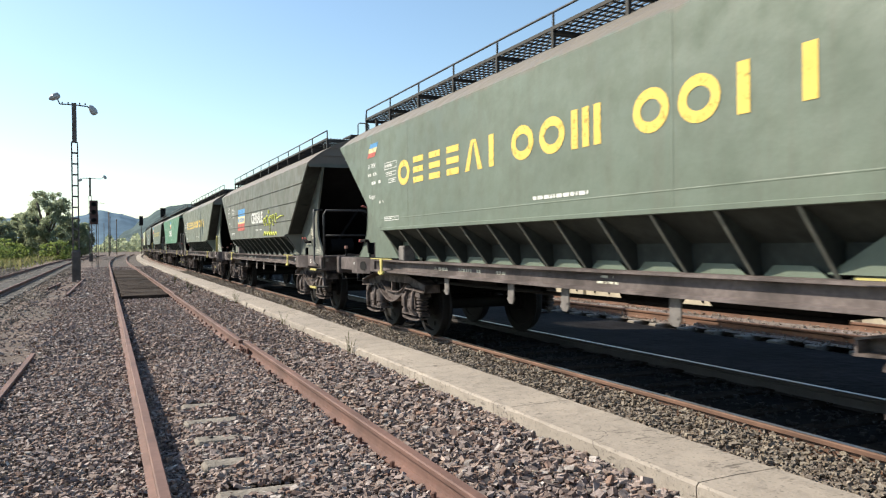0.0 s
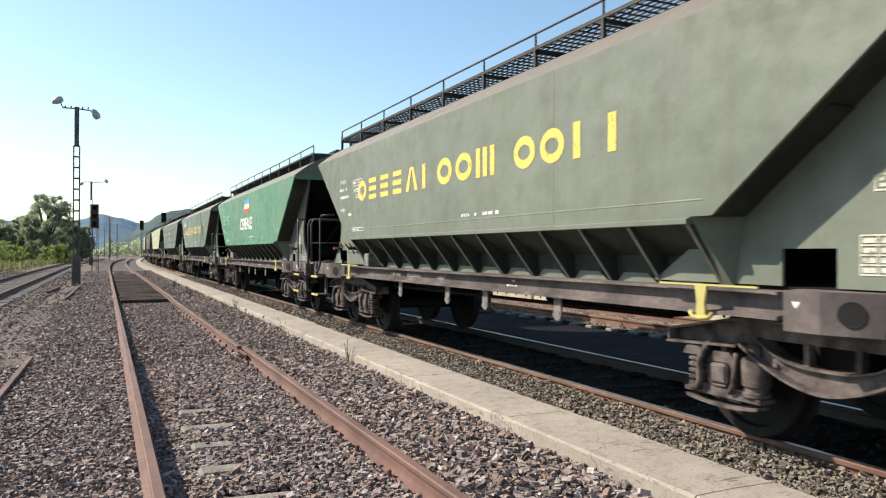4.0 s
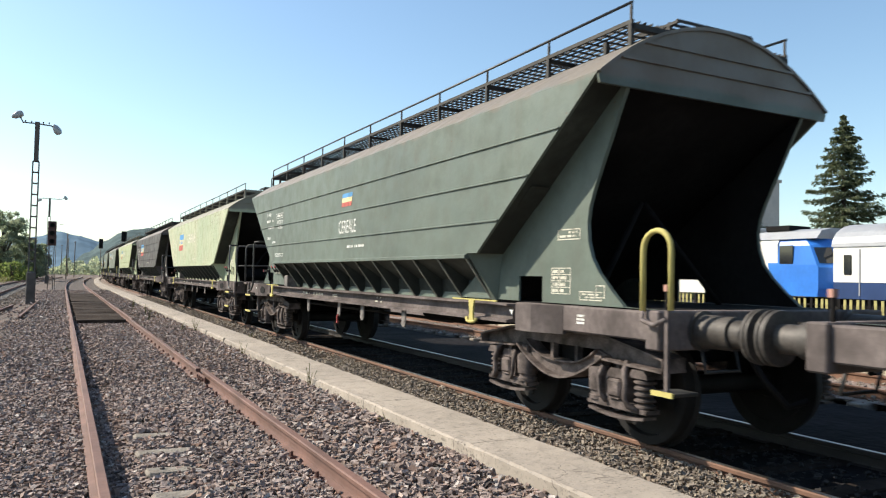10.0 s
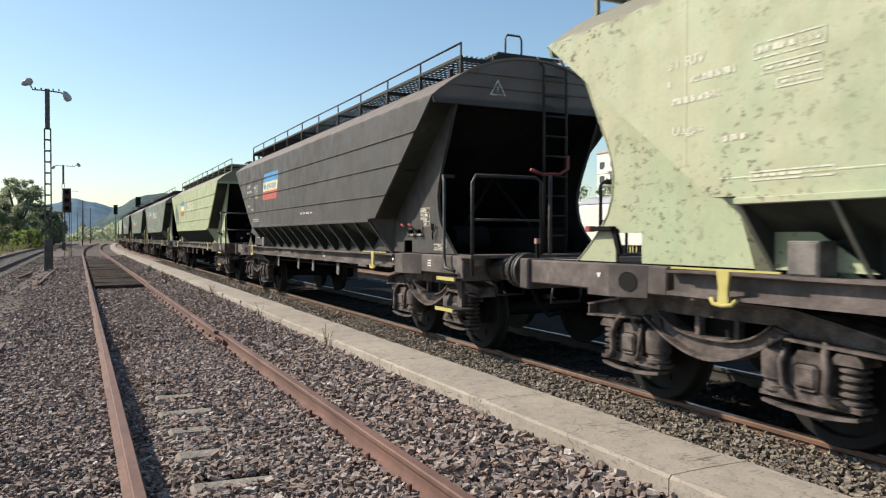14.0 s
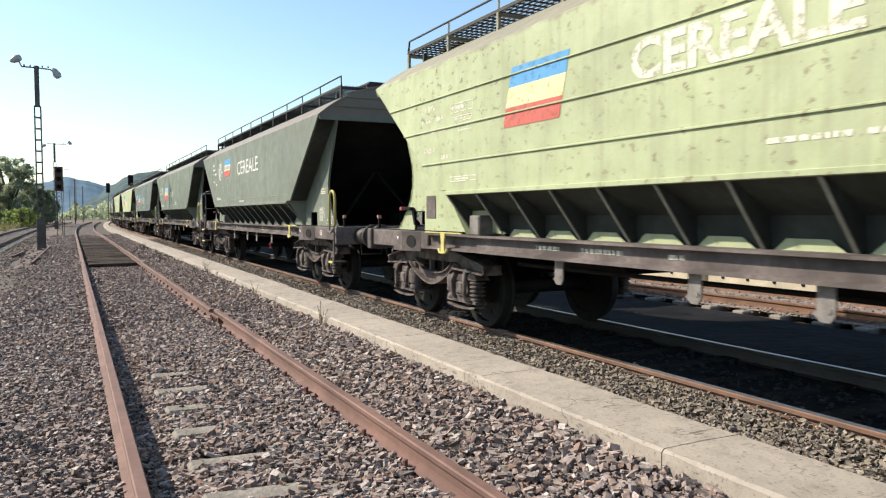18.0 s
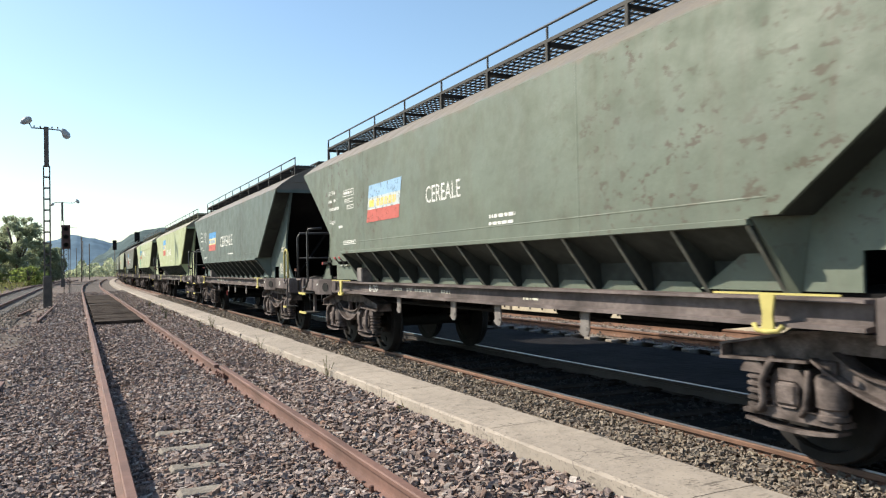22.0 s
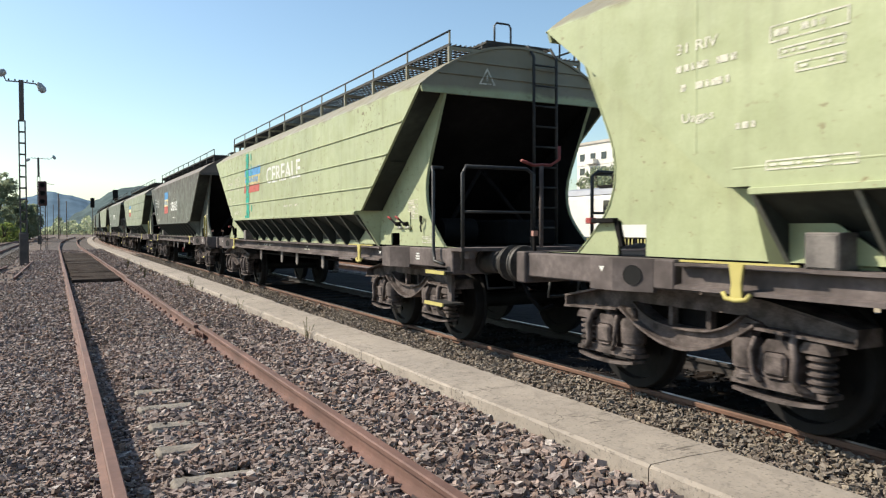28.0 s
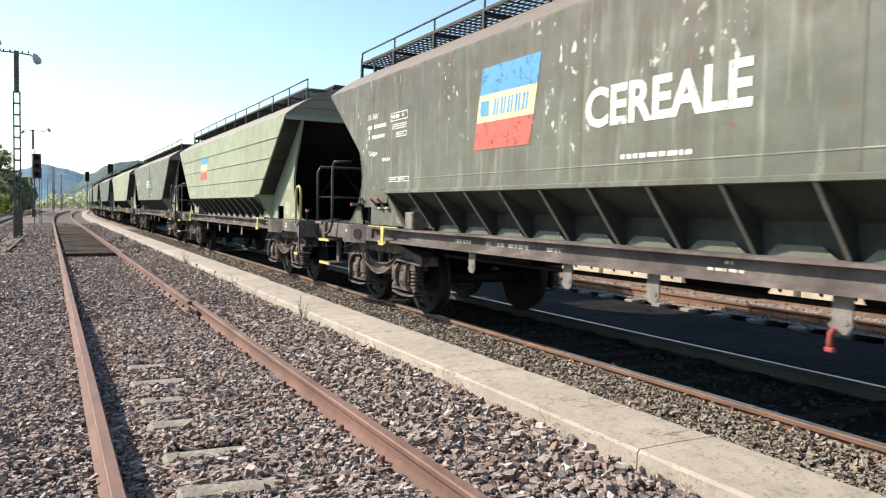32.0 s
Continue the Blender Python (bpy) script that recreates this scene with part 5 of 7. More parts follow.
def far_arm(w, near_brake):
    """A stub arm with a red tip on a slanting prop, at one end of the wagon only; lamp irons on both headstocks."""
    bm = bm_new()
    box(bm, -1.15, -1.09, 5.44, 5.72, 1.385, 1.425, 0.006)
    prism(bm, [(5.42, 1.40), (5.48, 1.42), (5.40, 1.19), (5.36, 1.20)], "x", -1.085, -1.12)
    part("stop_arm", bm, UNDER, w, "black stub arm on a slanting prop")
    bm = bm_new()
    box(bm, -1.153, -1.087, 5.72, 5.79, 1.38, 1.43, 0.006)
    part("arm_tip", bm, RED, w, "faded red arm tip")
    for y in ((6.54,) if near_brake else (-6.52,)):
        bm = bm_new()
        box(bm, -1.16, -1.13, y - 0.012, y + 0.012, 1.13, 1.27)
        part("lamp_iron", bm, UNDER, w)
        bm = bm_new()
        box(bm, -1.17, -1.12, y - 0.016, y + 0.016, 1.27, 1.32)
        part("lamp_plate", bm, PINK, w, "faded red and white lamp plate")


def build_wagon(near_brake):
    w = thing("hopper_wagon", "grain hopper wagon", "railway wagon", "grain train")
    hopper_body(w)
    near, far = pose(0, 0, 0), pose(0, 0, 0, 0, 0, 180)
    end_plates(w, near, *((-4.71, -4.44, 1.285) if near_brake else ()))
    end_plates(w, far, -5.46, -5.14)
    far_arm(w, near_brake)
    for e in (-1, 1):
        lever(w, e)
    valve_gear(w, -1 if near_brake else 1)
    chassis(w)
    walkway(w)
    (end_brake if near_brake else end_plain)(w, near)
    if near_brake:
        end_plain(w, far)
    else:
        end_brake(w, far, False)
    for y in (-4.75, 4.75):
        bogie(w, y)
    return w


# ---------------------------------------------------------------- the train
WAGON_L = 14.35


def run(t):
    """How far the train has come at t seconds; it slows a little."""
    return -0.01566795 * t * t + 6.82050145 * t + 14.42397544


SLACK = {1: 0.39, 2: 0.29, 3: 0.29, 4: -0.16, 5: -0.48, 6: -0.46, 7: -0.19, 8: -0.17, 9: 0.33, 10: 0.56, 11: 0.18, 12: -0.08, 13: -0.29, 14: -0.2, 15: -0.05}


def wagon_centre(k, t):
    return WAGON_L * k - run(t) + SLACK.get(k, 0.0) + HALF_L


# k: paint, brake end first, ribbed sides, label
KINDS = {
    0: ("olive2", False, False, "olive green grain hopper wagon with dusty roof"),
    1: ("olive", True, False, "olive green grain hopper wagon with large yellow lettering"),
    2: ("ribgrey", True, True, "dark grey-green ribbed hopper wagon with lime graffiti"),
    3: ("olive3", False, False, "olive hopper wagon with yellow lettering and yellow handrail"),
    4: ("green", True, False, "bright green faded hopper wagon with white lettering"),
    5: ("olive2", True, False, "olive green hopper wagon with flag and yellow lettering"),
    6: ("ribgrey2", False, True, "grey-green ribbed hopper wagon with small white lettering"),
    7: ("pale", True, False, "pale yellow-green hopper wagon speckled with chipped paint"),
    8: ("dark", True, True, "charcoal brown ribbed hopper wagon with faded flag"),
    9: ("pale2", True, True, "pale yellow-green ribbed hopper wagon with stained eaves"),
    10: ("olive3", False, False, "olive green hopper wagon with flag and white lettering"),
    11: ("rusty", False, False, "olive hopper wagon with brown rust patches and flag"),
    12: ("slate", False, False, "dark grey-green hopper wagon with flag and thin white lettering"),
    13: ("pale3", True, False, "pale yellow-green hopper wagon with flag and worn lettering"),
    14: ("pale2", True, True, "pale yellow-green ribbed hopper wagon with teal spray stripe"),
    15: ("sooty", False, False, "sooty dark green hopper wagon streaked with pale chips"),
    16: ("sage", False, True, "sage green ribbed hopper wagon with faded flag"),
    17: ("olive3", True, False, "olive green grain hopper wagon with white lettering"),
    18: ("sage", False, False, "pale sage green grain hopper wagon"),
    19: ("slate", True, False, "dark grey-green grain hopper wagon"),
    20: ("ribgrey", False, True, "grey-green ribbed grain hopper wagon"),
    21: ("olive", True, False, "olive green grain hopper wagon"),
    22: ("pale3", False, False, "pale yellow-green grain hopper wagon"),
    23: ("olive2", True, False, "olive green grain hopper wagon"),
    24: ("slate", False, True, "dark grey-green ribbed grain hopper wagon"),
}
# where the bogies of some wagons sit, near end and far end
PIVOTS = {12: (-4.70, 4.75), 1: (-4.75, 4.32), 2: (-5.03, 4.75), 4: (-4.71, 4.75), 6: (-5.12, 5.03), 7: (-4.75, 4.42), 8: (-5.28, 4.75), 9: (-5.17, 4.9), 10: (-4.75, 4.62), 11: (-4.75, 4.47), 14: (-5.0, 4.95), 16: (-5.05, 5.0)}
MASTER = {b: build_wagon(b) for b in (False, True)}
WAGONS = {}
last = {b: max(k for k, v in KINDS.items() if v[1] == b) for b in MASTER}
stiff_me, seam_me = [], []
for z in (1.905, 2.285, 2.64):
    s = 4.13 + (z - 1.595) / 0.757 - 0.012
    for e in (-1, 1):
        bm = bm_new()
        prism(bm, [(e * HALF_W, z - 0.012), (e * (HALF_W + 0.016), z - 0.008), (e * (HALF_W + 0.016), z + 0.002), (e * HALF_W, z + 0.010)], "y", -s, s)
        stiff_me.append(mesh_of("stiffener", bm, PAINT["olive"]))
for y in (-2.2, 2.9, 4.35):
    z0 = HIP if abs(y) < 3.9 else 1.66 + (abs(y) - 4.13) * 0.757
    bm = bm_new()
    prism(bm, [(-HALF_W, y - 0.012), (-HALF_W - 0.003, y - 0.004), (-HALF_W - 0.003, y + 0.004), (-HALF_W, y + 0.012)], "z", z0, EAVE - 0.01)
    seam_me.append(mesh_of("stiffener", bm, PAINT["olive"]))
bm = bm_new()
prism(bm, [(-HALF_W, 1.70), (-HALF_W - 0.002, 1.706), (-HALF_W - 0.002, 1.710), (-HALF_W, 1.716)], "y", -4.05, 4.05)
seam_me.append(mesh_of("stiffener", bm, PAINT["olive"]))
for k, (paint, brake, ribbed, label) in KINDS.items():
    w = MASTER[brake] if k == last[brake] else copy_thing(MASTER[brake], pose(0, 0, 0))
    tagged(w, label)
    for me in stiff_me if ribbed else seam_me:
        part("stiffener", me, None, w)
    for o in w.children:
        kind = o.name.split(".")[0]
        if kind in PAINTED and (kind != "handrail_post" or paint.startswith("pale")):
            lower = kind in ("side_plate", "plate_flange", "end_rib", "gable", "valve_plate", "rib_foot")
            own_material(o, PAINT["ribgrey" if paint == "green" and lower and kind != "gable" else paint])
    WAGONS[k] = w
    if k >= 18:
        # the last wagons stay far off: without their smallest fittings
        for o in list(w.children_recursive):
            if o.name.split(".")[0] in ("valve_lever", "lever_grip", "lever_stop", "hose_hook", "lamp_iron", "lamp_plate", "stop_arm", "arm_tip", "shunter_handle", "jacking_hole", "brake_rod", "gusset", "strut", "spring_hanger", "tie_bar", "bracket", "support_post", "rib_edge", "pocket_box"):
                bpy.data.objects.remove(o)
    if ribbed:
        # their end fittings sit a little farther out
        for o in w.children:
            if o.name.split(".")[0] in ("loop_handrail", "step_hanger", "step", "step_edge", "jacking_pad", "jacking_hole", "grab_rail"):
                low = min(c[1] for c in o.bound_box)
                turned = o.matrix_local.to_3x3()[1][1] < -0.5
                if (o.matrix_local.translation.y if o.name.startswith("jacking_hole") else (-low if turned else low)) < -4.0:
                    o.location.y -= 0.15
    for o in w.children:
        if o.name.split(".")[0] == "bogie" and k in PIVOTS:
            o.location.y = PIVOTS[k][0 if o.location.y < 0 else 1]


# ---------------------------------------------------------------- painted words, flags and data on the sides
def flag(w, y0, y1, z0, z1, lean=-0.05, bars=True, yellow=None, blue=None, marks=None):
    h = (z1 - z0) / 3
    for i, (name, m) in enumerate((("red_stripe", FLAGR), ("yellow_stripe", yellow or FLAGY), ("blue_stripe", blue or BLUE))):
        bm = bm_new()
        quad(bm, y0 + lean * i, y1 + lean * i, z0 + h * i, z0 + h * (i + 1), lean=lean)
        part("flag_stripe", bm, m, w, name.replace("_", " ") + " of a painted flag")
    if bars:
        bm = bm_new()
        a, b = y0 + lean * 1.2, y1 + lean * 1.2
        quad(bm, a + (b - a) * 0.06, a + (b - a) * 0.22, z0 + h * 1.22, z0 + h * 1.78, -HALF_W - 0.006)
        part("flag_marking", bm, marks or BLUE, w)
        for i in range(5):
            bm = bm_new()
            u = 0.30 + i * 0.125
            quad(bm, a + (b - a) * u, a + (b - a) * (u + 0.035), z0 + h * 1.2, z0 + h * 1.8, -HALF_W - 0.006, lean * 0.5)
            quad(bm, a + (b - a) * (u + 0.055), a + (b - a) * (u + 0.085), z0 + h * 1.2, z0 + h * 1.8, -HALF_W - 0.006, lean * 0.5)
            part("flag_marking", bm, marks or BLUE, w)


def word(w, text, y0, y1, z0, z1, m=None, bold=0.012):
    me = letters(text, y0 - y1, z1 - z0, y0, z0, bold)
    me.materials.append(m or WHITE)
    part("lettering", me, None, w, "white painted word")


def company_marks(w, spans, z0, z1, gold):
    """A company's name as plain yellow shapes of its letters' size: rings, stacked bars, uprights and a chevron."""
    h = z1 - z0
    for kind, y0, y1 in spans:
        bm = bm_new()
        x = -HALF_W - 0.004
        if kind == "o":
            n, cy, cz, a, b, t = 20, (y0 + y1) / 2, (z0 + z1) / 2, (y0 - y1) / 2, h / 2, 0.085
            out = [bm.verts.new((x, cy - a * math.cos(i * math.tau / n), cz + b * math.sin(i * math.tau / n))) for i in range(n)]
            inn = [bm.verts.new((x, cy - (a - t) * math.cos(i * math.tau / n), cz + (b - t) * math.sin(i * math.tau / n))) for i in range(n)]
            for i in range(n):
                bm.faces.new((out[i], out[(i + 1) % n], inn[(i + 1) % n], inn[i]))
        elif kind == "e":
            for u in (0.0, 0.39, 0.78):
                quad(bm, y0 - 0.03, y1 + 0.06, z0 + h * u, z0 + h * (u + 0.22))
        elif kind == "a":
            m = (y0 + y1) / 2
            for s in (-1, 1):
                bm.faces.new([bm.verts.new((x, m + s * q, z)) for q, z in ((0.21, z0), (0.105, z0), (-0.005, z1), (0.06, z1))])
        elif kind == "i":
            quad(bm, y0 - 0.05, y0 - 0.155, z0, z1)
        else:
            for u in (0.0, 0.5, 1.0):
                quad(bm, y0 + (y1 - y0 + 0.095) * u, y0 + (y1 - y0 + 0.095) * u - 0.095, z0, z1)
        part("company_mark", bm, gold, w, "plain yellow painted shape")


def name_spans(y0):
    """Nine shapes, a gap and four shapes, from y0 on."""
    first = [(k, y0 - 0.523 * i, y0 - 0.523 * i - 0.42) for i, k in enumerate("oeeeaioou")]
    return first + [(k, y0 - 5.01 - 0.49 * i, y0 - 5.01 - 0.49 * i - 0.40) for i, k in enumerate("ooii")]


SMALL = {}


def small_word(w, text, m, *at):
    if (text, at) not in SMALL:
        me = letters(text, at[0] - at[1], at[3] - at[2], at[0], at[2], 0.012, *at[4:])
        me.materials.append(WHITE)
        SMALL[text, at] = me
    own_material(part("lettering", SMALL[text, at], None, w, "small white stencilled word"), m)


def bars(w, k, m, name, label, *rows):
    """Each stencilled line is a mark of its own: plain bars of the size of its writing."""
    rnd = random.Random(k * 7 + len(rows))
    for (y0, y1, z0, z1, framed, x) in rows:
        bm = bm_new()
        if framed:
            frame_marks(bm, y0, y1, z0, z1, 0.010, x)
            if framed > 1:
                data_marks(bm, rnd, y0 - 0.03, y1 + 0.03, z0 + 0.015, z1 - 0.015, framed - 1, x)
        else:
            data_marks(bm, rnd, y0, y1, z0, z1, 1, x)
        tagged(part(name, bm, m, w), label, kind="stuff")


def side_data(w, k, m):
    x = -HALF_W - 0.004
    dy, dz = {5: (0.0, -0.22), 10: (-0.28, 0.20)}.get(k, (0.0, 0.0))
    if k > 18:
        return
    if k <= 17:
        small_word(w, "31 RIV", m, 4.52 + dy, 4.17 + dy, 2.50 + dz, 2.57 + dz)
        small_word(w, "Uagps", m, 4.47 + dy, 4.20 + dy, 2.02 + dz, 2.10 + dz)
    high = {10: [(0.54, -0.07, 1.625, 1.685, 0, x)], 11: [(-0.73, -1.39, 1.78, 1.84, 0, x), (-0.72, -1.30, 1.71, 1.765, 0, x)]}.get(k, [(-0.3, -1.2, 1.73, 1.79, 0, x)])
    if k == 10:
        tables = [(3.24, 2.84, 2.64, 2.72, 2, x), (3.32, 2.86, 2.55, 2.62, 2, x), (3.30, 2.98, 2.46, 2.53, 2, x), (2.97, 2.76, 2.46, 2.53, 2, x), (3.28, 2.98, 2.36, 2.44, 2, x), (3.27, 2.97, 2.26, 2.34, 2, x), (3.69, 3.08, 1.74, 1.80, 2, x)]
    else:
        tables = [(3.79, 3.30, 2.42 + dz, 2.52 + dz, 2, x), (3.73, 3.32, 2.32, 2.38, 2, x), (3.62, 3.32, 2.22, 2.28, 2, x), (3.81, 3.24, 1.68, 1.74, 2, x)]
    bars(w, k, m, "side_marking", "small white stencilled data", (4.52 + dy, 3.92 + dy, 2.36 + dz, 2.44 + dz, 0, x), (4.48 + dy, 3.90 + dy, 2.23 + dz, 2.31 + dz, 0, x), (4.03 + dy, 3.80 + dy, 1.93 + dz, 2.0 + dz, 0, x), *tables, *high)
    bars(w, k, FAINT, "sill_marking", "faded white number bars", (2.36, 1.86, 0.985, 1.05, 0, -1.259), (1.72, 0.95, 0.985, 1.05, 0, -1.259), (0.70, 0.41, 0.985, 1.045, 0, -1.259), (-1.16, -1.36, 1.025, 1.06, 0, -1.259), (-1.10, -1.44, 0.975, 1.01, 0, -1.259))
    # two data tables, a ruled grid and a stencilled line on the near end plate
    low = 0.30 if KINDS[k][1] else 0.04
    bars(w, k, FAINT, "plate_marking", "white stencilled data table", *([] if KINDS[k][1] else [(-5.07, -5.40, 1.70, 1.80, 3, -1.085)]), (-5.40, -5.70, 1.165, 1.245, 3, -1.085), (-5.62, -5.74, 1.19, 1.30, 1, -1.085))
    bm = bm_new()
    for i in range(5):
        quad(bm, -4.98, -5.27, 1.17 + low + i * 0.058, 1.178 + low + i * 0.058, -1.085)
    for u in (-4.98, -5.09, -5.262):
        quad(bm, u, u - 0.008, 1.17 + low, 1.41 + low, -1.085)
    for i in range(4):
        quad(bm, -5.0, -5.08, 1.187 + low + i * 0.058, 1.216 + low + i * 0.058, -1.085)
        quad(bm, -5.11, -5.17 - 0.02 * (i % 3), 1.187 + low + i * 0.058, 1.216 + low + i * 0.058, -1.085)
    tagged(part("plate_marking", bm, FAINT, w), "ruled white data grid", kind="stuff")
    bm = bm_new()
    for y, z in ((-4.80, 1.03), (5.28, 1.03)):
        bm.faces.new([bm.verts.new((-1.401, y + p, z + q)) for p, q in ((0.03, 0.022), (-0.03, 0.022), (0, -0.022))])
    for z in (0.975, 1.005, 1.035):
        quad(bm, -5.60 - z * 0.01, -5.71, z, z + 0.018, -1.275)
    tagged(part("sill_marking", bm, WHITE, w), "small white triangles on the sill", kind="stuff")
    if k % 2 == 0 and k < 17 and KINDS[k][1]:
        bars(w, k, WHITE, "plate_marking", "", (4.9, 4.62, 1.30, 1.62, 1, -1.085))


def triangle_sign(w):
    bm = bm_new()
    y = -HALF_L - 0.024
    a = [(-0.635, 3.06), (-0.405, 3.06), (-0.52, 3.26)]
    c = (-0.52, 3.125)
    for (x0, z0), (x1, z1) in zip(a, a[1:] + a[:1]):
        q = [(x0, z0), (x1, z1), (c[0] + (x1 - c[0]) * 0.75, c[1] + (z1 - c[1]) * 0.75), (c[0] + (x0 - c[0]) * 0.75, c[1] + (z0 - c[1]) * 0.75)]
        bm.faces.new([bm.verts.new((x, y, z)) for x, z in q])
    bm.faces.new([bm.verts.new((x, y, z)) for x, z in ((-0.53, 3.10), (-0.51, 3.10), (-0.51, 3.17), (-0.53, 3.17))])
    part("warning_triangle", bm, FAINT, w, "small outlined warning triangle")


Z = 0.15
WORN_YELLOW = flat("washed_out_flag_yellow", (0.52, 0.46, 0.22), worn=0.5)
PALE_SKY = flat("flag_paint_faded_to_white", (0.46, 0.52, 0.53), worn=0.35)
FADED_BLUE = flat("flag_blue_faded_pale", (0.27, 0.43, 0.60), worn=0.2)
PALE_GOLD = flat("faded_yellow_lettering_paint", (0.55, 0.45, 0.16))
company_marks(WAGONS[1], name_spans(3.24), 2.30 - Z, 2.64 - Z, GOLD)
flag(WAGONS[1], 4.55, 4.2, 2.82 - Z, 3.02 - Z, bars=False)
word(WAGONS[2], "CEREALE", 0.31, -1.29, 1.94, 2.235, bold=0.025)
flag(WAGONS[2], 2.63, 1.46, 1.795, 2.43, -0.035)
company_marks(WAGONS[3], name_spans(3.52), 2.31 - Z, 2.63 - Z, GOLD)
word(WAGONS[4], "CEREALE", 1.1, -0.9, 2.13 - Z, 2.48 - Z, bold=0.028)
flag(WAGONS[4], 0.46, -0.34, 2.60 - Z, 3.0 - Z, bars=False)
company_marks(WAGONS[5], name_spans(3.15), 2.28 - Z, 2.62 - Z, PALE_GOLD)
flag(WAGONS[5], 4.55, 3.63, 2.60 - Z, 3.08 - Z)
flag(WAGONS[6], -0.028, -0.455, 2.365, 2.56, -0.012, bars=False)
word(WAGONS[6], "CEREALE", 0.078, -0.656, 1.966, 2.16, bold=0.0)
flag(WAGONS[7], 2.736, 1.83, 2.093, 2.654, -0.065)
word(WAGONS[7], "CEREALE", 0.70, -0.88, 2.305, 2.587, FAINT, 0.03)
flag(WAGONS[8], 2.85, 1.54, 2.29 - Z, 2.87 - Z)
flag(WAGONS[9], 2.7, 1.8, 2.3 - Z, 2.85 - Z, bars=False)
word(WAGONS[9], "CEREALE", 0.9, -0.9, 2.45 - Z, 2.75 - Z, FAINT, 0.03)
flag(WAGONS[10], 2.56, 1.72, 2.345, 2.785, -0.057)
word(WAGONS[10], "CEREALE", 0.77, -1.50, 2.31, 2.63, bold=-0.004)
flag(WAGONS[11], 2.768, 1.60, 1.963, 2.481, -0.04, yellow=PALE_SKY, blue=FADED_BLUE, marks=GOLD)
word(WAGONS[11], "CEREALE", 0.76, -0.12, 2.07, 2.27, bold=0.0)
flag(WAGONS[12], 2.879, 1.637, 1.918, 2.472, -0.05)
word(WAGONS[12], "CEREALE", 0.79, -1.09, 1.985, 2.28, bold=-0.004)
flag(WAGONS[13], 2.55, 1.55, 2.2 - Z, 2.92 - Z)
word(WAGONS[13], "CEREALE", 0.96, -0.7, 2.17 - Z, 2.43 - Z, bold=0.02)
flag(WAGONS[14], 2.87, 1.52, 2.125, 2.655, -0.045, yellow=WORN_YELLOW)
word(WAGONS[14], "CEREALE", 0.92, -1.35, 2.38 - Z, 2.70 - Z, bold=0.012)
flag(WAGONS[15], 1.76, 0.80, 2.09 - Z, 2.87 - Z)
word(WAGONS[15], "CEREALE", 0.04, -1.52, 2.15 - Z, 2.46 - Z, bold=0.03)
flag(WAGONS[16], 2.3, 1.4, 2.2 - Z, 2.8 - Z, bars=False)
word(WAGONS[17], "CEREALE", 0.8, -1.2, 2.2 - Z, 2.5 - Z)
# red pull handles that hang from a bracket under the sill
for k, y in ((10, -2.08), (15, -2.02), (12, 0.42), (6, 0.36)):
    bm = bm_new()
    tube(bm, [(-1.27, y, 0.73), (-1.29, y + 0.01, 0.70), (-1.285, y + 0.015, 0.65), (-1.28, y + 0.015, 0.61)], 0.017, 6)
    box(bm, -1.30, -1.265, y - 0.012, y + 0.04, 0.595, 0.625, 0.006)
    part("pull_handle", bm, RED, WAGONS[k], "faded red pull handle under the sill")
bm = bm_new()
box(bm, -1.088, -1.081, 4.82, 5.08, 1.28, 1.56)
part("panel", bm, CHASSIS, WAGONS[9], "plain grey painted panel")
for k, w in WAGONS.items():
    side_data(w, k, FAINT if k in (4, 7, 8, 9, 13, 14, 16, 18, 22) else WHITE)
    if KINDS[k][1]:
        triangle_sign(w)
# lime scrawl and the teal stroke
bm = bm_new()
gx = -HALF_W - 0.007
# six sprayed loops, a wavy underline and a long tail
def loop(y, z, a, b, start, end, lean=0.0):
    tube(bm, [(gx, y - a * math.cos(q) - lean * math.sin(q), z + b * math.sin(q)) for q in steps(start, end, 0.45)], 0.014, 4)


loop(-1.62, 1.95, 0.09, 0.10, -0.4, 5.0)
loop(-1.88, 1.97, 0.09, 0.12, 0.6, 5.6)
loop(-2.10, 2.18, 0.035, 0.04, 0, 6.3)
tube(bm, [(gx, -2.10, 2.05), (gx, -2.11, 1.84)], 0.014, 4)
loop(-2.33, 1.98, 0.09, 0.10, 0.2, 6.4)
tube(bm, [(gx, -2.22, 2.08), (gx, -2.24, 1.66)], 0.014, 4)
loop(-2.60, 2.02, 0.07, 0.07, -0.8, 3.6)
loop(-2.64, 1.89, 0.07, 0.06, 1.6, 5.6)
loop(-2.95, 2.00, 0.10, 0.11, -0.5, 5.2)
tube(bm, [(gx, -3.05, 1.98), (gx, -3.45, 2.03), (gx, -3.75, 2.02)], 0.014, 4)
tube(bm, [(gx, -1.35, 1.98), (gx, -1.55, 2.05), (gx, -1.45, 1.90)], 0.014, 4)
tube(bm, [(gx, -1.45 - 0.134 * i, 1.645 + (0.055 if i % 2 else -0.045) - 0.003 * i) for i in range(13)], 0.016, 4)
part("graffiti", bm, LIME, WAGONS[2], "lime green sprayed scrawl")
bm = bm_new()
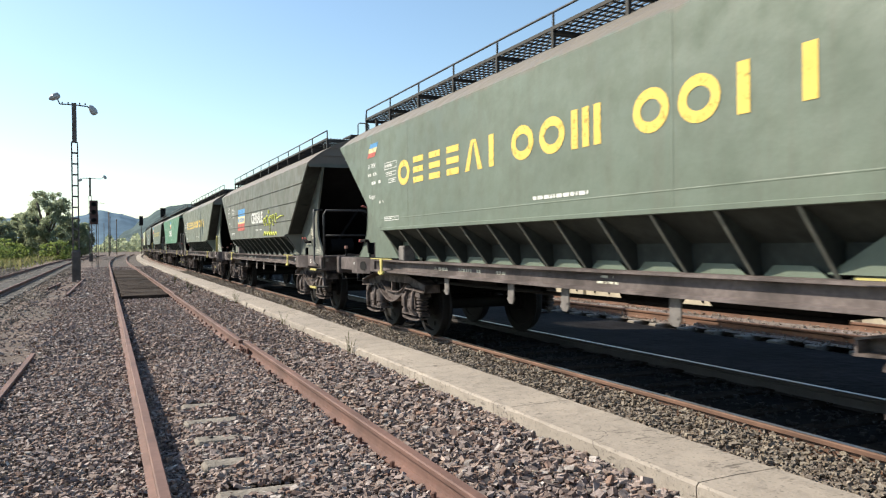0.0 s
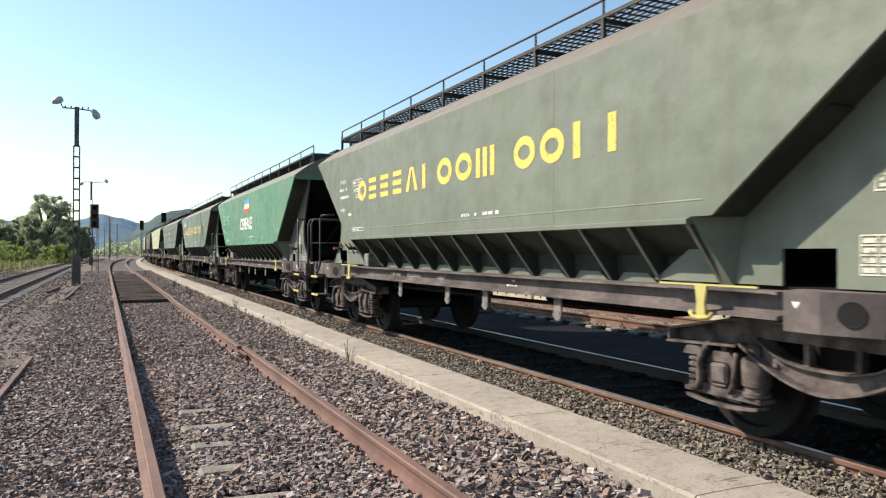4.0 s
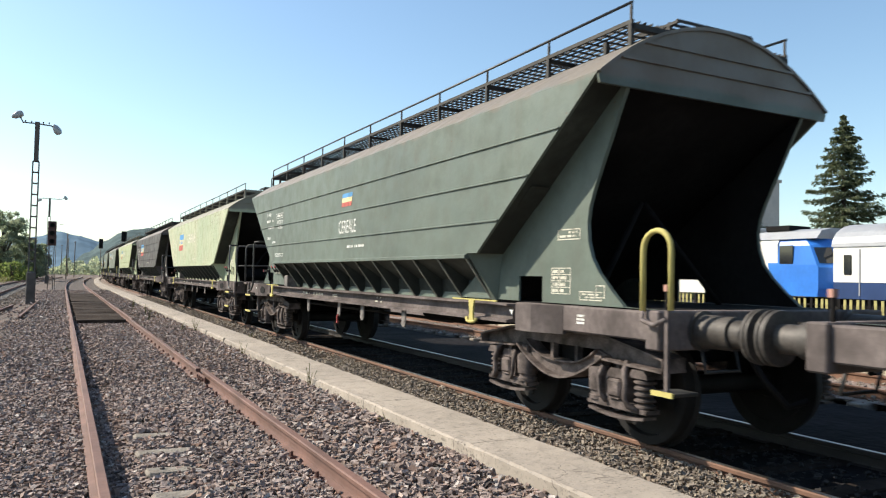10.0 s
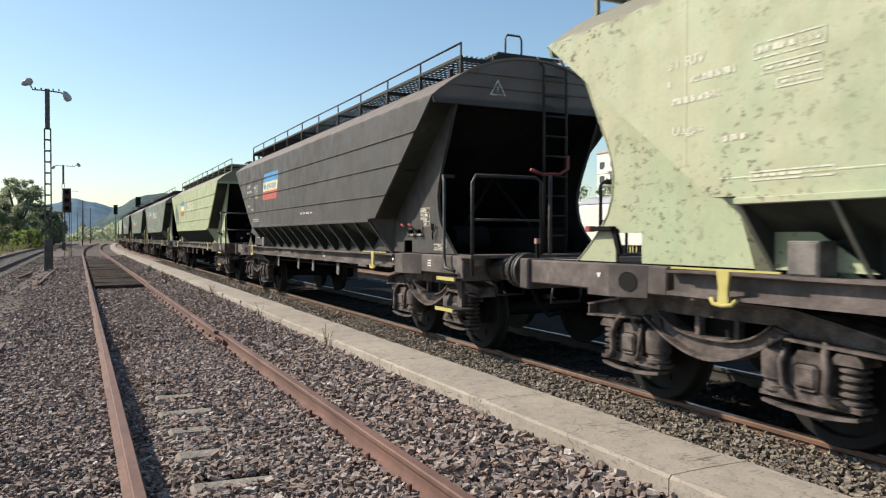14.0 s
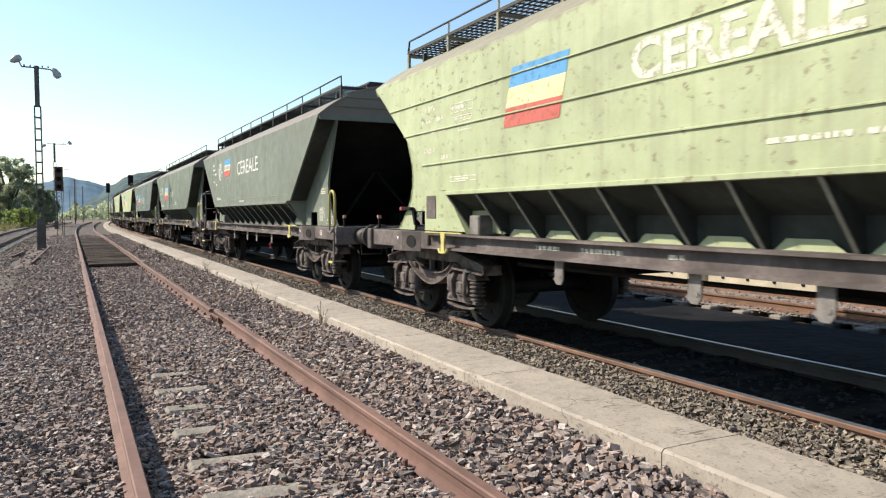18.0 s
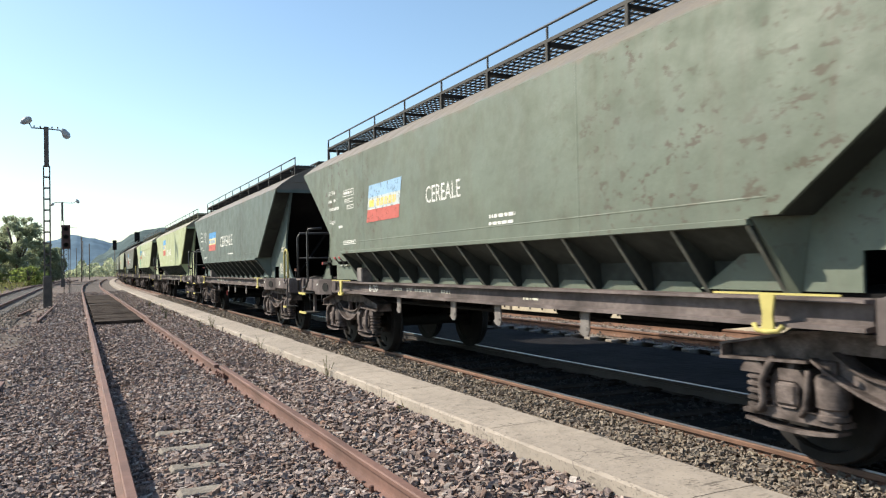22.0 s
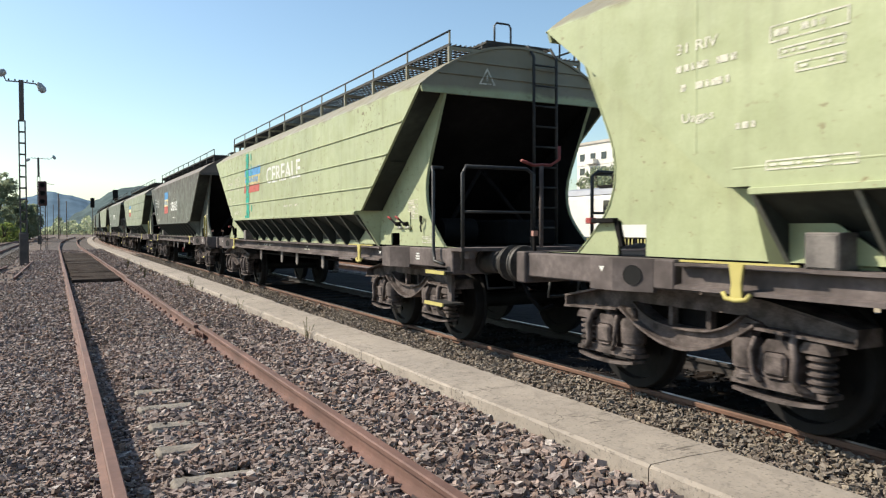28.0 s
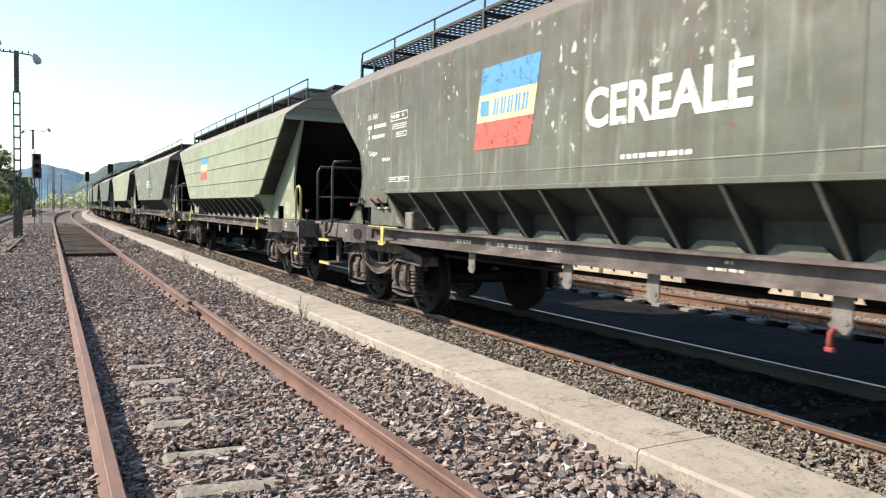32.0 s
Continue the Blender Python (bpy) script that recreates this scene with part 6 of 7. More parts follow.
# a broad runny stroke from the eaves to the hip, and a thin second run
rnd = random.Random(3)
zs = steps(1.575, 2.97, 0.07)
edge = [(2.65 + rnd.uniform(-0.03, 0.04), 2.40 + rnd.uniform(-0.03, 0.03)) for _ in zs]
for i in range(len(zs) - 1):
    bm.faces.new([bm.verts.new((-HALF_W - 0.008, y, z)) for y, z in ((edge[i][0], zs[i]), (edge[i][1], zs[i]), (edge[i + 1][1], zs[i + 1]), (edge[i + 1][0], zs[i + 1]))])
for z0, z1 in ((1.72, 1.86), (2.45, 2.72), (2.80, 2.95)):
    quad(bm, 2.22 + rnd.uniform(-0.01, 0.01), 2.15, z0, z1, -HALF_W - 0.008)
quad(bm, 2.80, 2.66, 1.575, 1.64, -HALF_W - 0.008)
part("graffiti", bm, TEAL, WAGONS[14], "teal sprayed stroke")
me = letters("8-20", 0.34, 0.10, 3.1, 0.965, 0.01, -1.261)
me.materials.append(WHITE)
part("lettering", me, None, WAGONS[11])


# ---------------------------------------------------------------- masts and signals
def bars(bm, pairs, r=0.02):
    for a, b in pairs:
        tube(bm, [a, b], r, 5)


def lattice_mast(x, y, top, width, arm_l, arm_r, base_z, label):
    t = thing("lamp_mast", label, "lamp mast", "yard lamp masts", m=pose(x, y, 0))
    h = width / 2
    bm = bm_new()
    box(bm, -h * 1.5, h * 1.5, -h * 1.5, h * 1.5, -0.09, base_z, 0.03)
    part("base", bm, LAMPPOLE, t, "stout mast foot")
    solid = top * 0.78
    for s in (-1, 1):
        bm = bm_new()
        box(bm, s * h - 0.028, s * h + 0.028, -0.05, 0.05, base_z, solid)
        part("leg", bm, LAMPPOLE, t)
    n = 10
    for i in range(n + 1):
        z = base_z + (solid - base_z) * i / n
        bm = bm_new()
        box(bm, -h, h, -0.04, 0.04, z - 0.035, z + 0.035)
        part("rung", bm, LAMPPOLE, t)
    bm = bm_new()
    box(bm, -h * 0.8, h * 0.8, -0.07, 0.07, solid, top, 0.01)
    part("mast_top", bm, LAMPPOLE, t)
    for (ax, az) in (arm_l, arm_r):
        s = 1 if ax > 0 else -1
        bm = bm_new()
        tube(bm, [(0, 0, top - 0.08), (ax * 0.72, 0, top - 0.10 - 0.02 * s), (ax * 0.9, 0, az)], 0.03, 6)
        part("arm", bm, LAMPPOLE, t)
        bm = bm_new()
        lathe(bm, [(0.03, -0.25), (0.12, -0.15), (0.17, 0.08), (0.12, 0.22), (0.02, 0.25)], "z", (0, 0, 0), 12)
        o = part("lantern", bm, GLASSY, t, "glass yard lantern")
        o.matrix_local = pose(ax, 0, az, 0, -60 * s if s < 0 else 150, 0)
        bm = bm_new()
        for i in range(2):
            lathe(bm, [(0.02, 0), (0.035, 0.04), (0.02, 0.09)], "z", (ax * (0.3 + 0.3 * i), 0, top - 0.06), 8)
        part("insulator", bm, LAMPPOLE, t)
    return t


lattice_mast(-1.2, 37.0, 8.0, 0.24, (-0.78, 8.22), (0.76, 7.74), 1.35, "tall rusty lattice lamp mast with two lanterns")
lattice_mast(-1.45, 90.0, 9.2, 0.26, (-1.0, 8.9), (1.5, 9.3), 0.8, "far lattice lamp mast with two lanterns")


def signal(x, y, top, head_h, head_w, head_m, label, lattice=False):
    t = thing("railway_signal", label, "signal", "yard signals", m=pose(x, y, 0))
    bm = bm_new()
    if lattice:
        for s in (-1, 1):
            box(bm, s * 0.17 - 0.025, s * 0.17 + 0.025, -0.04, 0.04, -0.09, top - 0.2)
        for i in range(14):
            z = 0.3 + i * (top - 0.8) / 14
            bars(bm, [((-0.17, 0, z), (0.17, 0, z + 0.3)), ((0.17, 0, z), (-0.17, 0, z + 0.3))], 0.012)
    else:
        tube(bm, [(0, 0, -0.09), (0, 0, top - 0.1)], 0.07, 8)
    part("post", bm, LAMPPOLE, t)
    bm = bm_new()
    box(bm, -head_w / 2, head_w / 2, -0.2, -0.02, top - head_h, top, 0.03)
    hd = part("signal_head", bm, head_m, t)
    n = 3 if lattice else 2
    for i in range(n):
        z = top - head_h * (i + 0.5) / n
        bm = bm_new()
        lathe(bm, [(head_w * 0.3, -0.2), (head_w * 0.32, -0.42), (head_w * 0.28, -0.42), (head_w * 0.24, -0.22)], "y", (0, 0, z), 12)
        part("hood", bm, BLACK, hd)
    if lattice:
        bm = bm_new()
        tube(bm, [(0.2, 0, top - 0.15), (0.75, 0, top - 0.22)], 0.015, 5)
        tube(bm, [(0.28, -0.05, -0.09), (0.28, -0.05, top - 1.0)], 0.02, 5)
        part("bracket_arm", bm, LAMPPOLE, t)


SIGRED = simple("dull_maroon_signal_paint", (0.06, 0.022, 0.02), 0.6)
signal(-0.74, 60.0, 4.95, 1.75, 0.55, SIGRED, "lattice-post signal with a dull maroon head", True)
signal(6.62, 160.0, 7.7, 1.9, 0.75, BLACK, "black two-lamp signal beyond the train")
signal(8.75, 130.0, 7.9, 1.7, 0.8, BLACK, "black two-lamp signal beyond the train")
for x, y, h in ((0.6, 140, 7.6), (2.2, 170, 7.4), (1.2, 210, 9.5), (-0.3, 250, 9.0), (-9, 150, 8.5)):
    bm = bm_new()
    tube(bm, [(0, 0, -0.09), (0, 0, h * 0.6), (0, 0, h)], 0.09, 6)
    box(bm, -0.16, 0.16, -0.04, 0.04, h - 0.3, h - 0.2)
    solo("utility_pole", bm, LAMPPOLE, "thin dark pole beside the far tracks", "pole", "far poles", m=pose(x, y, 0))


# ---------------------------------------------------------------- trees
def leaf_mesh(name, pos, size, material, seed, flatten=1.0, droop=None):
    """Many small leaves or twigs of needles as separate crossed blades."""
    rng = np.random.default_rng(seed)
    n = len(pos)
    a = rng.normal(size=(n, 3))
    if droop is not None:
        a = a * 0.45 + droop
    a /= np.linalg.norm(a, axis=1)[:, None]
    b = np.cross(a, rng.normal(size=(n, 3)))
    b /= np.linalg.norm(b, axis=1)[:, None]
    s = size * rng.uniform(0.55, 1.3, n)[:, None]
    a, b = a * s, b * s * flatten
    v = np.stack([pos - a, pos - b * 0.6, pos + a, pos + b * 0.6], 1).reshape(-1, 3)
    return raw(name, v, np.arange(4 * n).reshape(n, 4), material)


def spruce(x, y, h, w, seed, label, blades=9000):
    t = thing("spruce_tree", label, "tree", "spruces behind the yard", m=pose(x, y, 0))
    bm = bm_new()
    tube(bm, [(0, 0, -0.09), (0.02, 0, h * 0.5), (0, 0, h * 0.97)], 0.09, 7)
    lathe(bm, [(0.24, -0.09), (0.16, h * 0.3), (0.02, h * 0.9)], "z", (0, 0, 0), 8)
    part("trunk", bm, BARK, t)
    rng = np.random.default_rng(seed)
    pos, drp = [], []
    tiers = int(h * 3.2)
    lm = bm_new()
    for i in range(tiers):
        u = i / (tiers - 1)
        z0 = h * (0.08 + 0.9 * u)
        r0 = w * (1 - u) ** 0.8 * (0.75 + 0.45 * rng.random()) + 0.12
        for k in range(rng.integers(8, 12)):
            az = rng.uniform(0, math.tau)
            r = r0 * rng.uniform(0.6, 1.15)
            m = max(6, int(blades / tiers / 9 * (0.25 + r / w)))
            f = rng.random(m) ** 0.7
            side = rng.normal(size=m) * 0.10 * (0.3 + r) * (1 - 0.5 * f)
            px = f * r * math.cos(az) - side * math.sin(az)
            py = f * r * math.sin(az) + side * math.cos(az)
            pz = z0 - 0.34 * f * r + 0.22 * r * f ** 3 - np.abs(rng.normal(size=m)) * 0.10
            pos.append(np.stack([px, py, pz], 1))
            drp.append(np.tile(np.array([math.cos(az), math.sin(az), -0.55]), (m, 1)))
            if r > 0.5:
                tube(lm, [(0, 0, z0), (0.6 * r * math.cos(az), 0.6 * r * math.sin(az), z0 - 0.18 * r)], 0.018, 4)
    part("branch", lm, BARK, t)
    part("crown", leaf_mesh("crown", np.concatenate(pos), 0.13, NEEDLE, seed, 0.42, np.concatenate(drp)), None, t, "dark drooping needle crown")


def broadleaf(x, y, h, w, seed, label, material, group="bushes and trees by the yard", blades=5000, leaf=0.16, low=0.1):
    t = thing("tree" if h > 4 else "bush", label, "tree" if h > 4 else "bush", group, m=pose(x, y, 0))
    rng = np.random.default_rng(seed)
    bm = bm_new()
    limbs = []
    for k in range(6):
        az = rng.uniform(0, math.tau)
        e = (w * 0.6 * math.cos(az), w * 0.6 * math.sin(az), h * rng.uniform(0.55, 0.9))
        limbs.append(e)
        tube(bm, [(0, 0, h * 0.15), (e[0] * 0.35, e[1] * 0.35, h * 0.45), e], 0.03 + 0.012 * h, 5)
    tube(bm, [(0, 0, -0.09), (0.02, 0, h * 0.4), (0, 0, h * 0.8)], 0.05 + 0.02 * h, 7)
    part("trunk", bm, BARK, t)
    pos = []
    clumps = 170 if h > 4 else 60
    for k in range(clumps):
        az, u = rng.uniform(0, math.tau), rng.random()
        z = h * (low + (0.97 - low) * u)
        r = w * math.sqrt(rng.random()) * (0.35 + 0.75 * math.sin(math.pi * min(0.95, 0.15 + 0.75 * u)))
        c = np.array([r * math.cos(az), r * math.sin(az), z])
        rad = w * rng.uniform(0.10, 0.26)
        d = rng.normal(size=(blades // clumps, 3))
        d /= np.linalg.norm(d, axis=1)[:, None]
        pos.append(c + d * rad * rng.uniform(0.1, 1.15, (blades // clumps, 1)) * np.array([1, 1, 0.8]))
    p = np.concatenate(pos)
    p[:, 2] = np.maximum(p[:, 2], 0.05)
    part("crown", leaf_mesh("crown", p, leaf, material, seed, 0.7), None, t)


BARK = simple("grey_brown_bark", (0.10, 0.08, 0.06), 0.9, 0, 4, 0.4, 0.5, 0.02)
NEEDLE = leaf_mat("spruce_needles", (0.045, 0.07, 0.03), (0.13, 0.145, 0.07), 0.25)
LEAF = leaf_mat("poplar_leaves", (0.20, 0.235, 0.15), (0.40, 0.44, 0.28))
LEAF_B = leaf_mat("sunlit_bush_leaves", (0.14, 0.20, 0.05), (0.30, 0.35, 0.11))
GRASS = leaf_mat("dry_yard_grass", (0.10, 0.12, 0.04), (0.22, 0.20, 0.09))
spruce(40.9, 27.6, 11.8, 3.4, 21, "tall dark spruce behind parked trains", 52000)
spruce(41.0, 34.6, 9.3, 2.3, 22, "dark spruce behind the white locomotive", 24000)
spruce(40.5, 38.2, 9.6, 2.3, 23, "dark spruce behind the white locomotive", 22000)
spruce(46.0, 22.0, 9.0, 2.4, 24, "dark spruce behind the blue and white coach", 16000)
for i, (x, y, h, w) in enumerate(((41, 41.5, 7.4, 2.6), (42, 46, 7.0, 2.6), (46, 54, 7.5, 2.6), (44, 25.0, 5.6, 2.2), (50, 60, 7.5, 3.0), (48, 66, 7, 3), (47, 73, 7, 3))):
    broadleaf(x, y, h, w, 60 + i, "dusty green tree in front of apartment blocks", LEAF, "trees before the apartments", 4200, 0.17)
for i, (x, y, h, w) in enumerate(((-7.0, 112, 9.2, 2.9), (-10.0, 118, 6.4, 2.2), (-4.4, 125, 6.0, 1.9), (-3.6, 135, 5.5, 1.8), (-15, 120, 6.0, 3.0), (-13, 110, 5.0, 2.4))):
    broadleaf(x, y, h, w, 80 + i, "grey-green tree at the edge of the yard", LEAF, "trees at the yard's edge", 26000, 0.15)
rnd = random.Random(12)
for i in range(26):
    x, y = rnd.uniform(-24, -5.0), rnd.uniform(84, 112)
    broadleaf(x, y, rnd.uniform(1.6, 3.4), rnd.uniform(1.4, 2.4), 120 + i, "sunlit green bush at the edge of the yard", LEAF_B, "bushes at the yard's edge", 1500, 0.17, 0.02)
for i in range(14):
    y = rnd.uniform(115, 230)
    x = -0.025 * y - rnd.uniform(0.5, 6.5)
    broadleaf(x, y, rnd.uniform(1.8, 3.6), rnd.uniform(1.4, 2.6), 160 + i, "green bush beside the far tracks", LEAF, "bushes at the far tracks", 1100, 0.22, 0.02)

# dry grass and weeds
rng = np.random.default_rng(77)
gx, gy = rng.uniform(-30, -5.2, 9000), rng.uniform(55, 120, 9000)
pts = np.stack([gx, gy, rng.uniform(0.0, 0.5, 9000)], 1)
ob = new("grass", leaf_mesh("grass", pts, 0.24, GRASS, 78, 0.25, np.tile(np.array([0, 0, 1.4]), (9000, 1))))
tagged(ob, "dry green grass at the edge of the yard", "grass", kind="stuff")


def weed(x, y, n, h, seed):
    rng = np.random.default_rng(seed)
    bm = bm_new()
    for i in range(n):
        a = rng.uniform(0, math.tau)
        hh = h * rng.uniform(0.5, 1.0)
        d = rng.uniform(0.02, 0.12)
        tube(bm, [(x + rng.uniform(-0.04, 0.04), y + rng.uniform(-0.04, 0.04), 0), (x + d * 0.5 * math.cos(a), y + d * 0.5 * math.sin(a), hh * 0.6), (x + d * math.cos(a), y + d * math.sin(a), hh)], 0.004, 4)
    solo("weed", bm, GRASS, "thin dry weed stalks beside the concrete duct", "weed", "weeds", kind="stuff")


for i, (x, y, n, h) in enumerate(((2.84, 9.1, 6, 0.42), (2.85, 13.0, 7, 0.35), (2.86, 6.6, 5, 0.16), (2.84, 5.6, 4, 0.12), (2.9, 18.5, 10, 0.4), (2.7, 19.3, 9, 0.3), (2.4, 24.0, 9, 0.35), (2.6, 27.0, 9, 0.4), (2.5, 31.0, 9, 0.4), (3.55, 15.5, 6, 0.25), (0.15, 15.0, 4, 0.1))):
    weed(x, y, n, h, 200 + i)


# ---------------------------------------------------------------- parked trains behind
LOCO_WHITE = simple("white_locomotive_paint", (0.70, 0.68, 0.62), 0.4, 0, 0.8, 0.06, 0)
LOCO_BLUE = simple("blue_locomotive_paint", (0.03, 0.17, 0.58), 0.35, 0, 0.8, 0.15, 0)
NAVY = simple("navy_coach_paint", (0.02, 0.045, 0.13), 0.35, 0, 0.8, 0.15, 0)
SILVER = simple("grey_roof_paint", (0.30, 0.31, 0.33), 0.5, 0.1, 1.0, 0.12, 0)
CREAM = simple("cream_grille_paint", (0.62, 0.56, 0.44), 0.6, 0, 2, 0.1, 0)
GLASS, gnt, gb = mat("dark_window_glass", 0.08)
gb.inputs["Base Color"].default_value = (0.012, 0.014, 0.016, 1)
gb.inputs["Specular IOR Level"].default_value = 0.8

loco = thing("diesel_locomotive", "white and blue diesel locomotive parked behind the train", "locomotive", m=pose(27.0, 0, 0))
bm = bm_new()
prism(bm, [(0.0, 1.02), (0.0, 3.2), (0.12, 3.38), (2.88, 3.38), (3.0, 3.2), (3.0, 1.02)], "y", 21.2, 36.0)
part("body", bm, LOCO_WHITE, loco)
bm = bm_new()
rings = []
for z, nose, side, inset in ((1.02, 18.80, 19.35, 0.0), (1.35, 18.72, 19.30, 0.0), (2.20, 18.72, 19.30, 0.0), (2.30, 18.78, 19.36, 0.0), (3.10, 19.10, 19.70, 0.05), (3.30, 19.25, 19.9, 0.12), (3.40, 19.45, 20.1, 0.22)):
    back = 21.35 + 0.6 * (z - 1.02) / 2.38
    rings.append([bm.verts.new(p) for p in ((-0.006 + inset, back, z), (-0.006 + inset, side, z), (0.62, nose, z), (2.38, nose, z), (3.006 - inset, side, z), (3.006 - inset, back, z))])
fs = [bm.faces.new(rings[0]), bm.faces.new(rings[-1])]
for r0, r1 in zip(rings, rings[1:]):
    fs += [bm.faces.new((r0[i], r0[(i + 1) % 6], r1[(i + 1) % 6], r1[i])) for i in range(6)]
bmesh.ops.recalc_face_normals(bm, faces=fs)
part("cab", bm, LOCO_BLUE, loco, "blue driver's cab with a chamfered nose")
for side in (False, True):
    # windscreens on the nose and on its chamfer
    bm = bm_new()
    lo, hi = (2.38, 18.795, 19.375), (3.02, 19.05, 19.645)
    for z, nose, edge in (lo, hi):
        u0, u1 = (0.12, 0.88)
        if side:
            p = [(0.62 * (1 - u), nose + (edge - nose) * u) for u in (u0, u1)]
        else:
            p = [(0.70, nose), (1.46, nose)]
        for x, y in p:
            bm.verts.new((x - 0.012, y - 0.012, z))
    bm.verts.ensure_lookup_table()
    v = bm.verts
    bm.faces.new((v[0], v[1], v[3], v[2]))
    part("windscreen", bm, GLASS, loco, "dark driver's windscreen")
for x in (0.30, 1.9):
    bm = bm_new()
    lathe(bm, [(0.02, 18.66), (0.11, 18.67), (0.12, 18.80)], "y", (x + (0 if x > 1 else 0.45), 0, 1.55), 12)
    part("headlamp", bm, GLASSY, loco)
bm = bm_new()
box(bm, 0.2, 2.8, 18.55, 18.95, 0.72, 1.02, 0.03)
part("bumper_beam", bm, UNDER, loco)
bm = bm_new()
prism(bm, [(0.05, 3.39), (0.35, 3.72), (1.0, 3.85), (2.0, 3.85), (2.65, 3.72), (2.95, 3.39)], "y", 19.4, 36.0)
part("roof", bm, SILVER, loco)
for i, (y0, y1, z) in enumerate(((21.0, 22.2, 4.02), (22.5, 23.8, 3.98), (24.0, 24.8, 4.02), (27.5, 29.0, 3.95), (31, 33, 3.95))):
    bm = bm_new()
    box(bm, 0.5, 1.9, y0, y1, 3.78, z, 0.03)
    part("roof_box", bm, LOCO_WHITE if i % 2 else UNDER, loco)
for y0, y1, z0, z1, m, nm in ((20.45, 21.1, 2.35, 3.12, GLASS, "window"), (22.75, 23.9, 2.47, 3.13, CREAM, "grille"), (24.0, 25.0, 2.47, 3.13, CREAM, "grille"), (25.35, 26.0, 2.35, 3.05, GLASS, "window"), (28.2, 29.4, 2.47, 3.1, CREAM, "grille"), (31.4, 32.0, 2.35, 3.05, GLASS, "window")):
    bm = bm_new()
    box(bm, -0.03, 0.02, y0, y1, z0, z1, 0.02)
    p = part(nm, bm, m, loco)
    if nm == "grille":
        for i in range(4):
            bm = bm_new()
            box(bm, -0.04, -0.03, y0, y1, z0 + 0.1 + i * 0.15, z0 + 0.13 + i * 0.15)
            part("slat", bm, SILVER, p)
for y in (22.3, 32.5):
    bm = bm_new()
    box(bm, 0.4, 2.6, y - 1.8, y + 1.8, 0.35, 0.95, 0.05)
    bg = part("bogie", bm, UNDER, loco)
    for d in (-1.2, 0, 1.2):
        bm = bm_new()
        lathe(bm, [(0.1, 0.45), (0.5, 0.46), (0.5, 0.58), (0.1, 0.6)], "x", (0, y + d, 0.5), 18)
        part("wheel", bm, UNDER, bg)
coach = thing("passenger_coach", "cream and navy coach with silver roof parked behind", "coach", m=pose(27.0, 0, 0))
bm = bm_new()
prism(bm, [(0, 1.62), (0, 3.0), (2.9, 3.0), (2.9, 1.62)], "y", -4.0, 18.65)
part("upper_body", bm, LOCO_WHITE, coach)
bm = bm_new()
prism(bm, [(0.0, 0.98), (-0.005, 1.61), (2.905, 1.61), (2.9, 0.98)], "y", -4.0, 18.65)
part("lower_body", bm, NAVY, coach, "navy lower body panels")
bm = bm_new()
prism(bm, [(-0.05, 3.0)] + [(1.45 - 1.5 * math.cos(a), 3.0 + 0.95 * math.sin(a)) for a in steps(0.15, math.pi - 0.15, 0.25)] + [(2.95, 3.0)], "y", -4.0, 18.7)
part("roof", bm, SILVER, coach)
for y in (18.05, 14.8, 12.6, 10.4, 8.2, 6.0, 3.8, 1.6):
    bm = bm_new()
    box(bm, -0.03, 0.02, y - (0.16 if y > 18 else 0.6), y + (0.16 if y > 18 else 0.6), 1.9, 2.68, 0.03)
    part("window", bm, GLASS, coach)
bm = bm_new()
box(bm, -0.025, 0.0, 17.55, 17.6, 1.1, 2.9)
part("handrail", bm, SILVER, coach)
bm = bm_new()
for i in range(12):
    quad(bm, 16.4 - i * 0.16, 16.3 - i * 0.16, 1.36, 1.47, -0.012)
part("side_marking", bm, LOCO_WHITE, coach)
bm = bm_new()
box(bm, 0.3, 2.6, -3.5, 18.3, 0.4, 0.97)
part("underframe", bm, UNDER, coach)
box_car = thing("workshop_van", "plain white van body parked beyond the locomotive", "railway van", m=pose(27.5, 0, 0))
bm = bm_new()
prism(bm, [(0, 0.9), (0, 3.4), (0.5, 3.62), (2.5, 3.62), (3.0, 3.4), (3.0, 0.9)], "y", 37.0, 58.0)
part("body", bm, LOCO_WHITE, box_car)
for y in (40, 44, 48, 52):
    bm = bm_new()
    box(bm, -0.03, 0.02, y, y + 1.0, 1.9, 2.7, 0.02)
    part("window", bm, GLASS, box_car)
bm = bm_new()
box(bm, 0.2, 2.8, 37.4, 57.8, 0.3, 0.9)
part("underframe", bm, UNDER, box_car)
track("rusty track of the parked trains", [(27.75, -8, 70), (29.25, -8, 70)], None, RAIL, 28.5, 0.03)

# picket fence in front of the parked trains
fence = thing("picket_fence", "low fence of dull yellow and dark pickets", "fence", m=pose(22.0, 0, 0))
PICKET = simple("dull_yellow_picket_paint", (0.30, 0.27, 0.10), 0.8, 0, 4, 0.4, 0)
bm = bm_new()
box(bm, -0.012, 0.012, -0.045, 0.045, 0.0, 1.0)
pick = [mesh_of("picket", bm, PICKET)]
bm = bm_new()
box(bm, -0.012, 0.012, -0.045, 0.045, 0.0, 1.02)
pick.append(mesh_of("picket", bm, UNDER))
for i in range(176):
    y = 2.0 + i * 0.20
    part("picket", pick[1 if (i * 7) % 5 == 0 else 0], None, fence).matrix_local = pose(0, y, 0.05, random.Random(i).uniform(-2, 2))
for z in (0.35, 0.85):
    bm = bm_new()
    box(bm, 0.012, 0.05, 1.9, 37.2, z - 0.03, z + 0.03)
    part("fence_rail", bm, UNDER, fence)

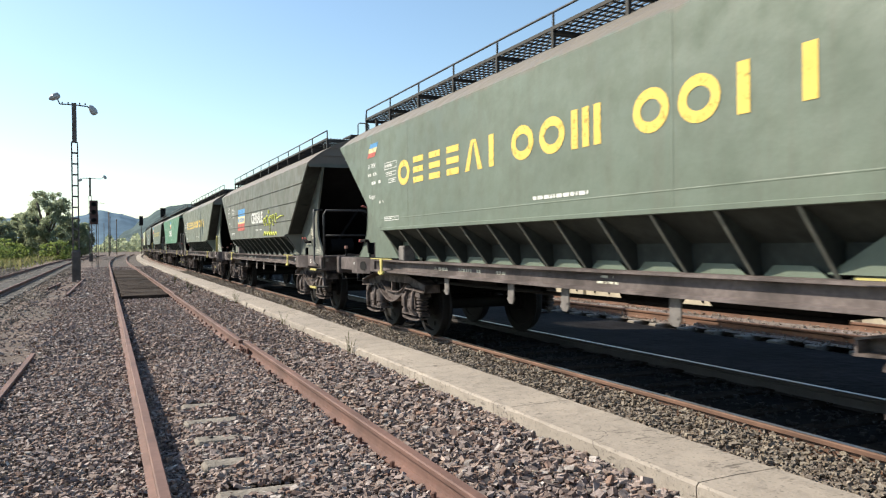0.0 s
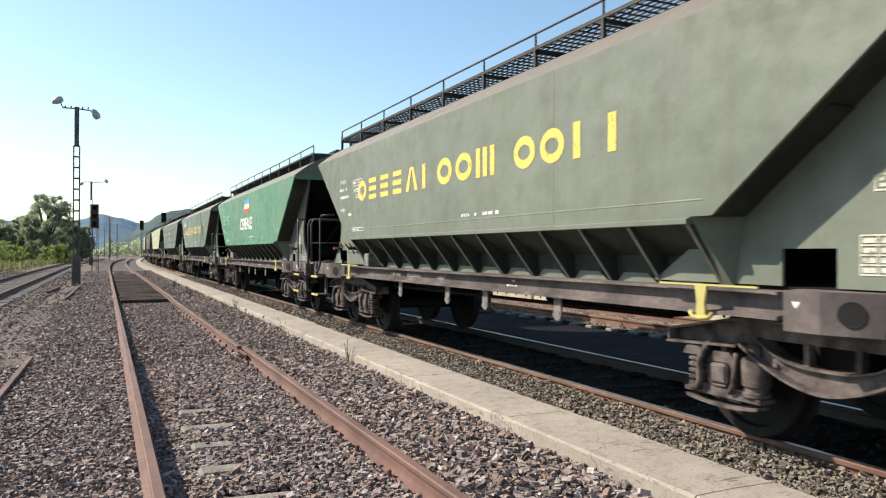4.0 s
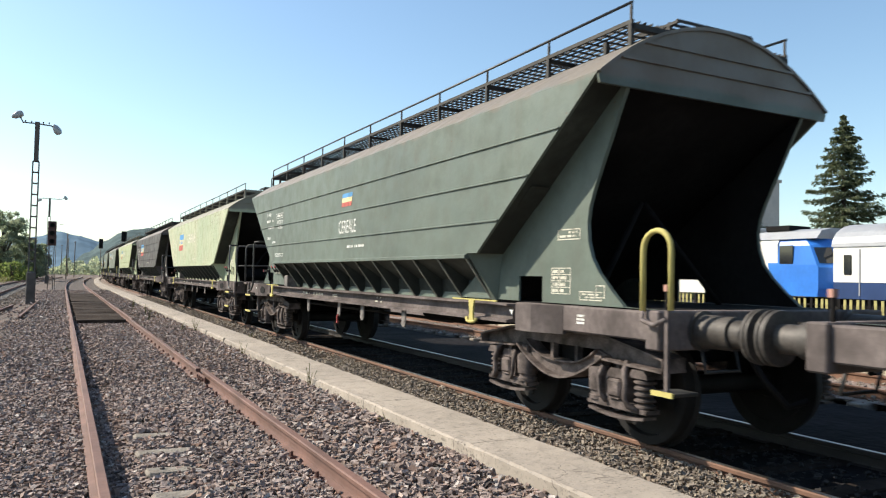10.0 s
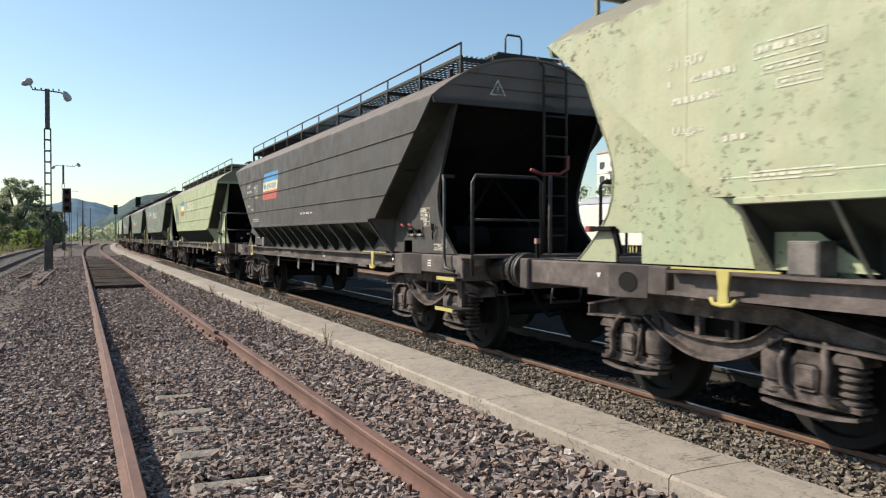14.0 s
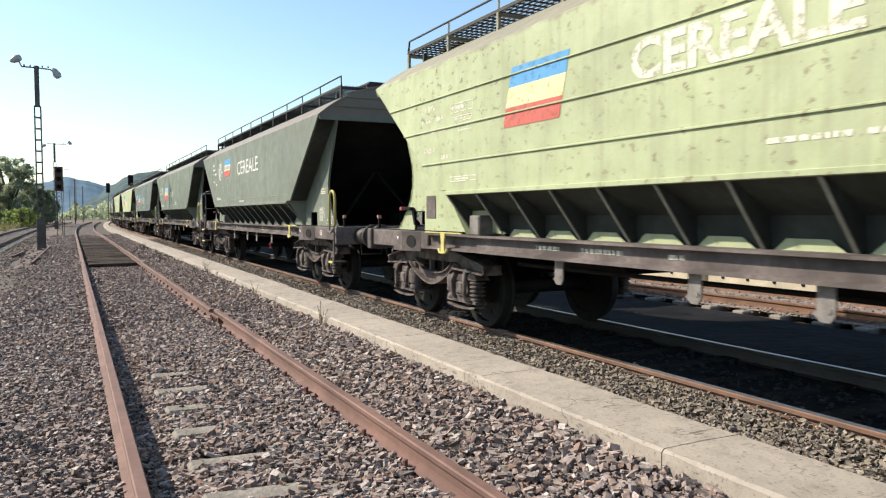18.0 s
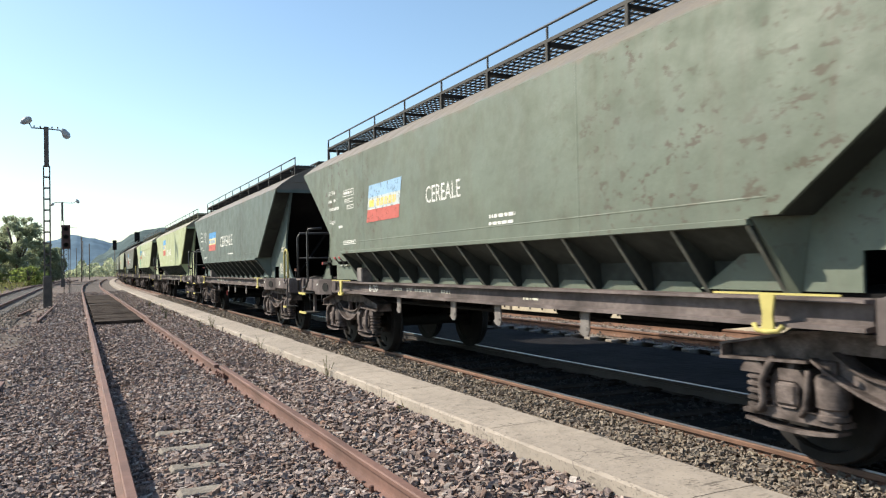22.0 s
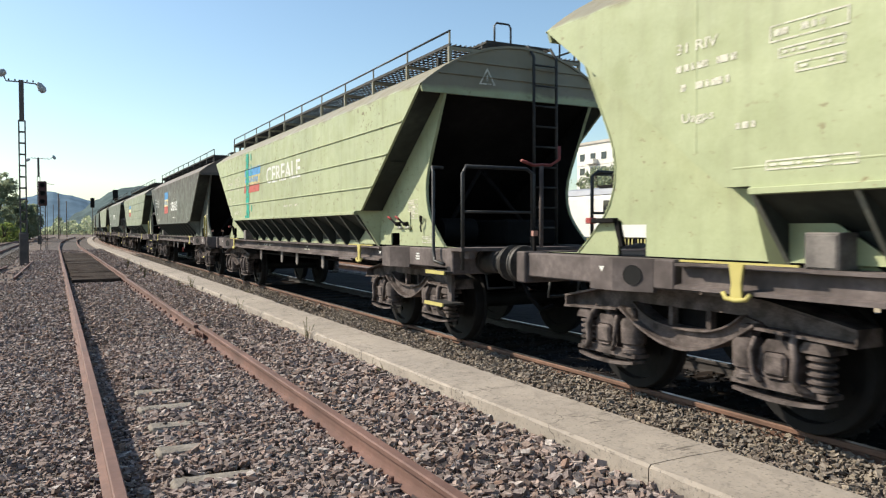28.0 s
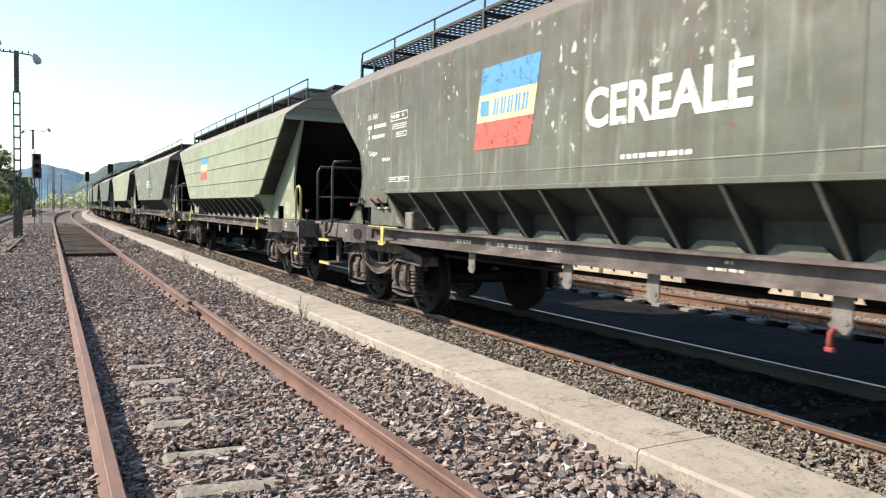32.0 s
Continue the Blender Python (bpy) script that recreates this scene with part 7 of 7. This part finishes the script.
# concrete beams and scrap lying along the siding
BEAM = simple("pale_precast_concrete", (0.42, 0.37, 0.28), 0.9, 0, 2, 0.2)
for i in range(9):
    bm = bm_new()
    box(bm, 11.55, 11.9, -2 + i * 2.6, 0.5 + i * 2.6, -0.09, 0.30, 0.03)
    b = solo("concrete_beam", bm, BEAM, "pale precast concrete beam with dark bolt holes", "concrete beam", "precast beams")
    for j in range(4):
        hm = bm_new()
        lathe(hm, [(0.035, 11.535), (0.035, 11.56)], "x", (0, -1.7 + i * 2.6 + j * 0.6, 0.2), 8)
        part("bolt_hole", hm, UNDER, b)


# ---------------------------------------------------------------- apartment blocks
PANEL = simple("grey_panel_concrete", (0.48, 0.45, 0.40), 0.9, 0, 0.25, 0.12, 0)
PANEL_Y = simple("ochre_panel_concrete", (0.55, 0.42, 0.22), 0.9, 0, 0.25, 0.1, 0)


def block(x, y0, y1, h, m, label, tower=None, depth=11.0):
    t = thing("apartment_building", label, "apartment block", "apartment blocks", m=pose(x, 0, 0))
    bm = bm_new()
    box(bm, 0, depth, y0, y1, -0.09, h)
    part("wall", bm, m, t)
    bm = bm_new()
    box(bm, -0.25, depth + 0.25, y0 - 0.25, y1 + 0.25, h, h + 0.5)
    part("roof", bm, PANEL, t)
    if tower:
        bm = bm_new()
        box(bm, 2.0, 7.0, tower, tower + 4.5, h + 0.5, h + 3.2)
        part("stair_tower", bm, PANEL, t)
    floors = int(h / 2.85)
    bm = bm_new()
    box(bm, -0.06, 0.10, -0.75, 0.75, 0, 1.4)
    win = mesh_of("window", bm, GLASS)
    n = int((y1 - y0) / 3.0)
    for i in range(n):
        y = y0 + (i + 0.5) * (y1 - y0) / n
        for f in range(floors):
            part("window", win, None, t).matrix_local = pose(0, y, 1.0 + f * 2.85)
    for f in range(1, floors):
        bm = bm_new()
        box(bm, -0.03, 0.0, y0, y1, f * 2.85 - 0.03, f * 2.85 + 0.03)
        part("panel_joint", bm, LAMPPOLE, t)
    if n > 3:
        for f in range(1, floors):
            for i in range(1, n, 3):
                y = y0 + (i + 0.5) * (y1 - y0) / n
                bm = bm_new()
                box(bm, -1.1, 0, y - 1.4, y + 1.4, f * 2.85 + 0.2, f * 2.85 + 1.15)
                part("balcony", bm, m, t)


block(90, 79, 92, 17.6, PANEL, "grey concrete apartment block with a stair tower", 83)
block(93, 93, 101, 19.0, PANEL_Y, "ochre concrete apartment block", None)
block(96, 102, 122, 18.5, LOCO_WHITE, "white concrete apartment block", None)


# ---------------------------------------------------------------- distance
def ridge(name, dist, profile, material, label):
    """A far range of hills: (bearing in degrees from the track, height in degrees)."""
    vs, fs = [], []
    n = 0
    steps_up = ((0.62, 0.0), (0.70, 0.14), (0.77, 0.33), (0.84, 0.50), (0.90, 0.70), (0.96, 0.90), (1.0, 1.0), (1.12, 0.6))
    w = len(steps_up)
    for (a0, h0), (a1, h1) in zip(profile, profile[1:]):
        m = max(3, int(abs(a1 - a0) * (5 if abs(a0) < 15 else 1.5)))
        for i in range(m):
            u = i / m
            s = u * u * (3 - 2 * u)
            d = a0 + (a1 - a0) * u
            a = radians(d)
            wob = noise.noise(Vector((d * 0.9, dist, 0))) * 0.12 + noise.noise(Vector((d * 5, dist, 3))) * 0.03 + noise.noise(Vector((d * 19, dist, 5))) * 0.018
            h = math.tan(radians(max(0.1, h0 + (h1 - h0) * s + wob))) * dist + 1.49
            for k, (f, g) in enumerate(steps_up):
                fold = noise.noise(Vector((d * 1.1, k * 0.8, dist))) * 0.10 + noise.noise(Vector((d * 3.1, k * 2.1, dist))) * 0.05
                vs.append((math.sin(a) * dist * f, math.cos(a) * dist * f, h * (g + (fold if 0 < k < w - 2 else 0)) - 0.5))
            n += 1
    for i in range(n - 1):
        for k in range(w - 1):
            fs.append((i * w + k, i * w + k + 1, i * w + w + k + 1, i * w + w + k))
    me = raw(name, vs, fs, material)
    me.polygons.foreach_set("use_smooth", [True] * len(me.polygons))
    return tagged(new(name, me), label, "hills", kind="structure")


# the haze of distance is mixed into both hill colours
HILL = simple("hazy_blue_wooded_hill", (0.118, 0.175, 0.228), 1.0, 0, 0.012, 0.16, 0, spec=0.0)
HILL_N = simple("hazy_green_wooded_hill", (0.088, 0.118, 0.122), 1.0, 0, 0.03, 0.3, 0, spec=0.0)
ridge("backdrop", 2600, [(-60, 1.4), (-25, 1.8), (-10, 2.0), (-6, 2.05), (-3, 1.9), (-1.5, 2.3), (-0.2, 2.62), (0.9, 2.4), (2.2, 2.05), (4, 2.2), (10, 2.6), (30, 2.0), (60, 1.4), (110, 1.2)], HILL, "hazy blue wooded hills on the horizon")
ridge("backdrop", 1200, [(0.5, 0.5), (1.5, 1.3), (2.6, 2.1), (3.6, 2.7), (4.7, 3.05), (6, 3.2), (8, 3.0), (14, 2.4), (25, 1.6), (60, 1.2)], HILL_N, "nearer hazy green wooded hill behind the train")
# a belt of far trees and scrub across the end of the yard
rng = np.random.default_rng(90)
n = 26000
bear = np.radians(np.concatenate([rng.uniform(-34, 6.5, n * 3 // 4), rng.uniform(6.5, 60, n // 4)]))
dist = rng.uniform(245, 330, len(bear))
tall = 3.0 + 1.6 * np.sin(bear * 61) + 1.1 * np.sin(bear * 173 + 1.0) + 0.8 * np.sin(bear * 411)
pts = np.stack([np.sin(bear) * dist, np.cos(bear) * dist, np.maximum(0.3, tall) * rng.random(len(bear)) ** 0.8], 1)
tagged(new("far_woods", leaf_mesh("far_woods", pts, 0.8, LEAF, 91, 0.8)), "hazy belt of trees beyond the yard", "woods", kind="stuff")
for x, y, l, h in ((7.8, 336, 6.4, 3.9), (2.2, 342, 4.4, 3.3)):
    shed = thing("far_shed", "low white-roofed shed far down the tracks", "shed", "far sheds", m=pose(x, y, 0))
    bm = bm_new()
    box(bm, -l / 2, l / 2, 0, 8, -0.09, h)
    part("wall", bm, LAMPPOLE, shed)
    bm = bm_new()
    prism(bm, [(-l / 2 - 0.3, h), (l / 2 + 0.3, h), (l / 2, h + 1.1), (-l / 2, h + 1.3)], "y", -0.4, 8.4)
    part("roof", bm, LOCO_WHITE, shed)

WHEELSETS = [o for w in WAGONS.values() for o in w.children_recursive if o.name.split(".")[0] == "wheelset"]


# ---------------------------------------------------------------- movement
def motions():
    times = [i * 1.0 for i in range(33)]
    for k, w in WAGONS.items():
        rows = []
        for t in times:
            y = wagon_centre(k, t)
            dx, hd = bend(y)
            rows.append((t, pose(TRAIN_X + dx, y, 0.15, 0, 0, -math.degrees(hd))))
        walk(w, rows)
    # the wheels roll without slipping; wheel sets at the same place in their bogies share one set of keys
    turns = [i / 15 for i in range(481)]
    shared = {}
    for ws in WHEELSETS:
        y = round(ws.location.y, 2)
        if y not in shared:
            walk(ws, [(t, pose(0, y, 0.46, math.degrees(run(t) / 0.46))) for t in turns])
            shared[y] = (ws.animation_data.action, ws.animation_data.action_slot)
        else:
            ws.rotation_mode = "QUATERNION"
            keys = ws.animation_data_create()
            keys.action, keys.action_slot = shared[y]


motions()
